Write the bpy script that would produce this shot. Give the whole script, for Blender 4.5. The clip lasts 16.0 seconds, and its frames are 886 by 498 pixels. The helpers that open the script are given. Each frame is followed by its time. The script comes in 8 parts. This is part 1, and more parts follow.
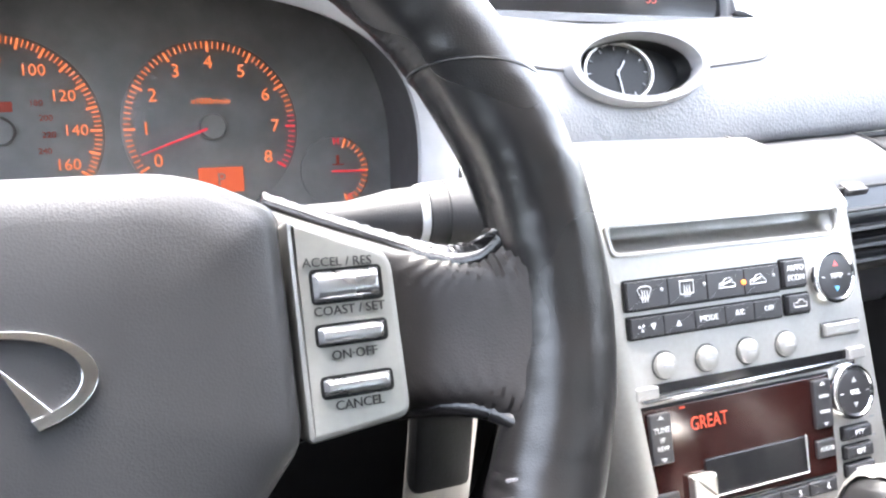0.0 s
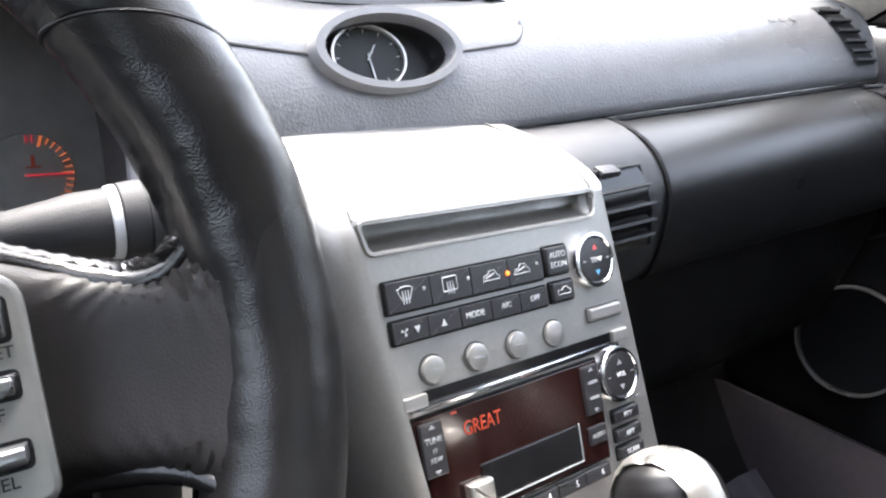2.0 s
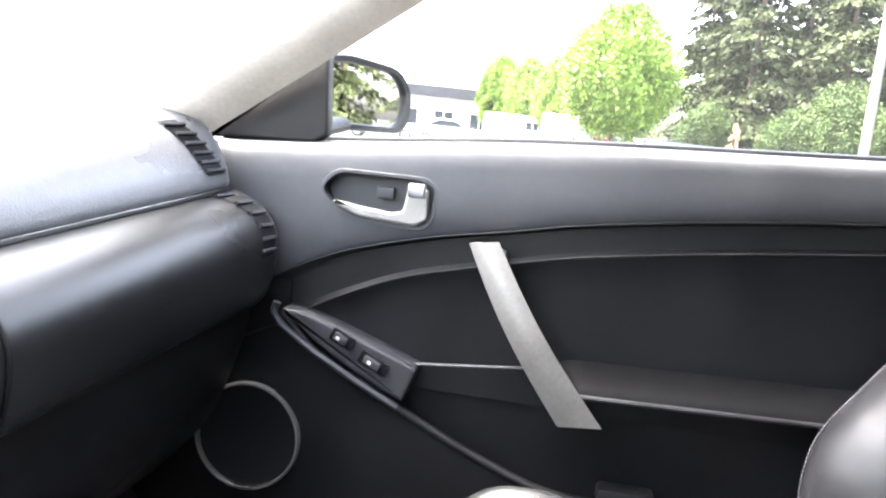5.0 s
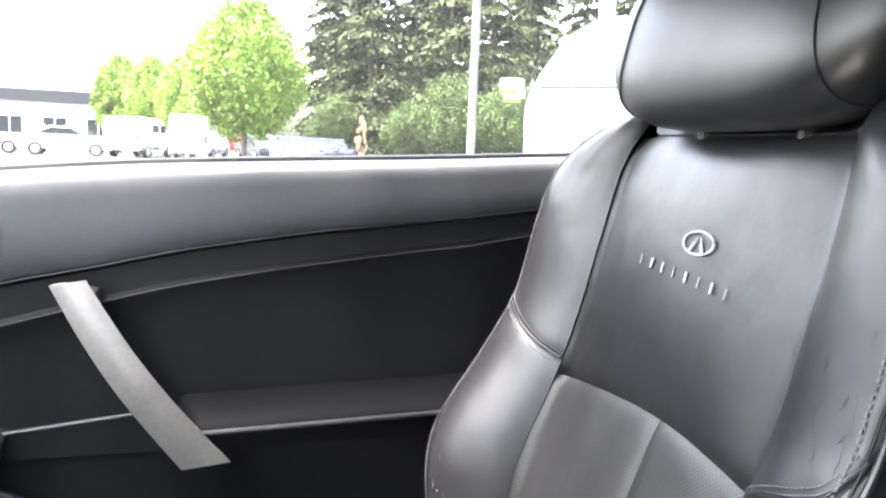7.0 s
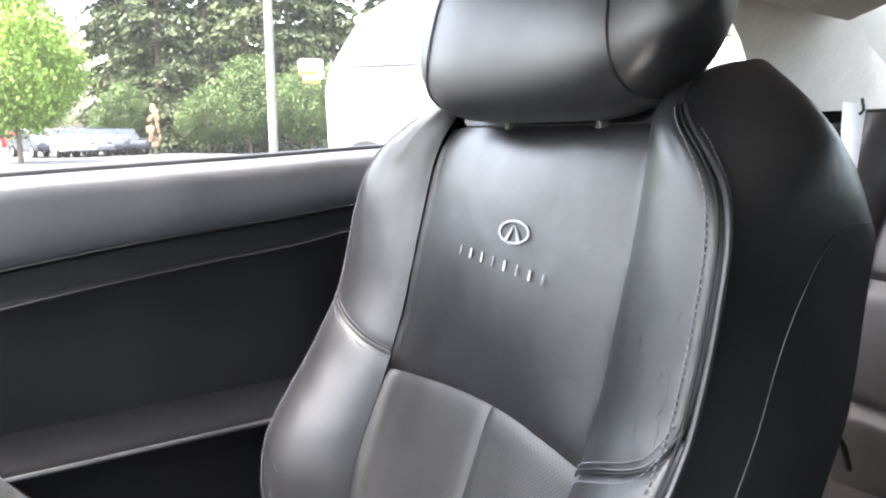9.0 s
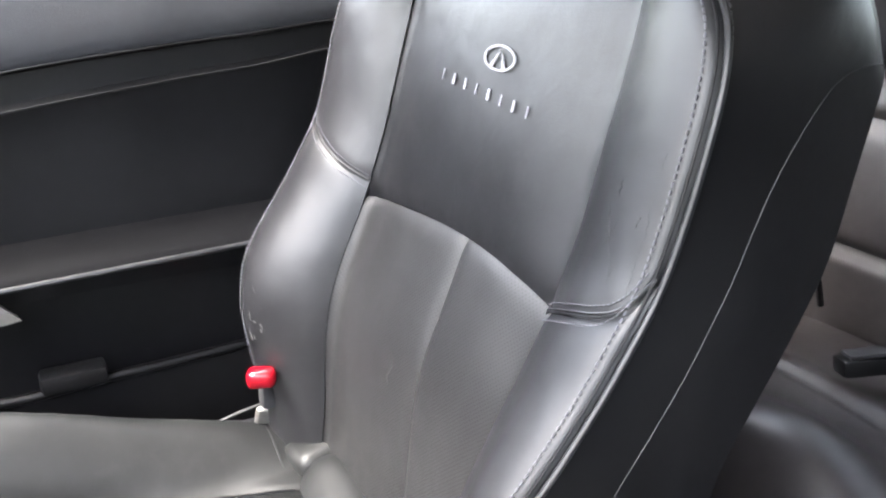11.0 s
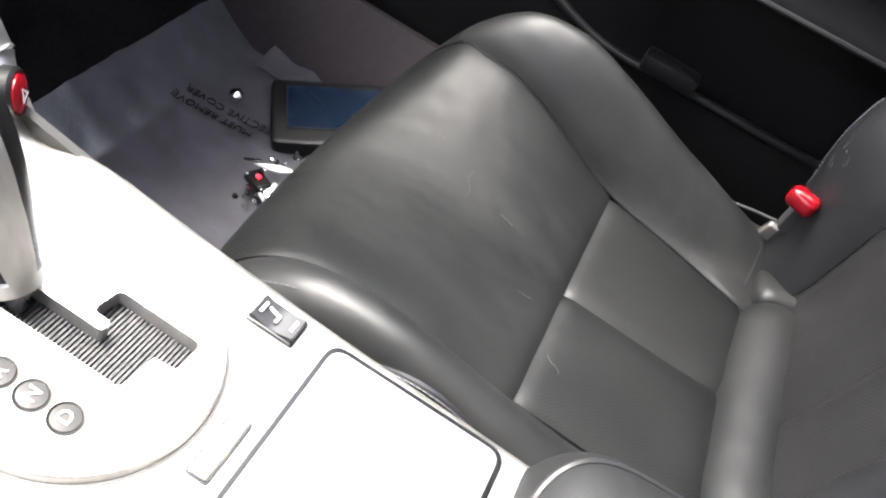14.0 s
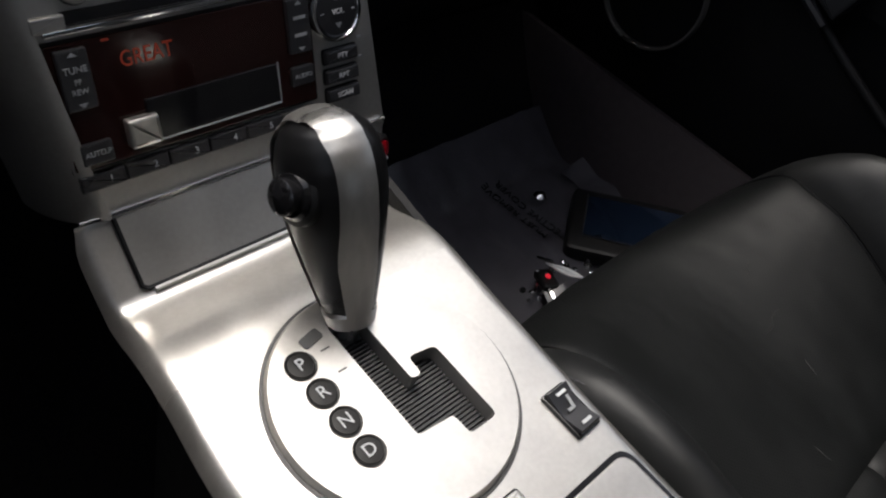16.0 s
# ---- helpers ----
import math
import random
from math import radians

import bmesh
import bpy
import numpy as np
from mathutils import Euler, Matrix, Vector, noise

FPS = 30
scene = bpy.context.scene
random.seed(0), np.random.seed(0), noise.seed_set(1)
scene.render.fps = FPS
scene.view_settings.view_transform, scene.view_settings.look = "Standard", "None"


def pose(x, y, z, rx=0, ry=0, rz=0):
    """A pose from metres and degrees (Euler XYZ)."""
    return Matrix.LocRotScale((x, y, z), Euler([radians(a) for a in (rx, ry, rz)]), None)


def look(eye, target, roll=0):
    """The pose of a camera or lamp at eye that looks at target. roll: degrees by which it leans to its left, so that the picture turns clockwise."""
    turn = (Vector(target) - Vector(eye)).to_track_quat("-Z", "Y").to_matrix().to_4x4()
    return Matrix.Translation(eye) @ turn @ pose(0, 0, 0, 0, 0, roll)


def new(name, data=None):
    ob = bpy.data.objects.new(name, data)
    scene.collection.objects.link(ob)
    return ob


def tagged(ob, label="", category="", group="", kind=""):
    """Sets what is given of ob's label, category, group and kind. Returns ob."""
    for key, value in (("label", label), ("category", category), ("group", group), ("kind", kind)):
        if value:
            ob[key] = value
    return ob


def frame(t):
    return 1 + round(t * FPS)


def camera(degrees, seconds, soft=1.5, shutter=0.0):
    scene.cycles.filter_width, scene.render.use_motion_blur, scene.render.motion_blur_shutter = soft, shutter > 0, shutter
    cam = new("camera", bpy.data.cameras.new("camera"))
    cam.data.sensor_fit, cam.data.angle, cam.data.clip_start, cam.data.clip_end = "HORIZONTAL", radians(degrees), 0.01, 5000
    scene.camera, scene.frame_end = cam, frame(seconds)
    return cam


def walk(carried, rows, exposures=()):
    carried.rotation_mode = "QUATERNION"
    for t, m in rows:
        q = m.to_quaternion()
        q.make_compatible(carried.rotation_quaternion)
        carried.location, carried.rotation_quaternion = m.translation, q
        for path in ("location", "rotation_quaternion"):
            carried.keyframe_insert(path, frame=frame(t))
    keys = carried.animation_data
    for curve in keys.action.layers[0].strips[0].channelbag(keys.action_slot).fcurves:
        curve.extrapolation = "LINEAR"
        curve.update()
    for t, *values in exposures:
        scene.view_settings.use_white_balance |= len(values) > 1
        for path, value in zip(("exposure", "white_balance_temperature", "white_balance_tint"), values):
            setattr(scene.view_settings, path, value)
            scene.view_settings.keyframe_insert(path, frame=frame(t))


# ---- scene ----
cam = camera(58.68, 16.0, soft=2.2)
PATH = [
    (0, (-0.3821, 0.2155, 0.8135), (0.0062, 1.0776, 0.4882), 3.06),
    (0.5, (-0.3650, 0.2273, 0.8051), (0.1078, 1.0465, 0.4804), 3.58),
    (1, (-0.3503, 0.2477, 0.7968), (0.1935, 1.0170, 0.4614), 3.94),
    (1.5, (-0.3420, 0.2505, 0.7965), (0.2259, 1.0056, 0.4688), 3.86),
    (2, (-0.3328, 0.2481, 0.7991), (0.2797, 0.9752, 0.4888), 4.25),
    (2.5, (-0.3204, 0.2508, 0.8011), (0.3788, 0.9070, 0.5174), 5.43),
    (3, (-0.3059, 0.2512, 0.8103), (0.4685, 0.8274, 0.5486), 6.19),
    (3.5, (-0.2913, 0.2517, 0.8155), (0.5567, 0.7206, 0.5687), 6.42),
    (4, (-0.2796, 0.2526, 0.8171), (0.6164, 0.6349, 0.5911), 6.27),
    (4.5, (-0.2646, 0.2432, 0.8262), (0.6776, 0.5232, 0.6422), 5.74),
    (5, (-0.2598, 0.2341, 0.8388), (0.7155, 0.3927, 0.6850), 5.84),
    (5.2, (-0.2623, 0.2290, 0.8366), (0.7209, 0.3448, 0.6951), 5.84),
    (7.3, (-0.2115, 0.1842, 0.8635), (0.7225, -0.1506, 0.7385), 1.46),
    (7.5, (-0.2093, 0.1882, 0.8643), (0.7106, -0.1842, 0.7416), 0.91),
    (8, (-0.2075, 0.1879, 0.8674), (0.6798, -0.2575, 0.7478), 0.04),
    (8.2, (-0.2063, 0.1894, 0.8697), (0.6709, -0.2757, 0.7497), -0.55),
    (10.3, (-0.1965, 0.1771, 0.8847), (0.6257, -0.3421, 0.6514), -0.32),
    (10.5, (-0.1914, 0.1711, 0.8838), (0.6261, -0.3363, 0.6112), -0.08),
    (11, (-0.1856, 0.1636, 0.8825), (0.6164, -0.3059, 0.5133), 1.44),
    (11.5, (-0.1795, 0.1629, 0.8804), (0.6076, -0.2470, 0.4196), 5.09),
    (12, (-0.1717, 0.1696, 0.8727), (0.6011, -0.1557, 0.3278), 10.68),
    (12.5, (-0.1723, 0.1794, 0.8582), (0.5748, -0.0429, 0.2319), 16.80),
    (13, (-0.1687, 0.1906, 0.8562), (0.5539, 0.0843, 0.1731), 21.08),
    (13.5, (-0.1773, 0.1966, 0.8441), (0.5331, 0.1744, 0.1407), 25.87),
    (14, (-0.1845, 0.1988, 0.8393), (0.5210, 0.2496, 0.1324), 29.08),
    (14.5, (-0.1916, 0.2022, 0.8285), (0.5060, 0.3481, 0.1270), 29.72),
    (15, (-0.1986, 0.2066, 0.8221), (0.4654, 0.4354, 0.1102), 28.42),
    (15.5, (-0.2055, 0.2106, 0.8184), (0.4197, 0.5271, 0.1050), 24.12),
    (16, (-0.2147, 0.2165, 0.8171), (0.3869, 0.5993, 0.1160), 20.03),
]

EXPO = [(0, 4.55), (0.5, 4.25), (1.5, 3.6), (3, 3.1), (3.6, 3.15), (4.5, 4.0), (5, 4.3), (8, 4.0), (11, 4.3), (12.5, 4.6), (13.0, 4.3), (13.5, 3.7), (14.5, 2.7), (15.0, 2.0), (15.4, 1.1), (16, 0.3)]
walk(cam, [(t, look(eye, target, roll)) for t, eye, target, roll in PATH], EXPO)

# ---------------------------------------------------------------- light
world = bpy.data.worlds.new("sky")
scene.world = world
world.use_nodes = True
wn = world.node_tree
sky = wn.nodes.new("ShaderNodeTexSky")
sky.sky_type = "NISHITA"
sky.sun_disc = False
sky.sun_elevation = radians(66)
sky.sun_rotation = radians(4)
sky.dust_density = 6.0
sky.air_density = 1.2
hsv = wn.nodes.new("ShaderNodeHueSaturation")
hsv.inputs["Saturation"].default_value = 0.6
back = wn.nodes["Background"]
back.inputs["Strength"].default_value = 0.18
wn.links.new(sky.outputs[0], hsv.inputs["Color"])
wn.links.new(hsv.outputs[0], back.inputs["Color"])

sun = new("sun", bpy.data.lights.new("sun", "SUN"))
sun.data.energy = 1.9
sun.data.angle = radians(30)
sun.data.color = (1.0, 0.965, 0.92)
sun.matrix_world = look((0.6, 8.5, 19), (0, 0, 0))

# ---------------------------------------------------------------- materials
def mat(name, color, rough=0.5, metal=0.0, scale=80.0, vary=0.15, bump=0.0, bump_scale=400.0, coat=0.0, spec=0.5,
        stain=0.0, stain_color=None, stretch=(1, 1, 1), rough_vary=0.08, cells=False, lump=0.0, lump_scale=60.0, holes=0.0):
    """A surface with variation at two scales, and a fine relief."""
    m = bpy.data.materials.new(name)
    m.use_nodes = True
    nt = m.node_tree
    b = nt.nodes["Principled BSDF"]
    tc = nt.nodes.new("ShaderNodeTexCoord")
    mp = nt.nodes.new("ShaderNodeMapping")
    mp.inputs["Scale"].default_value = stretch
    nt.links.new(tc.outputs["Object"], mp.inputs["Vector"])
    n1 = nt.nodes.new("ShaderNodeTexNoise")
    n1.inputs["Scale"].default_value = scale
    n1.inputs["Detail"].default_value = 5
    n2 = nt.nodes.new("ShaderNodeTexNoise")
    n2.inputs["Scale"].default_value = scale / 9
    n2.inputs["Detail"].default_value = 3
    for n in (n1, n2):
        nt.links.new(mp.outputs[0], n.inputs["Vector"])
    add = nt.nodes.new("ShaderNodeMath")
    add.operation = "ADD"
    nt.links.new(n1.outputs["Fac"], add.inputs[0])
    nt.links.new(n2.outputs["Fac"], add.inputs[1])
    ramp = nt.nodes.new("ShaderNodeMapRange")
    ramp.inputs["From Min"].default_value = 0.7
    ramp.inputs["From Max"].default_value = 1.3
    ramp.inputs["To Min"].default_value = 1 - vary
    ramp.inputs["To Max"].default_value = 1 + vary
    nt.links.new(add.outputs[0], ramp.inputs["Value"])
    mul = nt.nodes.new("ShaderNodeVectorMath")
    mul.operation = "SCALE"
    mul.inputs[0].default_value = color[:3]
    nt.links.new(ramp.outputs[0], mul.inputs["Scale"])
    out = mul.outputs[0]
    if stain:
        n3 = nt.nodes.new("ShaderNodeTexNoise")
        n3.inputs["Scale"].default_value = scale / 4
        n3.inputs["Detail"].default_value = 8
        n3.inputs["Roughness"].default_value = 0.7
        nt.links.new(mp.outputs[0], n3.inputs["Vector"])
        r3 = nt.nodes.new("ShaderNodeMapRange")
        r3.inputs["From Min"].default_value = 0.55
        r3.inputs["From Max"].default_value = 0.75
        r3.inputs["To Max"].default_value = stain
        nt.links.new(n3.outputs["Fac"], r3.inputs["Value"])
        mx = nt.nodes.new("ShaderNodeMix")
        mx.data_type = "RGBA"
        nt.links.new(r3.outputs[0], mx.inputs["Factor"])
        nt.links.new(out, mx.inputs[6])
        mx.inputs[7].default_value = (*(stain_color or [c * 0.5 for c in color[:3]]), 1)
        out = mx.outputs[2]
    if holes:
        vo = nt.nodes.new("ShaderNodeTexVoronoi")
        vo.inputs["Scale"].default_value = holes
        vo.inputs["Randomness"].default_value = 0.0
        rot = nt.nodes.new("ShaderNodeMapping")
        rot.inputs["Rotation"].default_value = (0.0, math.pi / 4 if stretch[1] == 0 else 0.0, math.pi / 4 if stretch[2] == 0 else 0.0)
        nt.links.new(mp.outputs[0], rot.inputs["Vector"])
        nt.links.new(rot.outputs[0], vo.inputs["Vector"])
        hr = nt.nodes.new("ShaderNodeMapRange")
        hr.inputs["From Min"].default_value = 0.16
        hr.inputs["From Max"].default_value = 0.28
        hr.inputs["To Min"].default_value = 0.48
        nt.links.new(vo.outputs["Distance"], hr.inputs["Value"])
        hm = nt.nodes.new("ShaderNodeVectorMath")
        hm.operation = "SCALE"
        nt.links.new(out, hm.inputs[0])
        nt.links.new(hr.outputs[0], hm.inputs["Scale"])
        out = hm.outputs[0]
        sp = nt.nodes.new("ShaderNodeMath")
        sp.operation = "MULTIPLY"
        sp.inputs[1].default_value = spec
        nt.links.new(hr.outputs[0], sp.inputs[0])
        nt.links.new(sp.outputs[0], b.inputs["Specular IOR Level"])
    nt.links.new(out, b.inputs["Base Color"])
    rr = nt.nodes.new("ShaderNodeMapRange")
    rr.inputs["From Min"].default_value = 0.35
    rr.inputs["From Max"].default_value = 0.65
    rr.inputs["To Min"].default_value = max(rough - rough_vary, 0.02)
    rr.inputs["To Max"].default_value = min(rough + rough_vary, 1)
    nt.links.new(n2.outputs["Fac"], rr.inputs["Value"])
    nt.links.new(rr.outputs[0], b.inputs["Roughness"])
    b.inputs["Metallic"].default_value = metal
    b.inputs["Specular IOR Level"].default_value = spec
    b.inputs["Coat Weight"].default_value = coat
    b.inputs["Coat Roughness"].default_value = 0.08
    if bump:
        if cells:
            n4 = nt.nodes.new("ShaderNodeTexVoronoi")
            src = n4.outputs["Distance"]
        else:
            n4 = nt.nodes.new("ShaderNodeTexNoise")
            n4.inputs["Detail"].default_value = 3
            src = n4.outputs["Fac"]
        n4.inputs["Scale"].default_value = bump_scale
        nt.links.new(mp.outputs[0], n4.inputs["Vector"])
        bp = nt.nodes.new("ShaderNodeBump")
        bp.inputs["Strength"].default_value = bump
        bp.inputs["Distance"].default_value = 0.0015
        nt.links.new(src, bp.inputs["Height"])
        nt.links.new(bp.outputs[0], b.inputs["Normal"])
        if lump:
            n5 = nt.nodes.new("ShaderNodeTexNoise")
            n5.inputs["Scale"].default_value = lump_scale
            n5.inputs["Detail"].default_value = 4
            n5.inputs["Distortion"].default_value = 0.8
            nt.links.new(mp.outputs[0], n5.inputs["Vector"])
            b2 = nt.nodes.new("ShaderNodeBump")
            b2.inputs["Strength"].default_value = lump
            b2.inputs["Distance"].default_value = 0.004
            nt.links.new(n5.outputs["Fac"], b2.inputs["Height"])
            nt.links.new(b2.outputs[0], bp.inputs["Normal"])
    return m


def glow(name, color, strength):
    m = bpy.data.materials.new(name)
    m.use_nodes = True
    b = m.node_tree.nodes["Principled BSDF"]
    b.inputs["Base Color"].default_value = (*[c * 0.3 for c in color], 1)
    b.inputs["Emission Color"].default_value = (*color, 1)
    b.inputs["Emission Strength"].default_value = strength
    return m


def clear(name, tint=(1, 1, 1), gloss=0.06):
    """Thin window glass: mostly clear, with a faint mirror on it."""
    m = bpy.data.materials.new(name)
    m.use_nodes = True
    nt = m.node_tree
    nt.nodes.remove(nt.nodes["Principled BSDF"])
    t = nt.nodes.new("ShaderNodeBsdfTransparent")
    t.inputs[0].default_value = (*tint, 1)
    g = nt.nodes.new("ShaderNodeBsdfGlossy")
    g.inputs["Roughness"].default_value = 0.02
    mx = nt.nodes.new("ShaderNodeMixShader")
    mx.inputs[0].default_value = gloss
    # a faint translucent share stands in for haze over the view outside
    haze = nt.nodes.new("ShaderNodeBsdfTranslucent")
    haze.inputs[0].default_value = (0.8, 0.82, 0.85, 1)
    veil = nt.nodes.new("ShaderNodeMixShader")
    veil.inputs[0].default_value = 0.008
    nt.links.new(t.outputs[0], veil.inputs[1])
    nt.links.new(haze.outputs[0], veil.inputs[2])
    nt.links.new(veil.outputs[0], mx.inputs[1])
    nt.links.new(g.outputs[0], mx.inputs[2])
    nt.links.new(mx.outputs[0], nt.nodes["Material Output"].inputs[0])
    return m


LEATHER = mat("black_leather", (0.0105, 0.0105, 0.0117), 0.38, scale=60, vary=0.25, bump=0.10, bump_scale=1500, cells=True, lump=0.10, lump_scale=45, stain=0.25, stain_color=(0.05, 0.048, 0.046))
LEATHER_SMOOTH = mat("black_leather_smooth", (0.0125, 0.0125, 0.0140), 0.39, scale=50, vary=0.25, bump=0.08, bump_scale=1600, cells=True, lump=0.04, lump_scale=40)
# cushion panels darkened against the backrest's: the light's difference is in the colour
PERFORATED = mat("perforated_leather_dimmed", (0.0036, 0.0042, 0.0043), 0.53, spec=0.29, scale=60, vary=0.2, bump=0.10, bump_scale=1400, cells=True, lump=0.10, lump_scale=40, stretch=(1, 1, 0), holes=330)
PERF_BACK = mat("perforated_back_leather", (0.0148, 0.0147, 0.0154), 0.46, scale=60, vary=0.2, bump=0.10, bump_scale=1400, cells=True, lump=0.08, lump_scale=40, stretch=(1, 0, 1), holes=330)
# darker copy of the seat leather; the flank's shade is in its colour
SIDE_SHADED = mat("black_leather_shaded", (0.0060, 0.0060, 0.0066), 0.36, scale=60, vary=0.2, bump=0.10, bump_scale=1500, cells=True, lump=0.10, lump_scale=30, spec=0.42)
# seat leather again, dimmed in colour where the cushion came out too bright
CUSHION = mat("cushion_leather_dimmed", (0.0072, 0.0077, 0.0081), 0.56, spec=0.38, lump=0.12, lump_scale=40, scale=60, vary=0.25, bump=0.10, bump_scale=1500, cells=True, stain=0.25, stain_color=(0.03, 0.029, 0.028))
WHEEL_LEATHER = mat("wheel_leather", (0.0078, 0.0074, 0.0078), 0.25, scale=70, vary=0.3, bump=0.085, bump_scale=1500, cells=True, spec=0.48, lump=0.05, lump_scale=38)
SPOKE_LEATHER = mat("matt_spoke_leather", (0.0138, 0.0118, 0.0116), 0.50, scale=70, vary=0.25, bump=0.08, bump_scale=1200, cells=True, spec=0.32)
SCUFF = mat("pale_scuff", (0.032, 0.032, 0.031), 0.6)
REAR_LEATHER = mat("brownish_rear_leather", (0.028, 0.0245, 0.0245), 0.42, scale=60, vary=0.2, bump=0.1, bump_scale=1500, cells=True)
THREAD = mat("grey_thread", (0.085, 0.085, 0.097), 0.6, bump=0.4, bump_scale=1500)
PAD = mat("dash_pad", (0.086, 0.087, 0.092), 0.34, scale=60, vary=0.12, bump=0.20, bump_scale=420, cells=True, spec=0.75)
PADBLACK = mat("matt_black_armrest", (0.003, 0.003, 0.0035), 0.6, scale=60, vary=0.2, bump=0.1, bump_scale=1500, cells=True, spec=0.03)
TRIM = mat("soft_grey_door_trim", (0.027, 0.028, 0.032), 0.42, scale=90, vary=0.12, bump=0.25, bump_scale=1200, cells=True)
KNOB = mat("black_knob_leather", (0.006, 0.006, 0.0065), 0.30, scale=60, vary=0.2, bump=0.06, bump_scale=1600, cells=True, spec=0.35)
SMOOTHGREY = mat("smooth_grey_plastic", (0.125, 0.126, 0.132), 0.36, scale=90, vary=0.08)
AIRBAG = mat("airbag_cover", (0.016, 0.016, 0.0175), 0.45, scale=60, vary=0.12, bump=0.08, bump_scale=1300, cells=True)
PLASTIC = mat("charcoal_plastic", (0.016, 0.0165, 0.019), 0.38, scale=90, vary=0.15, bump=0.3, bump_scale=1400)
# dash plastic darkened: the shade below the pad is put into the colour
ROLL = mat("dash_roll_shaded", (0.008, 0.0082, 0.0088), 0.30, scale=90, vary=0.08, rough_vary=0.03, bump=0.10, bump_scale=1200, cells=True, spec=0.50)
STALK = mat("matt_grey_stalk", (0.030, 0.030, 0.032), 0.62, scale=90, vary=0.12, bump=0.2, bump_scale=1400, spec=0.22)
# lip colour lightened to stand in for sky light falling on it
LITLIP = mat("lit_grey_lip", (0.38, 0.38, 0.39), 0.4, scale=90, vary=0.08)
# tunnel lightened: veiling glare over the gauges is put into its colour
BINNACLE = mat("gauge_tunnel_glare", (0.085, 0.084, 0.085), 0.6, scale=90, vary=0.12, bump=0.2, bump_scale=1400, spec=0.25)
DARK = mat("black_plastic", (0.006, 0.006, 0.0065), 0.4, spec=0.22, scale=90, vary=0.2, bump=0.15, bump_scale=1500)
GLOSSBLACK = mat("gloss_black", (0.008, 0.008, 0.009), 0.12, scale=90, vary=0.2, rough_vary=0.04)
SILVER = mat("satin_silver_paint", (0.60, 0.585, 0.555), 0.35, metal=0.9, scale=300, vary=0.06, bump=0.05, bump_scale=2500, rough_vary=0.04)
SILVER_DARK = mat("brushed_aluminium", (0.42, 0.41, 0.39), 0.33, metal=0.9, scale=200, vary=0.12, stretch=(1, 1, 0.15), bump=0.08, bump_scale=900)
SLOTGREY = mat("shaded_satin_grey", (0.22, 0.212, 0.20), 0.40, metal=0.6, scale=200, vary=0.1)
PLATE = mat("satin_button_plate", (0.31, 0.305, 0.292), 0.40, metal=0.85, scale=300, vary=0.06, bump=0.05, bump_scale=2500)
BUTTONMETAL = mat("polished_button_metal", (0.40, 0.405, 0.42), 0.30, metal=0.95, scale=200, vary=0.08)
# same silver paint, darker copy for faces turned from the windscreen's light
SILVER_SHADED = mat("satin_silver_shaded", (0.36, 0.352, 0.335), 0.42, metal=0.85, scale=300, vary=0.06, bump=0.05, bump_scale=2500, rough_vary=0.04)
INKBLACK = mat("black_print", (0.010, 0.010, 0.010), 0.6)
CHROME = mat("chrome", (0.75, 0.76, 0.78), 0.12, metal=1.0, scale=50, vary=0.05, rough_vary=0.05)
BUTTON = mat("button_black", (0.018, 0.018, 0.02), 0.35, scale=120, vary=0.15)
LENS = mat("smoky_lens", (0.012, 0.0115, 0.011), 0.32, scale=90, vary=0.2, rough_vary=0.04, spec=0.22)
INK = mat("white_print", (0.45, 0.465, 0.48), 0.6)
INK_DIM = mat("dim_print", (0.25, 0.26, 0.27), 0.6)
EMBROIDERY = mat("pale_embroidery", (0.30, 0.30, 0.32), 0.7)
GREYINK = mat("dark_print", (0.06, 0.06, 0.06), 0.6)
RED = mat("red_plastic", (0.17, 0.002, 0.007), 0.22, scale=60, vary=0.15)
BLUE = mat("blue_print", (0.1, 0.35, 0.6), 0.5)
REDINK = mat("red_print", (0.6, 0.08, 0.08), 0.5)
CARPET = mat("dark_carpet", (0.008, 0.0076, 0.0084), 0.95, scale=250, vary=0.5, bump=0.8, bump_scale=700, spec=0.1)
FILM = mat("grey_floor_film", (0.055, 0.053, 0.063), 0.36, scale=25, vary=0.3, bump=0.6, bump_scale=60)
DOORFELT = mat("black_door_leather", (0.0052, 0.0052, 0.0060), 0.42, scale=60, vary=0.2, bump=0.12, bump_scale=1500, cells=True, spec=0.20)
SILL = mat("brown_sill_trim", (0.034, 0.0265, 0.029), 0.6, scale=90, vary=0.2, bump=0.2, bump_scale=900)
BEIGE = mat("beige_cloth_trim", (0.56, 0.52, 0.46), 0.85, scale=150, vary=0.1, bump=0.3, bump_scale=1200)
# greys carry the veiling glare that lies over black gauges
GAUGEFACE = mat("gauge_face_glare", (0.195, 0.19, 0.19), 0.42, scale=60, vary=0.2)
GAUGEDARK = mat("gauge_well_glare", (0.25, 0.245, 0.245), 0.5, scale=60, vary=0.2)
ORANGE = glow("orange_backlight", (1.0, 0.25, 0.085), 0.046)
REDGLOW = glow("red_backlight", (1.0, 0.05, 0.07), 0.036)
AMBERLCD = glow("amber_lcd", (1.0, 0.17, 0.06), 0.026)
DIMRED = glow("dim_red_segments", (0.9, 0.09, 0.03), 0.0018)
RADIOTEXT = glow("radio_segments", (1.0, 0.10, 0.03), 0.005)
LED = glow("orange_led", (1.0, 0.22, 0.03), 0.35)
LEDRED = glow("red_led", (1.0, 0.02, 0.05), 0.35)
RADIO = mat("dark_red_display_glass", (0.014, 0.004, 0.0035), 0.14, scale=30, vary=0.2, rough_vary=0.03)
GLASS = clear("window_glass")
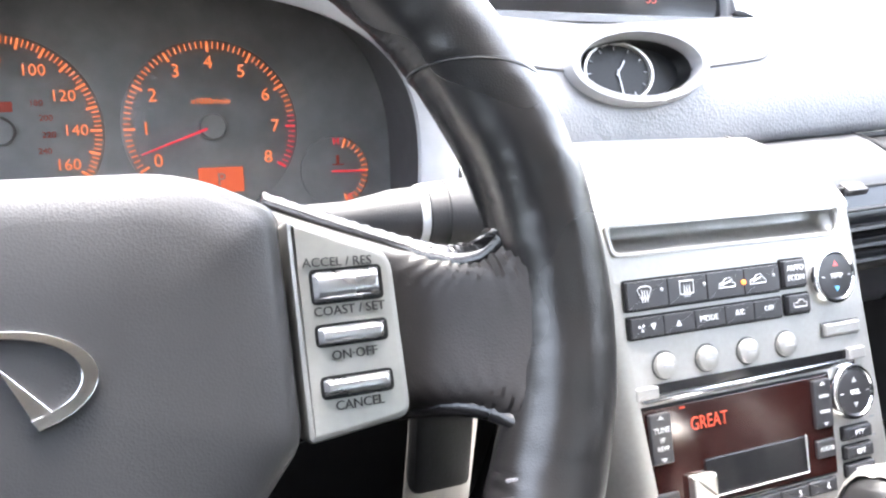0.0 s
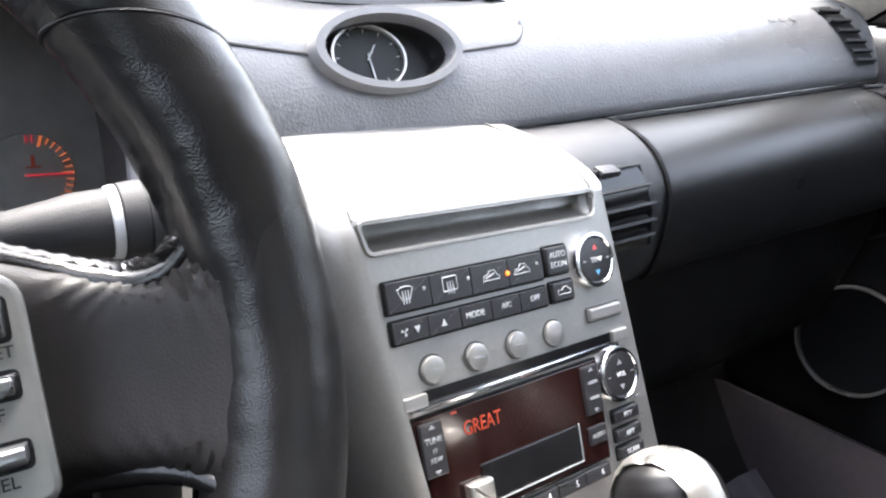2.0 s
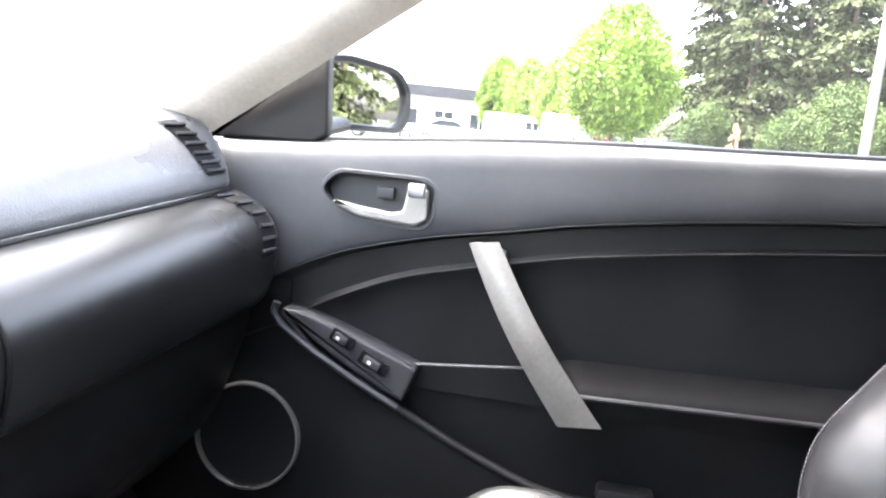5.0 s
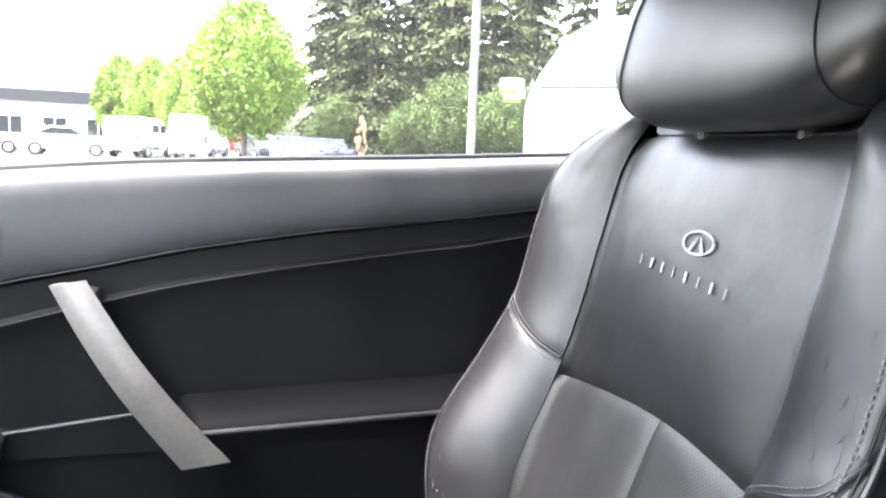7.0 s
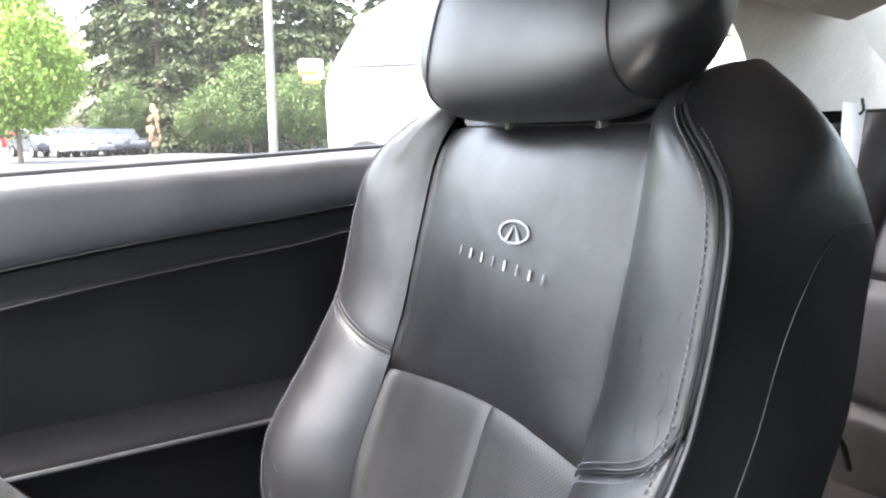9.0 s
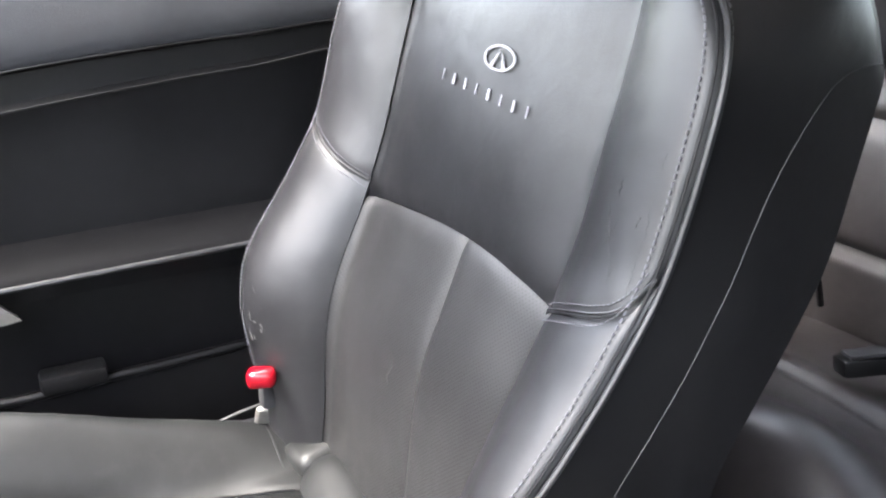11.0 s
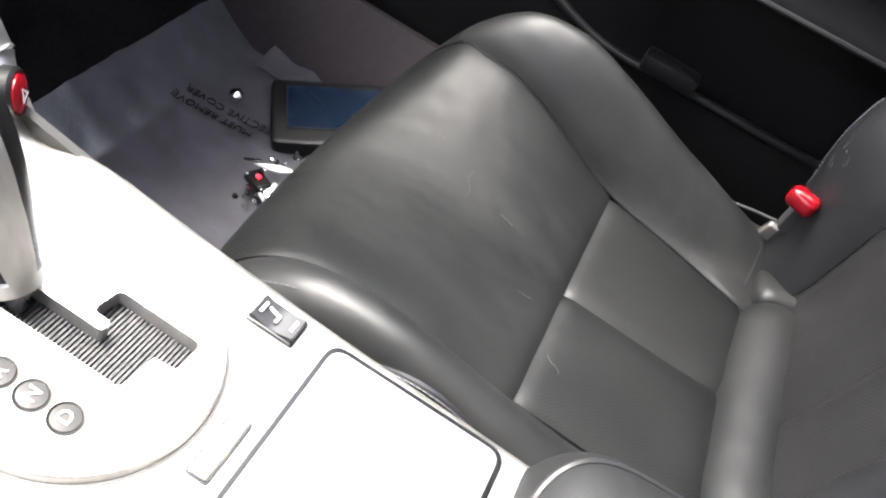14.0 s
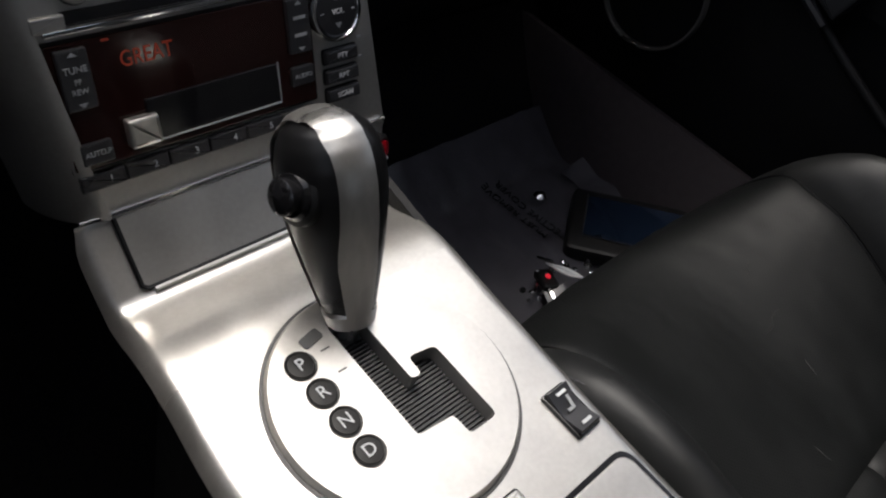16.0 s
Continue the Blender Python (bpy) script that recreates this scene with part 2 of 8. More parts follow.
# tint added to the rear glass to dim light from behind
DIMGLASS = clear("dimmed_rear_glass", (0.75, 0.77, 0.76))
MIRROR = mat("mirror_glass", (0.9, 0.9, 0.92), 0.02, metal=1.0, scale=20, vary=0.02, rough_vary=0.0)
DIMMIRROR = mat("blue_dark_mirror", (0.018, 0.032, 0.065), 0.08, metal=0.6, scale=20, vary=0.1, rough_vary=0.02)


# ---------------------------------------------------------------- building tools
def link(name, me, material, parent=None, label="", smooth=True):
    ob = new(name, me)
    if material:
        me.materials.append(material)
    if smooth:
        me.shade_smooth()
        me.set_sharp_from_angle(angle=radians(18 if name in ("lid_button", "eject_key", "small_key", "storage_lid") else 38))
    if parent:
        ob.parent = parent
    if label:
        ob["label"] = label
    return ob


def part(name, bm, material, parent=None, label="", smooth=True):
    bmesh.ops.recalc_face_normals(bm, faces=bm.faces)
    me = bpy.data.meshes.new(name)
    bm.to_mesh(me)
    bm.free()
    return link(name, me, material, parent, label, smooth)


def thing(name, label, category, group="", kind="", at=(0, 0, 0)):
    ob = new(name)
    ob.empty_display_size = 0.05
    ob.location = at
    return tagged(ob, label, category, group, kind)


def box(bm, m, size, bevel=0.0, seg=2):
    """A box of that size at the pose m, with rounded edges."""
    r = bmesh.ops.create_cube(bm, size=1.0, matrix=m @ Matrix.Diagonal((*size, 1)))
    if bevel:
        edges = list({e for v in r["verts"] for e in v.link_edges})
        bmesh.ops.bevel(bm, geom=edges, offset=bevel, segments=seg, affect="EDGES", profile=0.6)
    return bm


def rounded(pts, radius, n=5):
    """A polygon with its corners rounded; radius may be a list."""
    out = []
    k = len(pts)
    for i in range(k):
        p, a, b = Vector(pts[i]), Vector(pts[i - 1]), Vector(pts[(i + 1) % k])
        r = radius[i] if isinstance(radius, (list, tuple)) else radius
        d1, d2 = (a - p), (b - p)
        r = min(r, d1.length * 0.48, d2.length * 0.48)
        s, e = p + d1.normalized() * r, p + d2.normalized() * r
        for j in range(n + 1):
            t = j / n
            out.append(s * (1 - t) ** 2 + p * (2 * t * (1 - t)) + e * t ** 2)
    return out


def prism(bm, m, pts, depth, bevel=0.0):
    """A flat polygon in the pose's x-y plane, raised along its z by depth, with the upper edge rounded over."""
    n = len(pts)
    pts = [Vector((p[0], p[1])) for p in pts]
    c = sum(pts, Vector((0, 0))) / n
    area = sum(pts[i - 1].x * pts[i].y - pts[i].x * pts[i - 1].y for i in range(n))
    if area < 0:
        pts.reverse()
    rings = [(0.0, 0.0), (depth - bevel, 0.0)] if bevel else [(0.0, 0.0), (depth, 0.0)]
    if bevel:
        rings += [(depth - bevel * 0.3, bevel * 0.3), (depth, bevel), (depth, bevel * 1.25)]
    rows = []
    for h, inset in rings:
        row = []
        for i in range(n):
            a, p, b = pts[i - 1], pts[i], pts[(i + 1) % n]
            d = (b - a)
            nrm = Vector((-d.y, d.x)).normalized() if d.length > 1e-9 else Vector((0, 0))
            q = p + nrm * inset
            row.append(bm.verts.new(m @ Vector((q.x, q.y, h))))
        rows.append(row)
    for r0, r1 in zip(rows, rows[1:]):
        for i in range(n):
            bm.faces.new((r0[i - 1], r0[i], r1[i], r1[i - 1]))
    bm.faces.new(rows[-1])
    bm.faces.new(list(reversed(rows[0])))
    return bm


def rect(w, h, r=0.0, cx=0.0, cy=0.0, n=4):
    p = [(cx - w / 2, cy - h / 2), (cx + w / 2, cy - h / 2), (cx + w / 2, cy + h / 2), (cx - w / 2, cy + h / 2)]
    return rounded(p, r, n) if r else p


def ellipse(rx, ry, n=40, cx=0.0, cy=0.0):
    return [(cx + rx * math.cos(2 * math.pi * i / n), cy + ry * math.sin(2 * math.pi * i / n)) for i in range(n)]


def ring(bm, m, outer, inner, depth, bevel=0.0):
    """The band between two outlines of equal count, raised by depth."""
    n = len(outer)
    def verts(pts, h):
        return [bm.verts.new(m @ Vector((p[0], p[1], h))) for p in pts]
    mix = lambda f: [(o[0] * (1 - f) + i[0] * f, o[1] * (1 - f) + i[1] * f) for o, i in zip(outer, inner)]
    rows = [verts(outer, 0), verts(outer, depth - bevel), verts(mix(0.18), depth), verts(mix(0.82), depth), verts(inner, depth - bevel), verts(inner, 0)]
    rows.append(rows[0])
    for r0, r1 in zip(rows, rows[1:]):
        for i in range(n):
            bm.faces.new((r0[i - 1], r0[i], r1[i], r1[i - 1]))
    return bm


def tube(bm, pts, radius, seg=8, closed=False, cap=True, flat=1.0, up=None):
    """A round (or flattened) bar along points; radius may be a list."""
    pts = [Vector(p) for p in pts]
    n = len(pts)
    rows = []
    prev = None
    for i, p in enumerate(pts):
        a = pts[i - 1] if (i > 0 or closed) else p
        b = pts[(i + 1) % n] if (i < n - 1 or closed) else p
        t = (b - a).normalized()
        ref = Vector(up) if up else (prev if prev else (Vector((0, 0, 1)) if abs(t.z) < 0.9 else Vector((1, 0, 0))))
        s = t.cross(ref)
        if s.length < 1e-6:
            s = t.cross(Vector((0.3, 0.5, 0.8)))
        s.normalize()
        u = s.cross(t).normalized()
        prev = u
        r = radius[i] if isinstance(radius, (list, tuple)) else radius
        rows.append([bm.verts.new(p + s * (r * math.cos(2 * math.pi * k / seg)) + u * (r * flat * math.sin(2 * math.pi * k / seg))) for k in range(seg)])
    m = n if closed else n - 1
    for i in range(m):
        r0, r1 = rows[i], rows[(i + 1) % n]
        for k in range(seg):
            bm.faces.new((r0[k - 1], r0[k], r1[k], r1[k - 1]))
    if cap and not closed:
        bm.faces.new(list(reversed(rows[0])))
        bm.faces.new(rows[-1])
    return bm


def lathe(bm, m, profile, seg=32):
    """A turned body about the pose's z from (radius, height) pairs."""
    rows = []
    for r, h in profile:
        if r < 1e-6:
            rows.append([bm.verts.new(m @ Vector((0, 0, h)))])
        else:
            rows.append([bm.verts.new(m @ Vector((r * math.cos(2 * math.pi * k / seg), r * math.sin(2 * math.pi * k / seg), h))) for k in range(seg)])
    for r0, r1 in zip(rows, rows[1:]):
        if len(r0) == 1 and len(r1) == 1:
            continue
        for k in range(seg):
            if len(r0) == 1:
                bm.faces.new((r0[0], r1[k], r1[k - 1]))
            elif len(r1) == 1:
                bm.faces.new((r0[k - 1], r0[k], r1[0]))
            else:
                bm.faces.new((r0[k - 1], r0[k], r1[k], r1[k - 1]))
    return bm


def sheet(bm, f, nu, nv, thick=0.0, us=None, vs=None):
    """A surface f(u, v) over the unit square, given a back at that thickness along its normals."""
    us = us or [i / nu for i in range(nu + 1)]
    vs = vs or [j / nv for j in range(nv + 1)]
    P = [[Vector(f(u, v)) for u in us] for v in vs]
    V = [[bm.verts.new(p) for p in row] for row in P]
    for j in range(len(vs) - 1):
        for i in range(len(us) - 1):
            bm.faces.new((V[j][i], V[j][i + 1], V[j + 1][i + 1], V[j + 1][i]))
    if thick:
        B = []
        for j in range(len(vs)):
            row = []
            for i in range(len(us)):
                du = P[j][min(i + 1, len(us) - 1)] - P[j][max(i - 1, 0)]
                dv = P[min(j + 1, len(vs) - 1)][i] - P[max(j - 1, 0)][i]
                nn = du.cross(dv)
                nn = nn.normalized() if nn.length > 1e-12 else Vector((0, 0, 1))
                row.append(bm.verts.new(P[j][i] - nn * thick))
            B.append(row)
        for j in range(len(vs) - 1):
            for i in range(len(us) - 1):
                bm.faces.new((B[j][i], B[j + 1][i], B[j + 1][i + 1], B[j][i + 1]))
        edge = [(0, i) for i in range(len(us))] + [(j, len(us) - 1) for j in range(1, len(vs))] + [(len(vs) - 1, i) for i in range(len(us) - 2, -1, -1)] + [(j, 0) for j in range(len(vs) - 2, 0, -1)]
        for (a, b), (c, d) in zip(edge, edge[1:] + edge[:1]):
            bm.faces.new((V[a][b], B[a][b], B[c][d], V[c][d]))
    return bm


def curve(x, table):
    """A smooth line through (x, value) pairs."""
    if x <= table[0][0]:
        return table[0][1]
    if x >= table[-1][0]:
        return table[-1][1]
    for k in range(len(table) - 1):
        x0, y0 = table[k]
        x1, y1 = table[k + 1]
        if x <= x1:
            s0 = (y1 - table[k - 1][1]) / (x1 - table[k - 1][0]) if k > 0 else (y1 - y0) / (x1 - x0)
            s1 = (table[k + 2][1] - y0) / (table[k + 2][0] - x0) if k + 2 < len(table) else (y1 - y0) / (x1 - x0)
            h = x1 - x0
            t = (x - x0) / h
            return ((2 * t ** 3 - 3 * t ** 2 + 1) * y0 + (t ** 3 - 2 * t ** 2 + t) * h * s0 + (-2 * t ** 3 + 3 * t ** 2) * y1 + (t ** 3 - t ** 2) * h * s1)


def writing(body, size, m, material, parent, label="", name="lettering", align="CENTER", raise_=0.0003, squeeze=1.0):
    """Raised lettering in the built-in font, turned into a mesh."""
    cu = bpy.data.curves.new("lettering", "FONT")
    cu.body = body
    cu.size = size
    cu.align_x = align
    cu.align_y = "CENTER"
    cu.extrude = raise_
    cu.resolution_u = 3
    tmp = bpy.data.objects.new("lettering", cu)
    me = bpy.data.meshes.new_from_object(tmp)
    bpy.data.objects.remove(tmp)
    me.transform(m @ Matrix.Diagonal((squeeze, 1, 1, 1)))
    me.materials.clear()
    return link(name, me, material, parent, label, smooth=False)


def frame_at(o, u, v):
    """A pose with its x along u, its y near v and its z out of the two."""
    u = Vector(u).normalized()
    n = u.cross(Vector(v)).normalized()
    v = n.cross(u)
    m = Matrix((u, v, n)).transposed().to_4x4()
    m.translation = o
    return m


def cut(bm, inside):
    """Take away the faces whose middle lies inside an opening."""
    gone = [f for f in bm.faces if inside(f.calc_center_median())]
    bmesh.ops.delete(bm, geom=gone, context="FACES")
    return bm


def dashes(pts, length=0.0036, gap=0.0014, r=0.0008):
    """A line of stitches along points, in one mesh."""
    bm = bmesh.new()
    pts = [Vector(p) for p in pts]
    run, i, total = [0.0], 0, 0.0
    for a, b in zip(pts, pts[1:]):
        total += (b - a).length
        run.append(total)

    def at(s):
        k = 0
        while k < len(run) - 2 and run[k + 1] < s:
            k += 1
        f = (s - run[k]) / max(run[k + 1] - run[k], 1e-9)
        return pts[k].lerp(pts[k + 1], min(max(f, 0), 1))
    s = 0.0
    while s + length < total:
        tube(bm, [at(s), at(s + length * 0.5), at(s + length)], [r * 0.7, r, r * 0.7], 5)
        s += length + gap
    return bm


def B():
    return bmesh.new()


# ---------------------------------------------------------------- dashboard
def dash_seam(x):
    a = min(abs(x) / 0.69, 1.05)
    return 0.722 - 0.06 * a ** 1.5, 0.694 + 0.05 * a ** 1.2


PAD_Y = [(0, 0.008), (0.06, -0.002), (0.12, -0.004), (0.3, 0.006), (0.45, 0.023), (0.55, 0.042), (0.65, 0.076), (0.8, 0.165), (1, 0.36)]
PAD_Z = [(0, -0.004), (0.06, -0.006), (0.12, 0.003), (0.3, 0.032), (0.45, 0.058), (0.55, 0.0735), (0.65, 0.0865), (0.8, 0.098), (1, 0.105)]
ROLL_Y = [(0, 0.012), (0.1, -0.02), (0.22, -0.052), (0.36, -0.072), (0.55, -0.076), (0.8, -0.068), (0.93, -0.058), (1, -0.048)]
ROLL_Z = [(0, -0.010), (0.1, -0.012), (0.22, -0.026), (0.36, -0.052), (0.55, -0.085), (0.8, -0.125), (0.93, -0.143), (1, -0.150)]


def pad_at(x, v, off=0.0):
    y, z = dash_seam(x)
    end = max(0.0, (abs(x) - 0.655) / 0.04)
    p = Vector((x, y + curve(v, PAD_Y) + 0.03 * end ** 2, z + curve(v, PAD_Z) * (1 - 0.05 * end ** 2)))
    if off:
        d = 0.01
        n = (pad_at(x + d, v) - pad_at(x - d, v)).cross(pad_at(x, min(v + d, 1)) - pad_at(x, max(v - d, 0))).normalized()
        p += n * off
    return p


def roll_at(x, v, off=0.0):
    y, z = dash_seam(x)
    end = max(0.0, (abs(x) - 0.65) / 0.03)
    p = Vector((x, y + curve(v, ROLL_Y) + 0.012 * end ** 2, z + curve(v, ROLL_Z)))
    if off:
        d = 0.01
        n = (roll_at(x + d, v) - roll_at(x - d, v)).cross(roll_at(x, max(v - d, 0)) - roll_at(x, min(v + d, 1))).normalized()
        p += n * off
    return p


def pad_z(x, y):
    """The height of the dash pad at a place in plan."""
    lo, hi = 0.2, 1.0
    for _ in range(24):
        mid = (lo + hi) / 2
        if pad_at(x, mid).y < y:
            lo = mid
        else:
            hi = mid
    return pad_at(x, lo).z


def build_dashboard():
    dash = thing("dashboard", "dark grey grained plastic dashboard under the windscreen", "dashboard", at=(0, 0.8, 0.6))
    inv = Matrix.Translation((0, -0.8, -0.6))

    def add(name, bm, material, label="", parent=None):
        if parent is None:
            bm.transform(inv)
            return part(name, bm, material, dash, label)
        bm.transform(inv)
        return part(name, bm, material, parent, label)

    cm = frame_at((0.014, 0.7385, 0.7545), (1, 0, 0.03), (0, 0.45, 0.89))
    ci = cm.inverted()

    def opening(c):
        q = ci @ c
        clock = (q.x / 0.061) ** 2 + (q.y / 0.0285) ** 2 < 1 and abs(q.z) < 0.05
        return clock or (-0.56 < c.x < -0.192 and c.y < 0.80 and c.z > 0.60)
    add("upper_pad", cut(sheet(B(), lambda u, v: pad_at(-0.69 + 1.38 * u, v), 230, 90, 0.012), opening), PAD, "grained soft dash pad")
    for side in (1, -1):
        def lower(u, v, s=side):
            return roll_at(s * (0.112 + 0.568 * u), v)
        add("lower_roll", cut(sheet(B(), lower, 70, 26, -0.008 * side), opening), ROLL, "rounded satin plastic dash roll, shade in its colour")

        def glove(u, v, s=side):
            x = s * (0.112 + 0.568 * u)
            y, z = dash_seam(x)
            return (x, y + curve(v, [(0, -0.030), (0.1, -0.034), (0.4, -0.014), (0.7, 0.02), (1, 0.09)]), z - 0.136 - 0.27 * v)
        # black here stands in for shade under the roll; same plastic above
        add("glovebox_door" if side > 0 else "knee_panel", sheet(B(), glove, 30, 16, -0.01 * side), DARK)
    # trim bead along the gap between pad and roll
    add("seam_bead", tube(B(), [pad_at(-0.19 + 0.86 * i / 60, 0.07) + Vector((0, -0.001, -0.004)) for i in range(61)], 0.0028, 8), DARK)
    # display hood in the middle of the pad: a sloping apron, and a frame round the screen
    def apron(u, v):
        q = 2 * u - 1
        hw = 0.160 + 0.020 * v ** 0.7
        corner = max(0.0, (abs(q) - 0.80) / 0.20)
        y = 0.741 + 0.060 * v + 0.022 * corner ** 2.4 * (1 - v)
        return (0.010 + hw * q, y, pad_z(0.010 + hw * q, y) + 0.0022 * min(1.0, 6 * v + 0.5))
    bm = cut(sheet(B(), apron, 120, 30, 0.006), lambda c: ((ci @ c).x / 0.0625) ** 2 + ((ci @ c).y / 0.0295) ** 2 < 1)
    add("hood_apron", bm, PAD, "smooth apron under the screen")
    for s in (0, 1):
        edge = [Vector(apron(i / 60 if s == 0 else 1 - i / 60, 0)) for i in range(19, -1, -1)] + [Vector(apron(s, i / 12)) for i in range(1, 13)]
        add("hood_edge", tube(B(), [p - Vector((0, 0.0006, 0.0012)) for p in edge], 0.0010, 6), STALK)
    tilt = frame_at((0.010, 0.802, 0.782), (1, 0, 0), (0, 0.25, 0.97))
    outer = rounded([(-0.152, 0.000), (0.152, 0.000), (0.150, 0.080), (-0.150, 0.080)], [0.004, 0.004, 0.02, 0.02], 8)
    inner = rounded([(-0.142, 0.010), (0.142, 0.010), (0.138, 0.060), (-0.138, 0.060)], [0.005, 0.005, 0.012, 0.012], 8)
    add("display_hood", ring(B(), tilt @ pose(0, 0, -0.22), outer, inner, 0.224, 0.006), PAD, "grained hood round the screen")
    for s in (1, -1):
        def cheek(u, v, s=s):
            x, y = 0.010 + s * (0.147 + 0.043 * u), 0.795 + 0.235 * v
            ease = lambda t: t * t * (3 - 2 * t)
            low = pad_z(x, y) - 0.002
            return (x, y, low + (0.858 - low) * ease(1 - u) * ease(min(1.0, 0.25 + v / 0.30)))
        add("hood_cheek", sheet(B(), cheek, 20, 24, 0.006 * s), PAD, "sloping side of the display hood")
    add("display_screen", prism(B(), tilt @ pose(0, 0.035, -0.006), rect(0.29, 0.056), 0.003), GLOSSBLACK, "dark glossy information screen")
    writing("55°", 0.012, Matrix.Translation((0, -0.8, -0.6)) @ tilt @ pose(0.066, 0.024, -0.0025), DIMRED, dash, "dim red digits")
    # oval clock surround
    add("clock_surround", ring(B(), cm @ pose(0, 0, -0.012), ellipse(0.067, 0.0325, 56), ellipse(0.056, 0.0245, 56), 0.020, 0.006), SMOOTHGREY, "grey oval clock surround")
    bm = B()
    n = 56
    rows = []
    for f, h in ((1.0, 0.004), (0.97, -0.01), (0.9, -0.016), (0.0, -0.017)):
        rows.append([bm.verts.new(cm @ Vector((0.057 * f * math.cos(2 * math.pi * i / n), 0.025 * f * math.sin(2 * math.pi * i / n), h))) for i in range(n)] if f else [bm.verts.new(cm @ Vector((0, 0, h)))])
    for r0, r1 in zip(rows, rows[1:]):
        for i in range(n):
            bm.faces.new((r0[i - 1], r0[i], r1[i], r1[i - 1]) if len(r1) > 1 else (r0[i - 1], r0[i], r1[0]))
    add("clock_bowl", bm, DARK)
    dm = cm @ pose(-0.010, 0, -0.0165)
    add("clock_dial", prism(B(), dm, ellipse(0.031, 0.0235, 40), 0.003), DARK, "black analogue clock dial")
    add("clock_bezel", ring(B(), dm, ellipse(0.0335, 0.0255, 40), ellipse(0.0305, 0.023, 40), 0.006, 0.002), SILVER_DARK)
    for k in range(12):
        a = 2 * math.pi * k / 12
        bm = prism(B(), dm @ pose(0.027 * math.sin(a), 0.0205 * math.cos(a), 0.0032, 0, 0, -math.degrees(a)), rect(0.0008, 0.003), 0.0004)
        add("hour_mark", bm, INK_DIM)
    for a, ln, wd in ((38, 0.012, 0.0012), (176, 0.020, 0.001)):
        bm = prism(B(), dm @ pose(0, 0, 0.004, 0, 0, -a), [(-wd / 2, -0.003), (wd / 2, -0.003), (wd / 2, ln), (-wd / 2, ln)], 0.0005)
        add("clock_hand", bm, INK)
    # stamped airbag mark: bars in its size
    for k in range(3):
        c = pad_at(0.50 + 0.018 * k, 0.50, 0.0004)
        mm = frame_at(c, pad_at(0.55, 0.50) - pad_at(0.45, 0.50), pad_at(0.5, 0.55) - pad_at(0.5, 0.45))
        add("stamped_mark", prism(B(), mm, rect(0.011, 0.005, 0.001), 0.0004), GREYINK)
    # vents at the end of pad and roll
    for nm, surf, x0, x1, v0, v1, cnt in (("pad_vent", pad_at, 0.585, 0.655, 0.56, 0.18, 6), ("roll_vent", roll_at, 0.602, 0.657, 0.05, 0.50, 6)):
        def hole(u, v):
            lean = 0.035 * (v - 0.5) if surf is pad_at else 0.012 * math.sin(v * 3.1)
            w = (x1 - x0)
            return surf(min(x0 + w * (0.25 + 0.5 * u) + lean, 0.676), v0 + (v1 - v0) * v, 0.0012)
        add(nm, sheet(B(), hole, 6, 16, 0.0), DARK, "black slotted side vent")
        for k in range(cnt):
            v = (k + 0.5) / cnt
            bm = tube(B(), [Vector(hole(u, v + 0.03 * (u - 0.5))) + Vector((0, -0.0012, 0.001)) for u in (0, 0.25, 0.5, 0.75, 1)], 0.0030, 6, flat=0.8)
            add("vent_rib", bm, PLASTIC)
    # face vents beside the stack, the one by the wheel narrower
    for s, wk in ((1, 1.0), (-1, 0.58)):
        def house(u, v, s=s, wk=wk):
            return roll_at(s * (0.124 + 0.106 * wk * u), 0.02 + 0.86 * v, 0.004 if s > 0 else 0.034)
        add("vent_housing", sheet(B(), house, 14, 18, -0.006 * s), PLASTIC, "satin grey vent housing")
        if s > 0:
            add("housing_line", tube(B(), [roll_at(s * (0.238 + 0.010 * v), v * 0.95, 0.0015) for v in [i / 20 for i in range(21)]], 0.0022, 6), DARK)

        def well(u, v, s=s, wk=wk):
            return roll_at(s * (0.142 - 0.010 * (s < 0) + 0.066 * wk * u + 0.012 * v), 0.28 + 0.36 * v, 0.006 if s > 0 else 0.036)
        add("vent_well", sheet(B(), well, 6, 10, -0.004 * s), GLOSSBLACK, "dark vent opening")
        for k in range(4):
            v = 0.10 + 0.85 * (k + 0.5) / 4
            bm = sheet(B(), lambda a, b: Vector(well(0.02 + 0.96 * a, v + 0.07 * (b - 0.5))) + Vector((0, -0.006 + 0.010 * b, 0.002)), 4, 2, 0.0025)
            add("vent_slat", bm, PLASTIC)
        c = Vector(well(0.45, 0.02)) + Vector((0, 0.002, 0.0))
        add("vent_tab", box(B(), pose(*c, 20, 0, 0), (0.024, 0.012, 0.008), 0.003), PLASTIC, "ribbed vent thumb tab")
        add("vent_rim", tube(B(), [well(0, 0), well(0.5, 0), well(1, 0), well(1.0, 0.5), well(1, 1)], 0.0018, 6), DARK)
    return dash


build_dashboard()


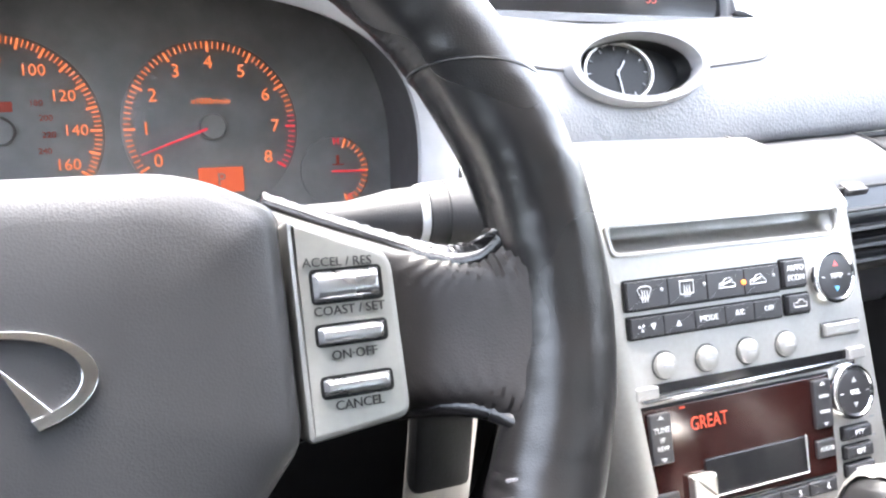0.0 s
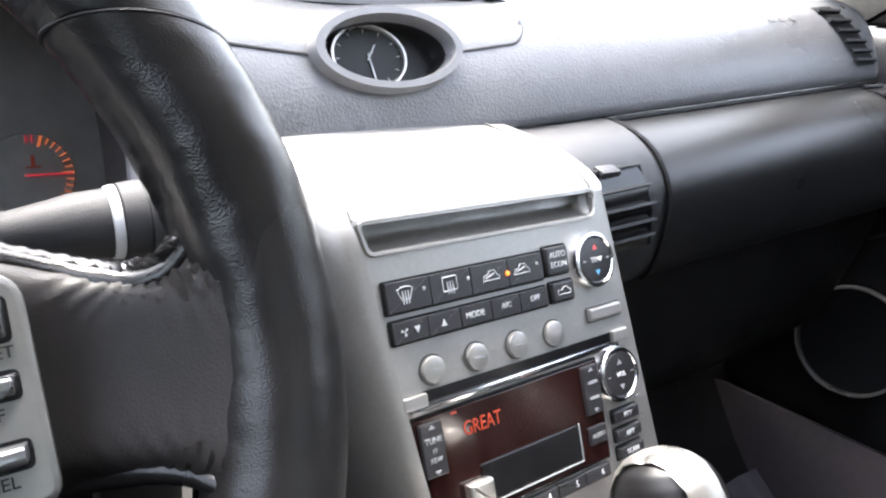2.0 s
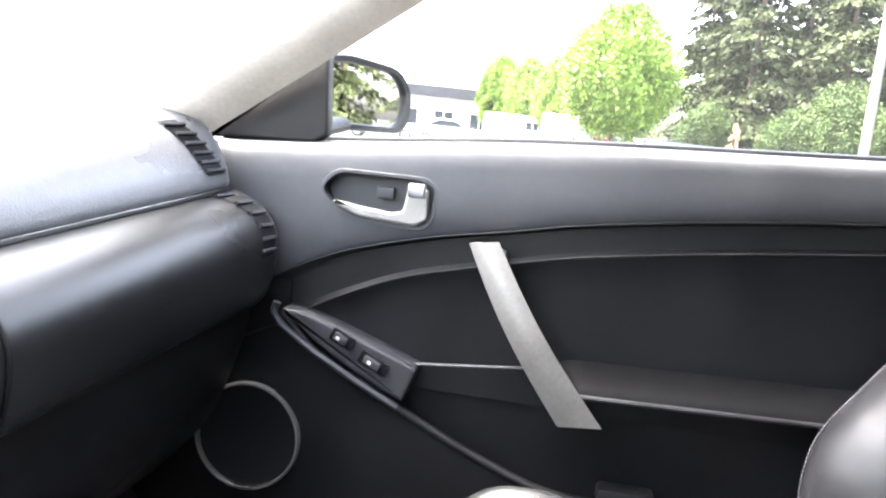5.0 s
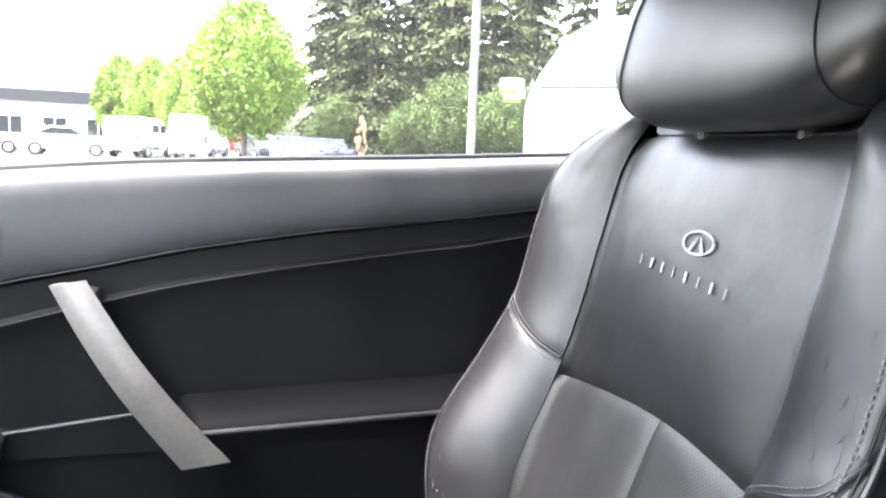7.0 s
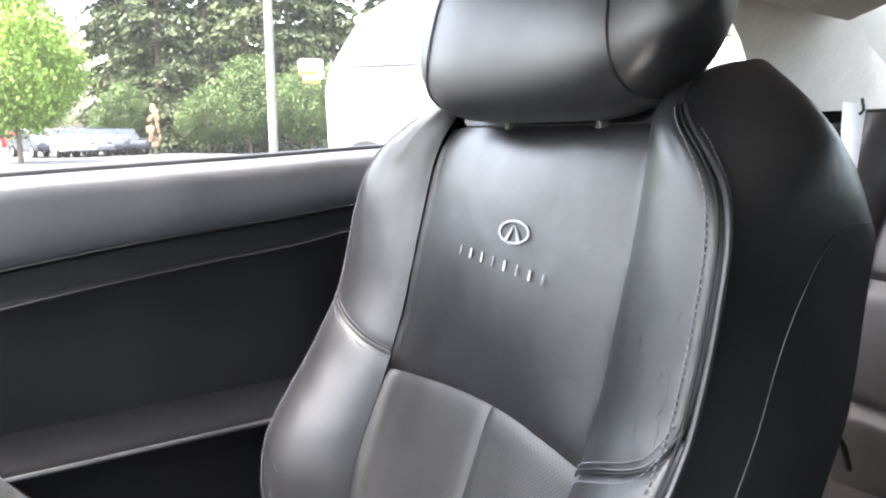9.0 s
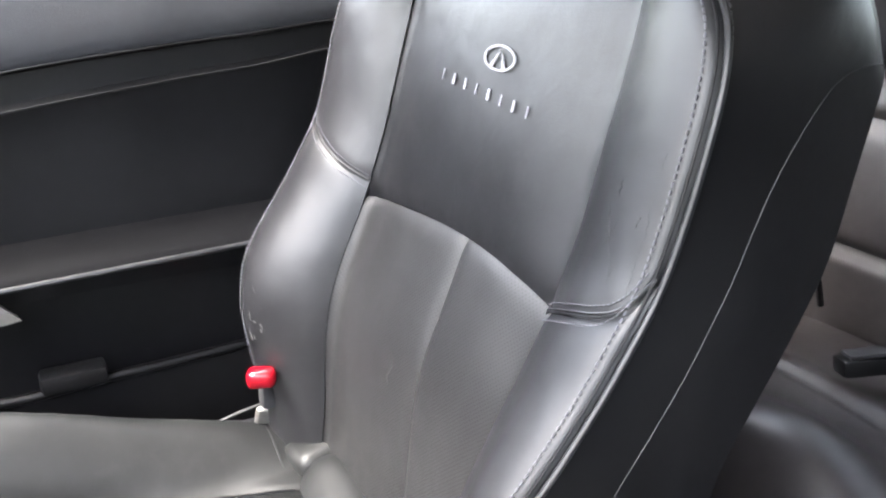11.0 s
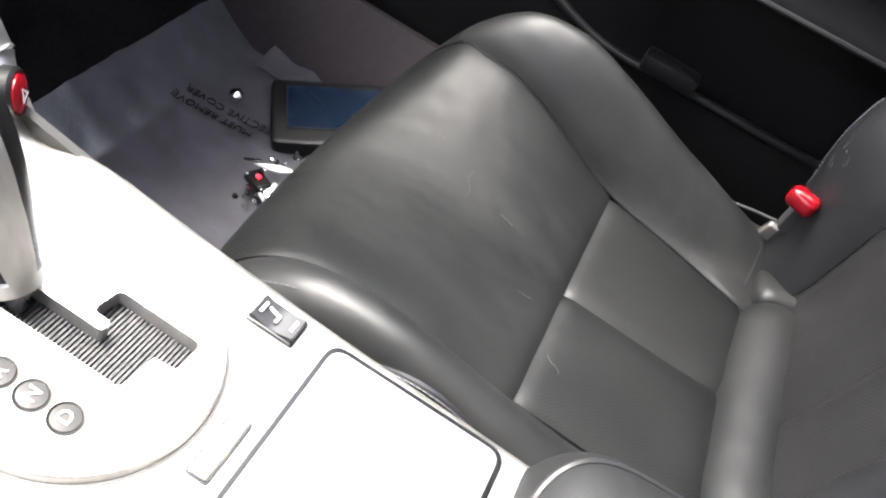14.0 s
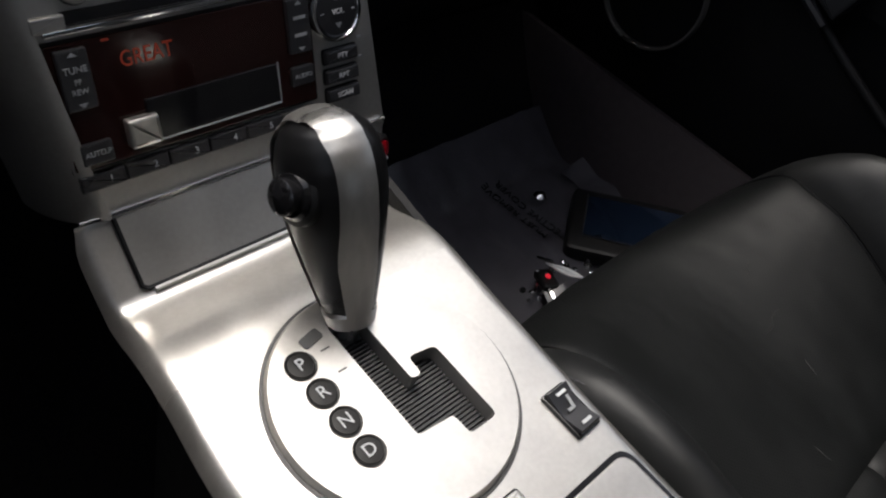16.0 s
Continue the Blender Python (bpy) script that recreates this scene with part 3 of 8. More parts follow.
# ---------------------------------------------------------------- instruments
def build_cluster():
    cl = thing("instrument_cluster", "round black gauges with orange lit figures behind the wheel", "gauges", at=(-0.375, 0.72, 0.70))
    tilt = frame_at((-0.375, 0.722, 0.700), (1, 0, 0), (0, 0.22, 0.975))
    L = Matrix.Translation((0.375, -0.72, -0.70))

    def add(name, bm, material, label="", parent=None):
        bm.transform(L)
        return part(name, bm, material, parent or cl, label)

    add("backing", prism(B(), tilt @ pose(0, 0, -0.02), rounded([(-0.2, -0.075), (0.19, -0.075), (0.19, 0.075), (0.14, 0.112), (-0.14, 0.112), (-0.2, 0.075)], 0.02, 5), 0.012), GAUGEFACE)

    def dial(cx, cy, r, a0, a1, count, major, name, red_from=None):
        m = tilt @ pose(cx, cy, -0.0102)
        d = add(name, lathe(B(), m, [(0, 0.003), (r * 0.97, 0.003), (r, 0.002), (r * 1.01, 0.0)], 48), GAUGEFACE, "round gauge face, glare in its grey")
        for k in range(count + 1):
            a = radians(a0 + (a1 - a0) * k / count)
            big = k % major == 0
            ln = 0.0065 if big else 0.0042
            rr = r * 0.965 - ln / 2
            bm = prism(B(), m @ pose(rr * math.sin(a), rr * math.cos(a), 0.0035, 0, 0, -math.degrees(a)), rect(0.0015 if big else 0.0008, ln), 0.0006)
            add("tick", bm, REDGLOW if red_from is not None and k >= red_from else ORANGE, parent=d)
        return m, d

    # tachometer
    m, d = dial(0.060, 0.018, 0.055, -121, 121, 64, 8, "tachometer", 54)
    for k in range(9):
        a = radians(-121 + 242 * k / 8)
        writing(str(k), 0.0115, L @ m @ pose(0.040 * math.sin(a), 0.040 * math.cos(a), 0.0036), ORANGE, d)
    add("needle", prism(B(), m @ pose(0, 0, 0.007, 0, 0, 110.5), [(-0.0008, 0.004), (0.0008, 0.004), (0.0005, 0.047), (-0.0005, 0.047)], 0.0008), REDGLOW, "red needle", d)
    add("needle_hub", lathe(B(), m, [(0.0085, 0.003), (0.0085, 0.0055), (0.0075, 0.007), (0, 0.0075)], 24), GAUGEFACE, "", d)
    writing("x1000r/min", 0.0052, L @ m @ pose(0, 0.016, 0.0036), ORANGE, d)
    add("gear_display", prism(B(), m @ pose(0.003, -0.034, 0.0040), rect(0.028, 0.016), 0.001), AMBERLCD, "orange gear display", d)
    writing("P", 0.011, L @ m @ pose(0.003, -0.034, 0.0053), GAUGEDARK, d)
    # speedometer
    m, d = dial(-0.060, 0.018, 0.057, -121, 121, 80, 5, "speedometer")
    for k, s in enumerate(range(0, 161, 20)):
        a = radians(-121 + 242 * k / 8)
        writing(str(s), 0.0095, L @ m @ pose(0.0405 * math.sin(a), 0.0405 * math.cos(a), 0.0036), ORANGE, d)
    for k, s in enumerate((180, 200, 220, 240)):
        a = radians(52 + 22 * k)
        writing(str(s), 0.005, L @ m @ pose(0.026 * math.sin(a), 0.026 * math.cos(a), 0.0036), DIMRED, d)
    add("needle_hub", lathe(B(), m, [(0.0085, 0.003), (0.0085, 0.0055), (0.0075, 0.007), (0, 0.0075)], 24), GAUGEFACE, "", d)
    add("unit_bar", prism(B(), m @ pose(-0.002, 0.014, 0.0036), rect(0.020, 0.006, 0.0008), 0.0004), DIMRED, "", d)
    # temperature gauge
    m, d = dial(0.139, -0.014, 0.024, 20, 160, 14, 7, "temperature_gauge")
    writing("H", 0.0065, L @ m @ pose(0.0015, 0.020, 0.0036), REDGLOW, d)
    writing("C", 0.0065, L @ m @ pose(0.010, -0.018, 0.0036), REDGLOW, d)
    add("needle", prism(B(), m @ pose(0, 0, 0.005, 0, 0, -91), [(-0.0006, -0.003), (0.0006, -0.003), (0.0005, 0.021), (-0.0005, 0.021)], 0.0008), REDGLOW, "red needle", d)
    add("thermometer_sign", prism(B(), m @ pose(0.002, 0.006, 0.0036), [(-0.004, -0.002), (0.004, -0.002), (0.004, -0.001), (0.001, -0.001), (0.001, 0.005), (-0.001, 0.005), (-0.001, -0.001), (-0.004, -0.001)], 0.0005), DIMRED, "", d)
    # binnacle: an arched tunnel with a lip coloured as if lit
    def arch(u, grow=0.0):
        a = math.pi * (1.12 - 1.24 * u)
        e = 0.66
        c, s = math.cos(a), math.sin(a)
        x = -0.385 + (0.168 + grow) * math.copysign(abs(c) ** e, c)
        z = 0.690 + (0.108 + grow) * math.copysign(abs(s) ** e, s)
        return x, z

    def tunnel(u, v):
        x, z = arch(u, 0.022 - 0.007 * v)
        return (x, 0.740 - 0.11 * v, z - 0.012 * (1 - v))
    add("binnacle", sheet(B(), tunnel, 60, 6, 0.008), BINNACLE, "gauge tunnel, glare in its grey")
    add("binnacle_lip", tube(B(), [(arch(i / 60, 0.017)[0], 0.632, arch(i / 60, 0.017)[1]) for i in range(61)], 0.0095, 10, flat=1.3), LITLIP, "grey lip, sky light in its colour")

    def crown(u, v):
        x, z = arch(u, 0.025 + 0.02 * v)
        return (x, 0.636 + 0.16 * v, z - 0.02 * v)
    add("binnacle_cover", sheet(B(), crown, 60, 6, 0.006), PAD)


build_cluster()


# ---------------------------------------------------------------- steering wheel
WT = radians(25)
WC = Vector((-0.396, 0.441, 0.707))
WM = frame_at(WC, (1, 0, 0), (0, math.sin(WT), math.cos(WT)))


def build_wheel():
    wh = new("steering_wheel")
    tagged(wh, "black leather steering wheel with silver button plate", "steering wheel")
    wh.matrix_world = WM
    R = 0.1585
    RT = 0.0185

    def slant(deg):
        """The seams of the rim run aslant: turn in radians for each metre off the rim's middle line."""
        return 4.8 * (math.exp(-((deg - 150) / 9) ** 2) - math.exp(-((deg - 30) / 9) ** 2))

    # rim in stretches, its leather gathered along the laced inner side
    def rim(a0, a1, n, r=RT, seg=28):
        bm = B()
        rows = []
        for i in range(n + 1):
            deg = a0 + (a1 - a0) * i / n
            a = radians(deg)
            d = abs((deg + 180) % 360 - 180)
            d = deg if d == deg else ((deg + 180) % 360 - 180)
            e = abs(d) if abs(d) < 90 else 180 - abs(d)
            sgn = 1 if d > 0 else -1
            pull = 0.9 if sgn < 0 and 24 < e < 62 else (0.0 if -24 <= d <= 13 else 0.45)
            row = []
            for k in range(seg):
                th = 2 * math.pi * k / seg
                near = math.exp(-((th - math.pi * 0.96) / 0.42) ** 2)
                ph = a * R / 0.0062 * 2 * math.pi + 2.4 * noise.noise((a * 9, th * 0.8, 4.2))
                fold = 0.5 + 0.5 * math.sin(ph + 1.3 * (th - math.pi))
                rr = r * (1 + 0.07 * math.exp(-((e - 18) / 22) ** 2)) - 0.0011 * pull * near * fold ** 2
                rr += 0.0002 * noise.noise((a * 30, th * 5, 0.3)) + 0.0005 * noise.noise((a * 11, th * 2, 8.3))
                w = a + slant(deg) * rr * math.cos(th)
                row.append(bm.verts.new(((R + rr * math.cos(th)) * math.cos(w), (R + rr * math.cos(th)) * math.sin(w), 0.004 + rr * 1.06 * math.sin(th))))
            rows.append(row)
        for r0, r1 in zip(rows, rows[1:]):
            for k in range(seg):
                bm.faces.new((r0[k - 1], r0[k], r1[k], r1[k - 1]))
        bm.faces.new(list(reversed(rows[0])))
        bm.faces.new(rows[-1])
        return bm
    part("rim_grip", rim(-62, 29.7, 150), WHEEL_LEATHER, wh, "worn creased black leather grip")
    part("rim_top", rim(30.3, 149.7, 150), WHEEL_LEATHER, wh, "smooth black leather rim")
    part("rim_grip", rim(150.3, 242, 150), WHEEL_LEATHER, wh)
    part("rim_bottom", rim(242.6, 297.4, 60), WHEEL_LEATHER, wh)
    for a in (30, 150, 242.3, 297.7):
        pts = []
        for k in range(40):
            th = 2 * math.pi * k / 40
            q, w = RT * 1.035 * math.cos(th), radians(a) + slant(a) * RT * 1.035 * math.cos(th)
            pts.append(((R + q) * math.cos(w), (R + q) * math.sin(w), 0.004 + RT * 1.09 * math.sin(th)))
        part("rim_seam", tube(B(), pts, 0.0007, 6, closed=True), DARK, wh)
    # laced stitches on the inside of the grip
    random.seed(4)
    for side in (0, 1):
        for k in range(14):
            a = radians(-58 + 34 * k / 13)
            if side:
                a = math.pi - a
            r = R - RT * 0.86
            c = Vector((r * math.cos(a), r * math.sin(a), 0.0135))
            mm = frame_at(c, (math.cos(a), math.sin(a), 0.7), (-math.sin(a), math.cos(a), 0))
            q = random.uniform(-0.0006, 0.0006)
            part("stitch", tube(B(), [mm @ Vector((-0.0035, -0.0016 + q, 0)), mm @ Vector((0, q, 0.0012)), mm @ Vector((0.0035, 0.0016, 0))], 0.0007, 5), THREAD if k % 3 else WHEEL_LEATHER, wh)
    # spokes: leather webs that run out into the rim, wrinkled where they turn
    TOPX = [(0, 0.060), (0.2, 0.083), (0.45, 0.110), (0.62, 0.1275), (0.72, 0.1365), (0.82, 0.1425), (0.91, 0.1470), (1, 0.1524)]
    TOPY = [(0, 0.0434), (0.2, 0.0338), (0.45, 0.0232), (0.62, 0.0160), (0.72, 0.0180), (0.82, 0.0275), (0.91, 0.0365), (1, 0.0450)]
    BOTX = [(0, 0.060), (0.25, 0.085), (0.5, 0.108), (0.66, 0.1262), (0.76, 0.1355), (0.86, 0.1410), (1, 0.1440)]
    BOTY = [(0, -0.036), (0.25, -0.034), (0.5, -0.0345), (0.66, -0.0366), (0.76, -0.0425), (0.86, -0.0550), (1, -0.0680)]
    for s in (1, -1):
        def spoke(u, v, s=s):
            x = curve(u, BOTX) * (1 - v) + curve(u, TOPX) * v
            y = curve(u, BOTY) * (1 - v) + curve(u, TOPY) * v
            bow = math.sin(math.pi * v) * max(0.0, (u - 0.45) / 0.55) ** 1.5
            x += 0.0115 * bow
            rr = math.hypot(x, y)
            q = min(1.0, max(0.0, (rr - 0.108) / (R - 0.108)))
            z = -0.010 + 0.0325 * q * q * (3 - 2 * q)
            z -= 0.009 * abs(2 * v - 1) ** 8 * (1 - u ** 3)
            for cx, cy, reach in ((0.1335, 0.0265, 0.015), (0.1300, -0.0480, 0.015)):
                d = math.hypot(x - cx, y - cy)
                g = math.atan2(y - cy, x - cx)
                z += 0.0011 * math.exp(-((d - 0.006) / reach) ** 2) * math.sin(34 * g + 2.0 * noise.noise((x * 90, y * 90, 0)))
            z += 0.0003 * noise.noise((x * 40, y * 40, 1.0))
            return (s * x, y, z)
        part("spoke", sheet(B(), spoke, 80, 90, 0.010 * s), SPOKE_LEATHER, wh, "black leather spoke wrinkled towards the rim")
        for v, off in ((1.0, -0.001), (0.0, 0.001)):
            bm = tube(B(), [Vector(spoke(0.02 + 0.90 * i / 28, v)) + Vector((0, off, -0.003)) for i in range(29)], [0.0052 - 0.0026 * (i / 28) ** 2 for i in range(29)], 10)
            part("spoke_edge", bm, WHEEL_LEATHER, wh)

        def roll_over(u, v, s=s):
            """The leather turned over the spoke's top edge and on towards the dash."""
            p, q = Vector(spoke(0.02 + 0.95 * u, 1.0)), Vector(spoke(0.03 + 0.95 * u, 1.0))
            t = (q - p).to_2d().normalized()
            n = Vector((-t.y, t.x)) * s
            a = math.pi * 0.5 * min(1.0, v * 1.6)
            out = 0.0060 * math.sin(a) - 0.004 * max(0.0, v - 0.625)
            back = 0.0060 * (1 - math.cos(a)) + 0.030 * max(0.0, v - 0.625)
            fade = 1 - max(0.0, (u - 0.70) / 0.30) ** 1.5
            out, back = out * fade, back * fade
            out += 0.0005 * math.sin(150 * u + 2 * noise.noise((u * 20, v, 0))) * v
            return (p.x + n.x * out, p.y + n.y * out, p.z - 0.0005 - back)
        part("spoke_top", sheet(B(), roll_over, 120, 14, 0.002 * s), WHEEL_LEATHER, wh, "rolled leather edge of the spoke")
        part("stitch_line", dashes([Vector(roll_over(0.05 + 0.66 * i / 50, 0.80)) + Vector((0, 0.0008, 0)) for i in range(51)], 0.0030, 0.0022, 0.0008), DARK, wh)
    # airbag pad
    out = rounded([(-0.064, 0.042), (-0.045, 0.051), (0.045, 0.051), (0.0715, 0.0375), (0.0722, -0.036), (0.050, -0.062), (0.030, -0.092), (-0.030, -0.092), (-0.050, -0.062), (-0.0715, -0.036)], [0.012, 0.02, 0.03, 0.005, 0.006, 0.012, 0.012, 0.012, 0.012, 0.012], 5)
    bm = B()
    cx, cy = 0.0, -0.012
    rows = []
    for f, h in ((1.0, -0.035), (1.0, -0.006), (0.993, -0.001), (0.97, 0.0025), (0.90, 0.0055), (0.75, 0.008), (0.4, 0.0095), (0.15, 0.010)):
        rows.append([bm.verts.new((cx + (p[0] - cx) * f, cy + (p[1] - cy) * f, h)) for p in out])
    for r0, r1 in zip(rows, rows[1:]):
        for i in range(len(out)):
            bm.faces.new((r0[i - 1], r0[i], r1[i], r1[i - 1]))
    bm.faces.new(rows[-1])
    pad = part("airbag_pad", bm, AIRBAG, wh, "grained black horn pad")
    em = pose(-0.0085, -0.0060, 0.0085)
    bm = B()
    for q in (1, -1):
        a0 = radians(-68)
        outer, inner = [], []
        for i in range(25):
            a = a0 + (math.pi / 2 - a0) * i / 24
            wd = 0.0050 - 0.0016 * i / 24
            outer.append((q * 0.0250 * math.cos(a), 0.0142 * math.sin(a)))
            inner.append((q * (0.0250 - wd) * math.cos(a), (0.0142 - wd * 0.7) * math.sin(a)))
        leg = [(q * 0.0008, 0.0052)]
        prism(bm, em, outer + list(reversed(inner)), 0.0036, 0.0004)
        prism(bm, em, [outer[0], (q * 0.0145, -0.0098), leg[0]], 0.0034, 0.0004)
    part("emblem", bm, CHROME, pad, "chrome open oval emblem")
    bm = prism(B(), pose(0.052, 0.003, 0.0030, 0, 8, 0), [(-0.005, -0.001), (0.001, -0.001), (0.004, -0.003), (0.004, 0.003), (0.001, 0.001), (-0.005, 0.001)], 0.0006)
    part("horn_sign", bm, INK_DIM, pad)
    # silver button plates on both spokes
    for s in (1, -1):
        pl = rounded([(s * 0.0735, 0.0345), (s * 0.1075, 0.0205), (s * 0.1085, -0.0335), (s * 0.0735, -0.0375)], [0.003, 0.006, 0.005, 0.003], 5)
        plate = part("button_plate", prism(B(), pose(0, 0, -0.012), pl, 0.015, 0.002), PLATE, wh, "silver button plate")
        if s > 0:
            rows3 = ((0.0114, 0.0096, "ACCEL / RES", 0.0193, "COAST / SET", 0.0034), (-0.0042, 0.0056, "", 0, "ON·OFF", -0.0108), (-0.0206, 0.0056, "", 0, "CANCEL", -0.0266))
            for cy2, h, t1, y1, t2, y2 in rows3:
                if h > 0.01:
                    def ribbed(u, v):
                        q = 2 * v - 1
                        return (0.080 + 0.0224 * u, cy2 + h / 2 * q, 0.0026 + 0.0036 * math.cos(q * 1.45) ** 0.7 + 0.00035 * math.cos(q * 22))
                    part("button", sheet(B(), ribbed, 4, 48, 0.002), BUTTONMETAL, plate, "ribbed chrome rocker button")
                else:
                    part("button", sheet(B(), lambda u, v: (0.080 + 0.0224 * u, cy2 + h / 2 * (2 * v - 1), 0.0030 + 0.0034 * (1 - abs(2 * v - 1) ** 4) * (1 - abs(2 * u - 1) ** 14)), 16, 10, 0.002), BUTTONMETAL, plate, "raised silver button")
                part("button_gap", prism(B(), pose(0.0912, cy2, 0.0027, 0, 0, 0), rect(0.0242, h + 0.0018, 0.002), 0.0005), DARK, plate)
                if t1:
                    writing(t1, 0.0042, pose(0.0888, y1 - 0.0004, 0.0036, 0, 0, -2), INKBLACK, plate)
                writing(t2, 0.0042, pose(0.0912, y2, 0.0036, 0, 0, 0), INKBLACK, plate)
    for ob in wh.children:
        if ob.name.startswith(("airbag_pad", "button_plate")):
            ob.location.x = -0.008
        if ob.name.startswith("button_plate"):
            ob.location.z = -0.0005
        if ob.name.startswith("airbag_pad"):
            ob.location.z = 0.0035
    # lower spoke
    part("lower_spoke", box(B(), pose(0, -0.112, 0.004, -6, 0, 0), (0.052, 0.075, 0.014), 0.006), SILVER_DARK, wh)


build_wheel()


def build_column():
    col = thing("steering_column", "black plastic steering column shroud with wiper stalk", "steering column", at=(-0.396, 0.55, 0.66))
    L = Matrix.Translation((0.396, -0.55, -0.66))

    def add(name, bm, m, label="", parent=None):
        bm.transform(L)
        return part(name, bm, m, parent or col, label)
    pts = rounded([(-0.06, -0.06), (0.06, -0.06), (0.055, 0.045), (-0.055, 0.045)], 0.02, 5)
    bm = prism(B(), WM @ pose(0, 0, -0.24), pts, 0.20, 0.01)
    add("shroud", bm, PLASTIC, "dark grey column shroud")
    # wiper stalk
    a, b = Vector((-0.345, 0.562, 0.701)), Vector((-0.2140, 0.548, 0.7070))
    d = (b - a)
    q = d.normalized().to_track_quat("Z", "Y").to_matrix().to_4x4()
    q.translation = a
    n = d.length
    stalk = add("wiper_stalk", lathe(B(), q, [(0.0, 0), (0.0085, 0.0), (0.0090, n * 0.50), (0.0112, n * 0.60), (0.0128, n * 0.66), (0.0134, n * 0.755)], 28), STALK, "dark grey wiper stalk")
    add("stalk_band", lathe(B(), q, [(0.0134, n * 0.755), (0.0142, n * 0.757), (0.0146, n * 0.782), (0.0138, n * 0.785)], 28), INK, "pale marked band", stalk)
    add("stalk_knob", lathe(B(), q, [(0.0138, n * 0.785), (0.0150, n * 0.790), (0.0155, n * 0.850), (0.0150, n * 0.852), (0.0150, n * 0.858), (0.0157, n * 0.860), (0.0160, n * 0.955), (0.0148, n * 0.990), (0.011, n), (0, n * 1.003)], 28), STALK, "", stalk)
    for k in range(3):
        c = a + d * (0.28 + 0.07 * k)
        mk = frame_at(c + Vector((0, -0.0092, 0.003)), d, (0, 0.2, 1))
        add("stalk_mark", prism(B(), mk, rect(0.004, 0.006, 0.001), 0.0006), INK_DIM, "", stalk)


build_column()


def build_key_and_pedal_area():
    # a grey tag hanging below the column
    tag = thing("ignition_key", "dark key with a grey tag hanging under the column", "key", at=(-0.267, 0.47, 0.650))
    part("key_head", box(B(), pose(0, -0.006, -0.014), (0.026, 0.010, 0.038), 0.004), DARK, tag)
    part("tag", box(B(), pose(0.004, 0.003, -0.045, 4, 0, 3), (0.031, 0.003, 0.105), 0.001), SILVER_DARK, tag, "grey metal tag")


build_key_and_pedal_area()


# ---------------------------------------------------------------- centre stack
SA, SB = 0.349, 0.383


def on_stack(x, z, off=0.0):
    n = Vector((0, -0.934, 0.358))
    return frame_at(Vector((x, SA + SB * z, z)) + n * off, (1, 0, 0), (0, 0.358, 0.934))


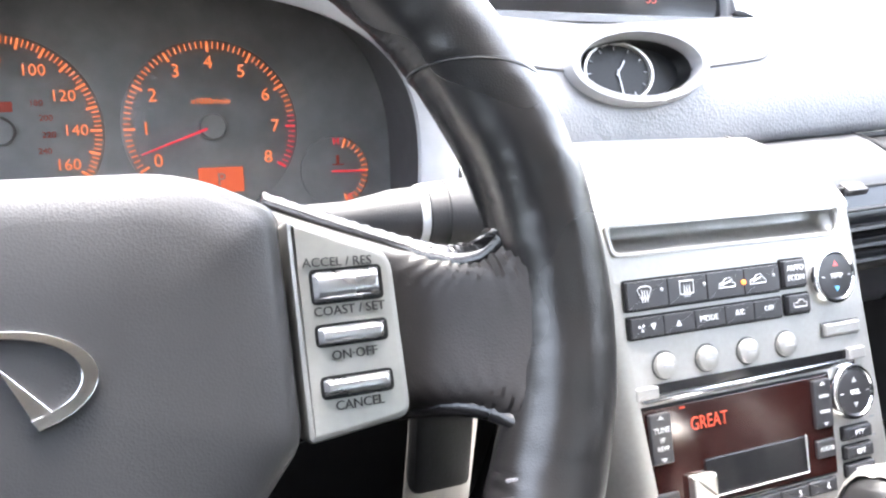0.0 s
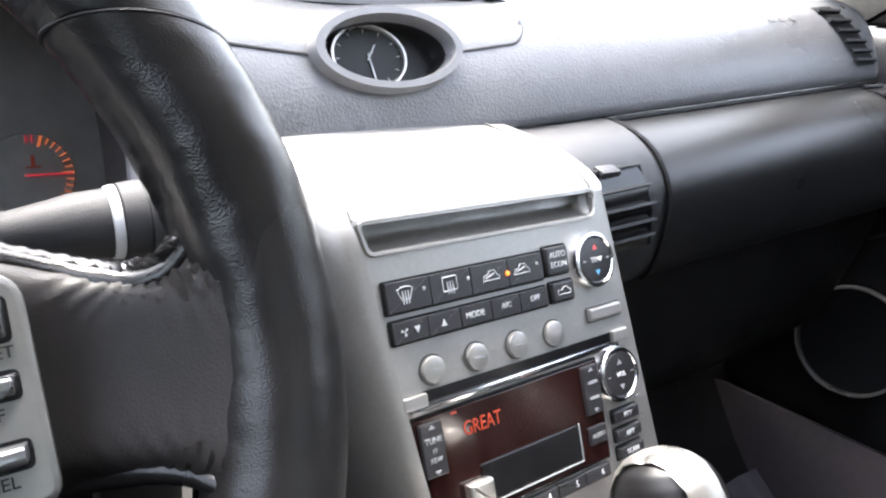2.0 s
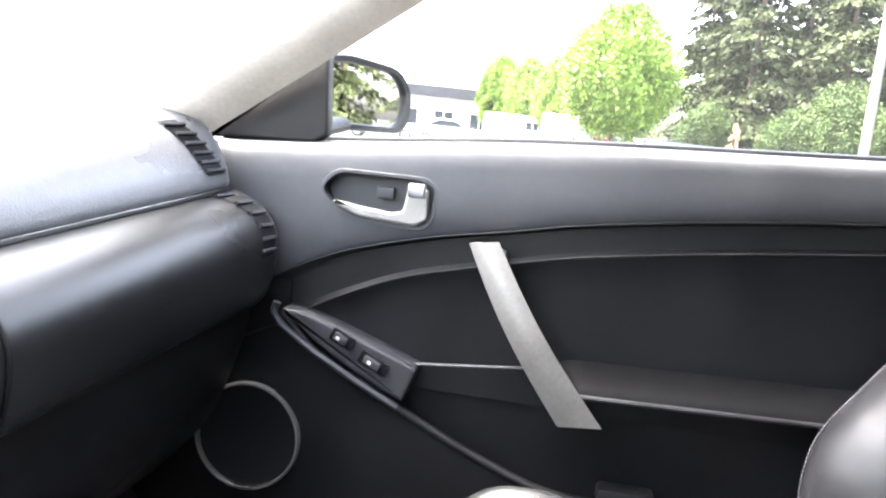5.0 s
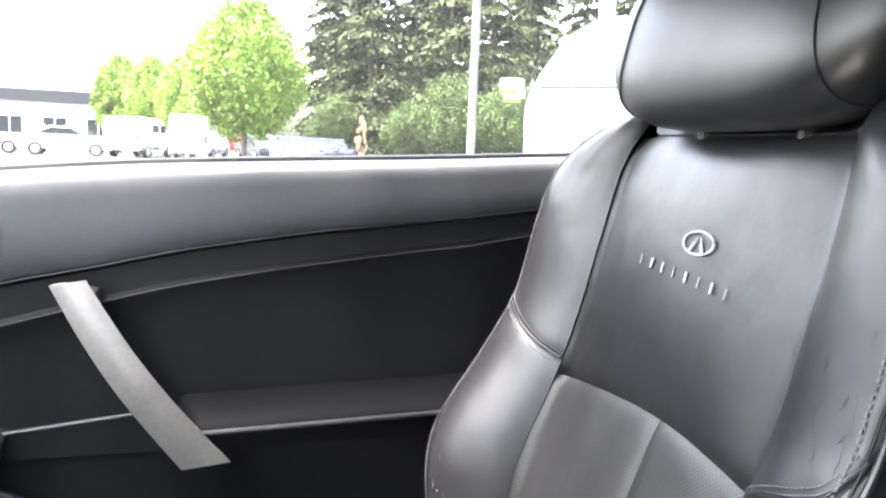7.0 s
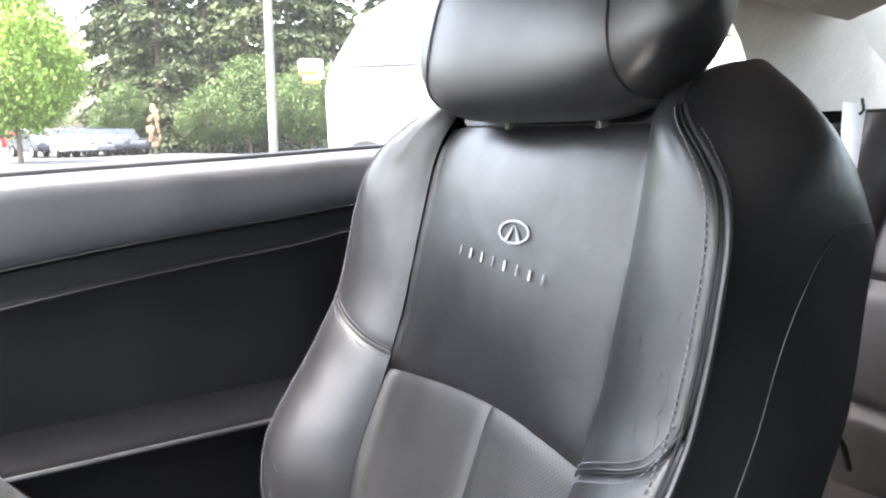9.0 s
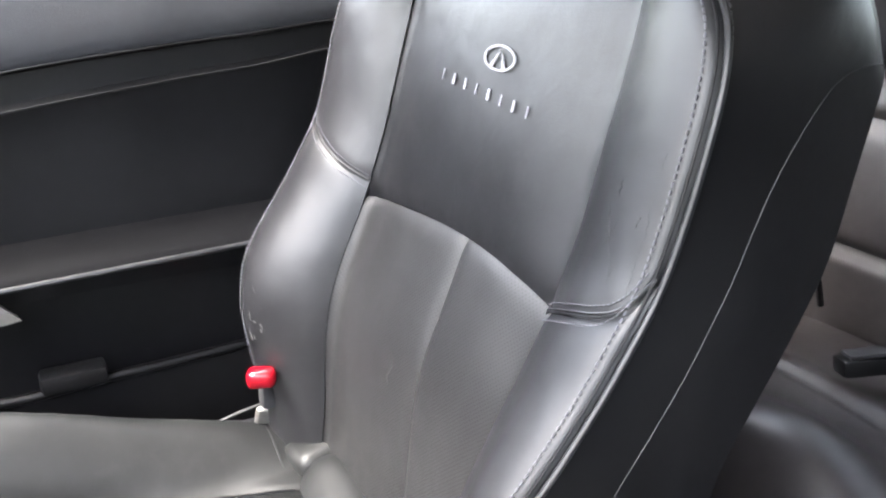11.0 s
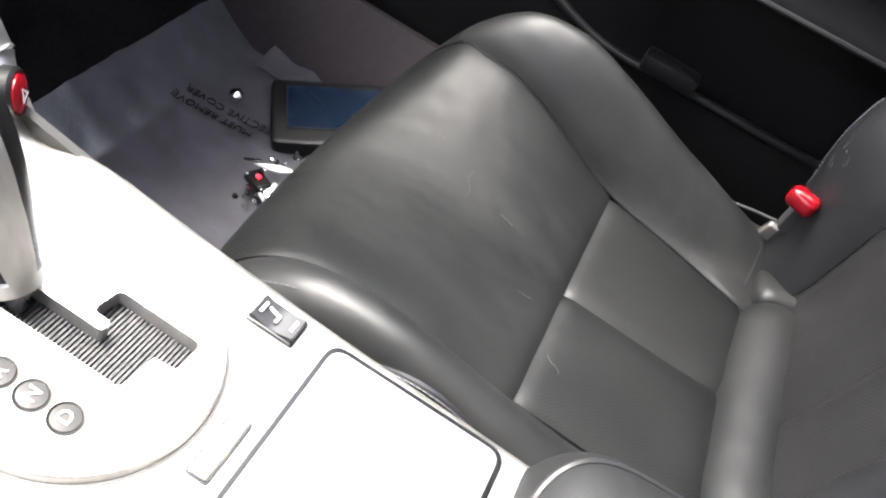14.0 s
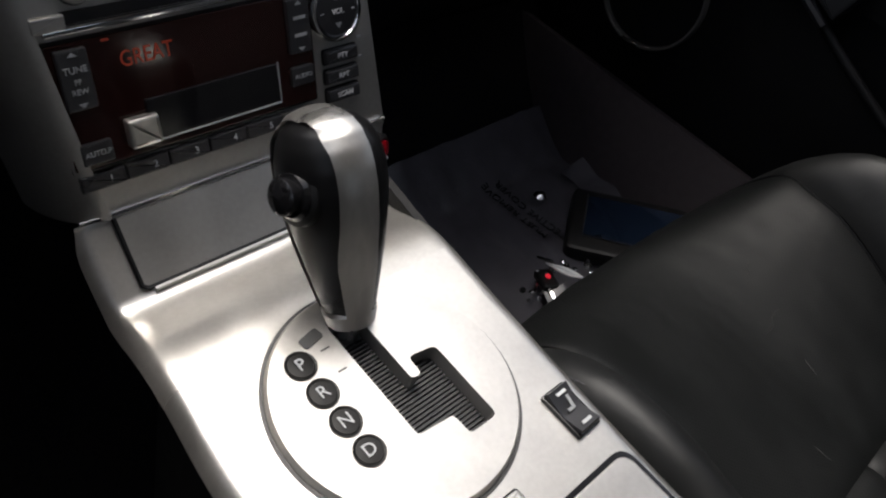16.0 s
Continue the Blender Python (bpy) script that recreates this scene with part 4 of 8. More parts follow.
def build_stack():
    st = thing("center_stack", "satin silver centre stack with climate and radio controls", "car console", at=(0, 0.56, 0.47))
    L = Matrix.Translation((0, -0.56, -0.47))

    def add(name, bm, material, label="", parent=None, smooth=True):
        bm.transform(L)
        return part(name, bm, material, parent or st, label, smooth)

    def text(s, size, x, z, material=INK, off=0.003, parent=None, squeeze=1.0, align="CENTER"):
        return writing(s, size, L @ on_stack(x, z, off), material, parent or st, squeeze=squeeze, align=align)

    def face(u, v):
        z = 0.466 + 0.206 * v
        s = 2 * u - 1
        xl, xr = -0.095 - 0.030 * v, 0.1450 - 0.0215 * v
        hw, mid = (xr - xl) / 2, (xr + xl) / 2
        e = max(0.0, (abs(s) - 0.925) / 0.075) if s > 0 else max(0.0, (-s - 0.80) / 0.20)
        return (mid + hw * s * (1 - 0.02 * e), SA + SB * z + (0.018 if s > 0 else 0.055) * e ** 1.8, z - (0.006 if s > 0 else 0.014) * e ** 1.8 * v ** 14)
    us = [0.1, 0.12] + [0.2 + 0.06 * i for i in range(11)] + [0.88, 0.93, 0.955, 0.9625, 0.97, 0.98, 0.988, 0.994, 1]
    us2 = [0.1 + 0.8080 * i / 40 for i in range(41)] + [0.93, 0.955, 0.9625, 0.97, 0.98, 0.988, 0.994, 1]
    bm = cut(sheet(B(), face, 0, 83, 0.004, us=us2), lambda c: abs(c.x - 0.0045) < 0.0980 and 0.6535 < c.z < 0.6695)
    add("face_panel", bm, SILVER_SHADED, "satin silver fascia")
    # storage slot: scooped trough with a thin lip
    def scoop(u, v):
        s = abs(2 * u - 1)
        deepest = 0.014 * (1 - max(0.0, (s - 0.88) / 0.12) ** 2)
        return on_stack(0.0045 + 0.1005 * (2 * u - 1), 0.6525 + 0.0185 * v, -0.0005 - deepest * math.sin(math.pi * 0.5 * min(1.0, v * 1.5)) ** 0.8).translation
    # the trough's shade is in its colour, darker than the silver round it
    add("slot_well", sheet(B(), scoop, 40, 14, 0.002), SLOTGREY, "scooped slot, its shade in the grey")
    lip = rounded([(-0.0985, -0.010), (0.0985, -0.010), (0.102, 0.012), (-0.103, 0.012)], 0.006, 6)
    lin = rounded([(-0.0955, -0.0075), (0.0955, -0.0075), (0.099, 0.0095), (-0.100, 0.0095)], 0.005, 6)
    add("slot_lip", ring(B(), on_stack(0.0045, 0.6615, -0.002), lip, lin, 0.004, 0.001), SILVER_SHADED)
    # upper panel: lies flatter, towards the windscreen
    UPY = [(0, 0.6045), (0.06, 0.606), (0.2, 0.620), (0.45, 0.650), (0.75, 0.690), (1, 0.725)]
    UPZ = [(0, 0.6705), (0.06, 0.6745), (0.2, 0.683), (0.45, 0.6915), (0.75, 0.6975), (1, 0.701)]

    def upper(u, v):
        s = 2 * u - 1
        e = max(0.0, (s - 0.925) / 0.075) if s > 0 else max(0.0, (-s - 0.80) / 0.20)
        drop = 0.006 if s > 0 else 0.014
        return (-0.0010 + 0.1240 * s * (1 - 0.02 * e), curve(v, UPY) + (0.018 if s > 0 else 0.055) * e ** 1.8 * (1 - v) ** 2, curve(v, UPZ) - e ** 1.8 * (drop + (0.024 - drop) * min(1, 2.5 * v)))
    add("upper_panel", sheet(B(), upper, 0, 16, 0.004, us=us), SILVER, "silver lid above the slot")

    # rounded shoulder by the wheel, one piece from the foot of the face up to the windscreen
    run = [(SA + SB * z, z) for z in [0.466 + 0.174 * i / 24 for i in range(25)]] + [(0.5985, 0.6515), (0.6035, 0.6620), (0.6105, 0.6715), (0.6200, 0.6800), (0.6330, 0.6868), (0.650, 0.6910), (0.670, 0.6943), (0.690, 0.6970), (0.708, 0.6992), (0.725, 0.701)]
    RY, RZ = [(i / (len(run) - 1), p[0]) for i, p in enumerate(run)], [(i / (len(run) - 1), p[1]) for i, p in enumerate(run)]

    def shoulder_at(u, v):
        y, z = curve(v, RY), curve(v, RZ)
        h = 0.004
        n = Vector((0, -(curve(v + h, RZ) - curve(v - h, RZ)), curve(v + h, RY) - curve(v - h, RY))).normalized()
        q = min(1.0, max(0.0, (z - 0.466) / 0.206))
        xl, xr = -0.095 - 0.030 * q, 0.1450 - 0.0215 * q
        hw, mid = (xr - xl) / 2, (xr + xl) / 2
        far = max(0.0, (y - 0.640) / 0.085)
        e = math.sin(math.pi / 2 * u)
        deep_in = (0.055 - 0.033 * far) * (1 - math.cos(math.pi / 2 * u))
        return Vector((mid - hw * (0.80 + 0.20 * e) - 0.001 * far, y, z)) - n * deep_in
    add("shoulder", sheet(B(), lambda u, v: shoulder_at(u, 0.002 + 0.996 * v), 18, 72, 0.004), SILVER_SHADED, "rounded silver shoulder")

    def cheek(u, v, s):
        z = 0.44 + 0.225 * v
        q = max(0.0, (z - 0.466) / 0.206)
        xl, xr = -0.095 - 0.030 * q, 0.1450 - 0.0215 * q
        hw, mid = (xr - xl) / 2, (xr + xl) / 2
        y0 = SA + SB * min(z, 0.668) + (0.018 if s > 0 else 0.055) + max(0, z - 0.650) * 2.4
        return (mid + s * (hw - 0.004 - 0.006 * u), y0 + 0.14 * u - 0.002, z)
    for s in (1, -1):
        add("side_panel", sheet(B(), lambda u, v: cheek(u, v, s), 4, 12, 0.004 * s), PLASTIC, "grey side panel")
    for s in (1, -1):
        add("lid_line", tube(B(), [Vector(upper(0.5 + s * ((0.41 if s > 0 else 0.40) - 0.03 * v), v)) + Vector((0, 0, 0.0008)) for v in [0.03 + i / 22 for i in range(22)]], 0.0009, 5), SLOTGREY)
    # climate bars
    for z0, h, sp in ((0.6287, 0.0178, (-0.0868, 0.0405)), (0.6095, 0.0125, (-0.0858, 0.0405))):
        w = sp[1] - sp[0]
        cx = (sp[0] + sp[1]) / 2
        add("bar_gap", prism(B(), on_stack(cx, z0, 0.0003), rect(w + 0.003, h + 0.0028, 0.002), 0.0012), DARK)
        cuts = 4 if h > 0.015 else 5
        for k in range(cuts):
            x0 = sp[0] + w * k / cuts
            add("climate_button", prism(B(), on_stack(x0 + w / cuts / 2, z0, 0.0008), rect(w / cuts - 0.0004, h, 0.0006), 0.0028, 0.0005), BUTTON, "black climate button")
    def sign(pts, x, z, m=INK, off=0.0038):
        add("pictogram", prism(B(), on_stack(x, z, off), pts, 0.0003), m, smooth=False)
    def outline(pts, x, z, w=0.0006, m=INK, off=0.0038):
        add("pictogram", tube(B(), [on_stack(x, z, off) @ Vector((p[0], p[1], 0)) for p in pts], w / 2, 4, closed=True), m, smooth=False)
    zz = 0.6287
    outline([(-0.003, -0.001), (0.003, -0.001), (0.0055, 0.005), (0.0025, 0.0065), (-0.0025, 0.0065), (-0.0055, 0.005)], -0.0735, zz - 0.001)
    outline(rect(0.011, 0.0085, 0.001, 0, 0.0015), -0.040, zz)
    for x in (-0.0735, -0.040):
        for k in (-1, 0, 1):
            outline([(k * 0.002, -0.005), (k * 0.002 + 0.0005, -0.002), (k * 0.002, 0.003)], x, zz, 0.0006)
    for x in (-0.0065, 0.0205):
        outline([(-0.007, -0.002), (-0.006, 0.001), (-0.003, 0.0015), (-0.001, 0.004), (0.003, 0.004), (0.005, 0.001), (0.007, 0.0), (0.007, -0.002)], x, zz)
        outline([(-0.005, -0.0005), (0.0, 0.001), (0.003, 0.002)], x, zz, 0.0009)
    add("led", lathe(B(), on_stack(0.0075, zz, 0.0040), [(0.0016, 0), (0.0014, 0.0008), (0, 0.001)], 12), LED, "lit orange indicator")
    for x in (-0.0600, -0.0255, 0.0345):
        add("indicator", lathe(B(), on_stack(x, zz + 0.002, 0.0040), [(0.0013, 0), (0.0011, 0.0005), (0, 0.0006)], 10), INK_DIM)
    z2 = 0.6095
    for k in range(3):
        a = radians(120 * k + 20)
        sign([(0, 0), (0.0028 * math.cos(a), 0.0028 * math.sin(a)), (0.0026 * math.cos(a + 0.7), 0.0026 * math.sin(a + 0.7))], -0.0780, z2)
    sign([(-0.0022, 0.002), (0.0022, 0.002), (0, -0.0022)], -0.0690, z2)
    sign([(-0.0022, -0.0022), (0.0022, -0.0022), (0, 0.002)], -0.0490, z2)
    text("MODE", 0.0054, -0.0240, z2, off=0.0038)
    text("A/C", 0.0050, 0.0025, z2 + 0.0005, off=0.0038)
    text("OFF", 0.0050, 0.0285, z2 + 0.0005, off=0.0038)
    # auto and rear-defog keys, round temperature key
    for z0, h, w, x in ((0.6300, 0.0185, 0.0205, 0.0545), (0.6100, 0.0125, 0.0205, 0.0560)):
        add("key_gap", prism(B(), on_stack(x, z0, 0.0003), rect(w + 0.003, h + 0.003, 0.002), 0.0012), DARK)
        add("climate_key", prism(B(), on_stack(x, z0, 0.0008), rect(w, h, 0.0015), 0.0036, 0.001), BUTTON, "black climate key")
    text("AUTO", 0.0056, 0.0545, 0.6335, off=0.0045)
    text("ECON", 0.0056, 0.0545, 0.6272, off=0.0045)
    outline([(-0.006, -0.002), (-0.006, 0.001), (-0.002, 0.001), (-0.001, 0.003), (0.003, 0.003), (0.004, 0.001), (0.006, 0.001), (0.006, -0.002)], 0.056, 0.6100, off=0.0046)
    for x, z, s in ((0.0905, 0.6250, "TEMP"), (0.0980, 0.5465, "VOL")):
        k = add("round_key", lathe(B(), on_stack(x, z, 0.0), [(0.0200, 0.0), (0.0202, 0.004), (0.0192, 0.0062), (0.0175, 0.0064), (0.0166, 0.0048)], 40), CHROME, "round key in a chrome ring")
        add("key_face", lathe(B(), on_stack(x, z, 0.0), [(0.0167, 0.0045), (0.0155, 0.0058), (0.008, 0.0064), (0, 0.0064)], 40), BUTTON, "", k)
        text(s, 0.0050, x, z, INK, 0.0066, k)
        for q in (-1, 1):
            sign(rect(0.003, 0.0005, 0, q * 0.0125, 0), x, z, INK, 0.0062)
        tri = [(-0.0026, 0.0072), (0.0026, 0.0072), (0, 0.0108)]
        sign(tri, x, z, REDINK if s == "TEMP" else INK_DIM, 0.0062)
        sign([(p[0], -p[1]) for p in tri], x, z, BLUE if s == "TEMP" else INK_DIM, 0.0062)
    # four silver domes
    for x in (-0.061, -0.0265, 0.0085, 0.0430):
        k = add("dome_button", lathe(B(), on_stack(x, 0.5850, 0), [(0.0084, 0), (0.0084, 0.0026), (0.0080, 0.0034), (0.0068, 0.0038), (0.004, 0.0040), (0, 0.0041)], 28), SILVER_SHADED, "round silver button")
        add("button_gap", lathe(B(), on_stack(x, 0.5850, 0), [(0.0084, 0.0003), (0.0095, 0.0005), (0.0096, 0.0)], 28), GREYINK, "", k)
        sign(rect(0.008, 0.0012, 0.0004), x, 0.5850, INK_DIM, 0.0046)
    add("small_key", prism(B(), on_stack(0.0955, 0.5895, 0.0), rect(0.034, 0.0088, 0.0015), 0.0042, 0.0015), SILVER_SHADED, "silver bar button")
    add("key_gap", prism(B(), on_stack(0.0955, 0.5895, 0.0003), rect(0.0365, 0.0112, 0.002), 0.0008), GREYINK)
    # disc slot with bright rail
    add("disc_slot", prism(B(), on_stack(0.014, 0.5716, 0.0004), rect(0.170, 0.0065, 0.001), 0.001), GLOSSBLACK, "dark disc slot")
    add("slot_rail", box(B(), on_stack(0.011, 0.5663, 0.0015), (0.186, 0.0042, 0.004), 0.0012), CHROME, "bright rail")
    add("small_key", prism(B(), on_stack(-0.0785, 0.5706, 0.0004), rect(0.0175, 0.0078, 0.001), 0.0042, 0.001), SILVER_SHADED)
    add("small_key", prism(B(), on_stack(0.1065, 0.5716, 0.0004), rect(0.0165, 0.0082, 0.001), 0.0042, 0.001), SILVER_SHADED)
    # radio display
    rad = add("radio_face", prism(B(), on_stack(-0.0025, 0.5285, 0.0004), rect(0.1620, 0.0690, 0.0015), 0.0020, 0.0006), RADIO, "dark red radio display")
    add("face_gap", prism(B(), on_stack(-0.0025, 0.5285, 0.0001), rect(0.1650, 0.0722, 0.002), 0.0008), DARK, "", rad)
    text("GREAT", 0.0125, -0.031, 0.5470, RADIOTEXT, 0.0026, rad, 0.8)
    sign(rect(0.0042, 0.0014), -0.052, 0.5585, DIMRED, 0.0025)
    for x, z, h in ((-0.0715, 0.5430, 0.032), (0.0685, 0.5430, 0.034)):
        add("tune_key", prism(B(), on_stack(x, z, 0.0018), rect(0.0165, h, 0.0015), 0.0034, 0.001), BUTTON, "black rocker key", rad)
        sign([(-0.0025, 0.0), (0.0025, 0.0), (0, 0.0025)], x, z + h * 0.36, INK_DIM, 0.0054)
        sign([(-0.0025, 0.0), (0.0025, 0.0), (0, -0.0025)], x, z - h * 0.36, INK_DIM, 0.0054)
    text("TUNE", 0.0050, -0.0715, 0.5480, INK_DIM, 0.0055, rad)
    text("FF", 0.0042, -0.0715, 0.5420, INK_DIM, 0.0055, rad)
    text("REW", 0.0042, -0.0715, 0.5372, INK_DIM, 0.0055, rad)
    for z in (0.548, 0.538):
        sign(rect(0.009, 0.002), 0.0685, z, INK_DIM, 0.0054)
    for x, z in ((-0.0700, 0.5045), (0.0680, 0.5135)):
        add("tune_key", prism(B(), on_stack(x, z, 0.0018), rect(0.0175, 0.0125, 0.0015), 0.0030, 0.001), BUTTON, "", rad)
    text("AUTO.P", 0.0042, -0.0700, 0.5045, INK_DIM, 0.005, rad)
    text("AUDIO", 0.0042, 0.0680, 0.5135, INK_DIM, 0.005, rad)
    add("cassette_door", prism(B(), on_stack(0.006, 0.5135, 0.0018), rect(0.088, 0.0235, 0.001), 0.0022, 0.0005), GLOSSBLACK, "black cassette slot", rad)
    add("cassette_edge", tube(B(), [on_stack(a, b, 0.0045).translation for a, b in ((-0.040, 0.5015), (0.0495, 0.5015), (0.0495, 0.5255))], 0.0006, 5), INK_DIM, "", rad)
    add("eject_key", prism(B(), on_stack(-0.0430, 0.5095, 0.0018), rect(0.0185, 0.0165, 0.0015), 0.0075, 0.002), SILVER, "silver eject key", rad)
    for z, s in ((0.5190, "PTY"), (0.5065, "RPT"), (0.4945, "SCAN")):
        add("key_gap", prism(B(), on_stack(0.1005, z, 0.0003), rect(0.0285, 0.0108, 0.002), 0.0008), DARK)
        add("radio_key", prism(B(), on_stack(0.1005, z, 0.0006), rect(0.0262, 0.0088, 0.0015), 0.0042, 0.0012), BUTTON, "black radio key")
        text(s, 0.0050, 0.1005, z, INK, 0.0050)
    for z in (0.5265, 0.5140):
        sign(rect(0.005, 0.0016), 0.1185, z, INK_DIM, 0.0006)
    for k in range(6):
        x = -0.0835 + 0.0265 * (k + 0.5)
        add("preset_key", prism(B(), on_stack(x, 0.4892, 0.0004), rect(0.0258, 0.0095, 0.0008), 0.0040, 0.001), BUTTON, "black preset key")
        text(str(k + 1), 0.0060, x + 0.004, 0.4892, INK, 0.0047)
    # lower lid over the ash tray, bending out onto the console
    LY = [(0, 0.5268), (0.06, 0.5250), (0.50, 0.4925), (0.60, 0.484), (0.70, 0.472), (0.82, 0.452), (0.92, 0.432), (1, 0.415)]
    LZ = [(0, 0.4665), (0.06, 0.4640), (0.50, 0.4350), (0.60, 0.4325), (0.70, 0.4350), (0.82, 0.4450), (0.92, 0.4510), (1, 0.4526)]

    def low(u, v, w=0.1205, lift=0.0):
        s = 2 * u - 1
        e = max(0.0, (abs(s) - 0.90) / 0.10) if w > 0.1 else 0
        left, right = curve(v, [(0, 0.0915), (0.12, 0.0945), (0.5, 0.0945), (0.70, 0.0957), (0.82, 0.0985), (1, 0.1028)]), 0.137 - 0.0245 * v
        return (0.005 + w * s if w < 0.1 else (right * s if s > 0 else left * s), curve(v, LY), curve(v, LZ) - 0.012 * min(1.0, 0.2 + 6 * v) * e ** 2.2 + lift)
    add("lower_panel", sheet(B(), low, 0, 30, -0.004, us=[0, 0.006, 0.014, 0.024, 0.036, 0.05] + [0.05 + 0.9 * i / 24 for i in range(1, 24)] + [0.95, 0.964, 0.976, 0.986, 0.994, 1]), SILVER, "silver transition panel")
    add("panel_seam", tube(B(), [on_stack(-0.089 + 0.225 * i / 12, 0.4680, 0.0012).translation for i in range(13)], 0.0016, 6), CHROME, "thin bright edge")
    # lid in the darker silver copy: its shade is in the colour
    lid = add("ashtray_lid", sheet(B(), lambda u, v: low(u, 0.05 + 0.45 * v, 0.074, 0.0018), 12, 8, -0.002), SILVER_SHADED, "silver ashtray lid")
    edge = [low(0, 0.05 + 0.43 * i / 8, 0.0755, 0.0022) for i in range(9)] + [low(0.02 + 0.96 * i / 12, 0.505, 0.0755, 0.0024) for i in range(13)] + [low(1, 0.48 - 0.43 * i / 8, 0.0755, 0.0022) for i in range(9)]
    add("lid_gap", tube(B(), edge, 0.0016, 5), DARK, "", lid)
    add("lid_lip", tube(B(), [low(0.04 + 0.92 * i / 14, 0.522, 0.0755, 0.0016) for i in range(15)], 0.0022, 8), SILVER, "bright rounded lip", lid)
    # hazard switch on the flank
    hz = frame_at((0.108, 0.502, 0.462), (0.8, 0.45, 0.2), (-0.2, 0.1, 1))
    k = add("hazard_switch", lathe(B(), hz, [(0.0165, -0.004), (0.0165, 0.003), (0.0145, 0.005), (0.0125, 0.004)], 28), DARK, "red hazard switch in a black ring")
    add("hazard_button", lathe(B(), hz, [(0.0125, 0.002), (0.0122, 0.006), (0.008, 0.0075), (0, 0.008)], 28), RED, "red hazard button", k)
    add("hazard_sign", ring(B(), hz @ pose(0, 0, 0.0072), [(-0.005, -0.004), (0.005, -0.004), (0, 0.005)], [(-0.003, -0.003), (0.003, -0.003), (0, 0.003)], 0.001), INK, "", k)


build_stack()


# ---------------------------------------------------------------- console
CM = frame_at((0, 0.35, 0.45), (1, 0, 0), (0, 1, 0.04))


def build_console():
    co = thing("center_console", "satin silver centre console with a black storage lid outline", "car console", at=(0, 0.25, 0.2))
    L = Matrix.Translation((0, -0.25, -0.2))

    def add(name, bm, material, label="", parent=None, smooth=True):
        bm.transform(L)
        return part(name, bm, material, parent or co, label, smooth)

    def top(u, v):
        y = 0.085 + 0.331 * v
        s = 2 * u - 1
        hw = curve(y, [(0.08, 0.102), (0.25, 0.104), (0.36, 0.109), (0.47, 0.117)] if s > 0 else [(0.08, 0.102), (0.25, 0.106), (0.354, 0.108), (0.416, 0.1025)])
        e = max(0.0, (abs(s) - 0.90) / 0.10)
        return (hw * s, y, 0.45 + 0.04 * (y - 0.35) - 0.012 * e ** 2.2)
    hole = CM @ Vector((0, 0, 0))
    us = [0, 0.006, 0.015, 0.03] + [0.05 + 0.9 * i / 60 for i in range(61)] + [0.97, 0.985, 0.994, 1]
    add("top_panel", cut(sheet(B(), top, 0, 100, 0.006, us=us), lambda c: (c - hole).length < 0.067 and c.z > 0.42), SILVER, "satin silver console top")
    for s in (1, -1):
        def flank(u, v, s=s):
            y = 0.06 + (0.50 if s > 0 else 0.37) * u
            hw = curve(y, [(0.08, 0.100), (0.25, 0.102), (0.36, 0.107), (0.47, 0.118 if s > 0 else 0.100), (0.56, 0.128)])
            return (s * (hw - 0.004 + 0.012 * v), y, 0.442 + 0.04 * (y - 0.35) - 0.32 * v)
        add("flank", sheet(B(), flank, 12, 8, -0.006 * s), DARK, "dark grey console side")
    # storage lid with a dark gap
    lid = rounded([(-0.090, -0.222), (0.090, -0.222), (0.088, -0.104), (-0.088, -0.104)], 0.010, 6)
    gap = rounded([(-0.0932, -0.2252), (0.0932, -0.2252), (0.0913, -0.1007), (-0.0913, -0.1007)], 0.012, 6)
    add("lid_gap", prism(B(), CM @ pose(0, 0, -0.0005), gap, 0.0012), GLOSSBLACK)
    add("storage_lid", prism(B(), CM @ pose(0, 0, -0.001), lid, 0.0032, 0.0012), SILVER, "silver storage lid")
    add("lid_button", prism(B(), CM @ pose(-0.003, -0.087, -0.0005), rect(0.039, 0.0115, 0.002), 0.0045, 0.0018), SILVER, "silver lid button")
    add("button_gap", prism(B(), CM @ pose(-0.003, -0.087, -0.0003), rect(0.0418, 0.0142, 0.003), 0.0013), GLOSSBLACK)
    # heated seat switches
    for s in (1, -1):
        m = CM @ pose(s * 0.0805, -0.0670, 0.0)
        sw = add("seat_heater_switch", prism(B(), m, rect(0.0205, 0.0325, 0.002), 0.003, 0.001), GLOSSBLACK, "black rocker switch")
        bm = sheet(B(), lambda u, v: m @ Vector((-0.0085 + 0.017 * u, -0.014 + 0.028 * v, 0.003 + 0.004 * abs(2 * v - 1) ** 1.5)), 4, 10, 0.003)
        add("rocker", bm, BUTTON, "", sw)
        for y in (-0.0105, 0.0105):
            add("rocker_mark", prism(B(), m @ pose(0, y, 0.0062, 10 if y < 0 else -10), rect(0.008, 0.002), 0.0004), INK, "", sw)
        add("seat_sign", prism(B(), m @ pose(0, 0.003, 0.0046), [(-0.004, -0.004), (0.002, -0.004), (0.004, 0.005), (0.002, 0.005), (0.0, -0.002), (-0.004, -0.002)], 0.0005), INK_DIM, "", sw)


build_console()


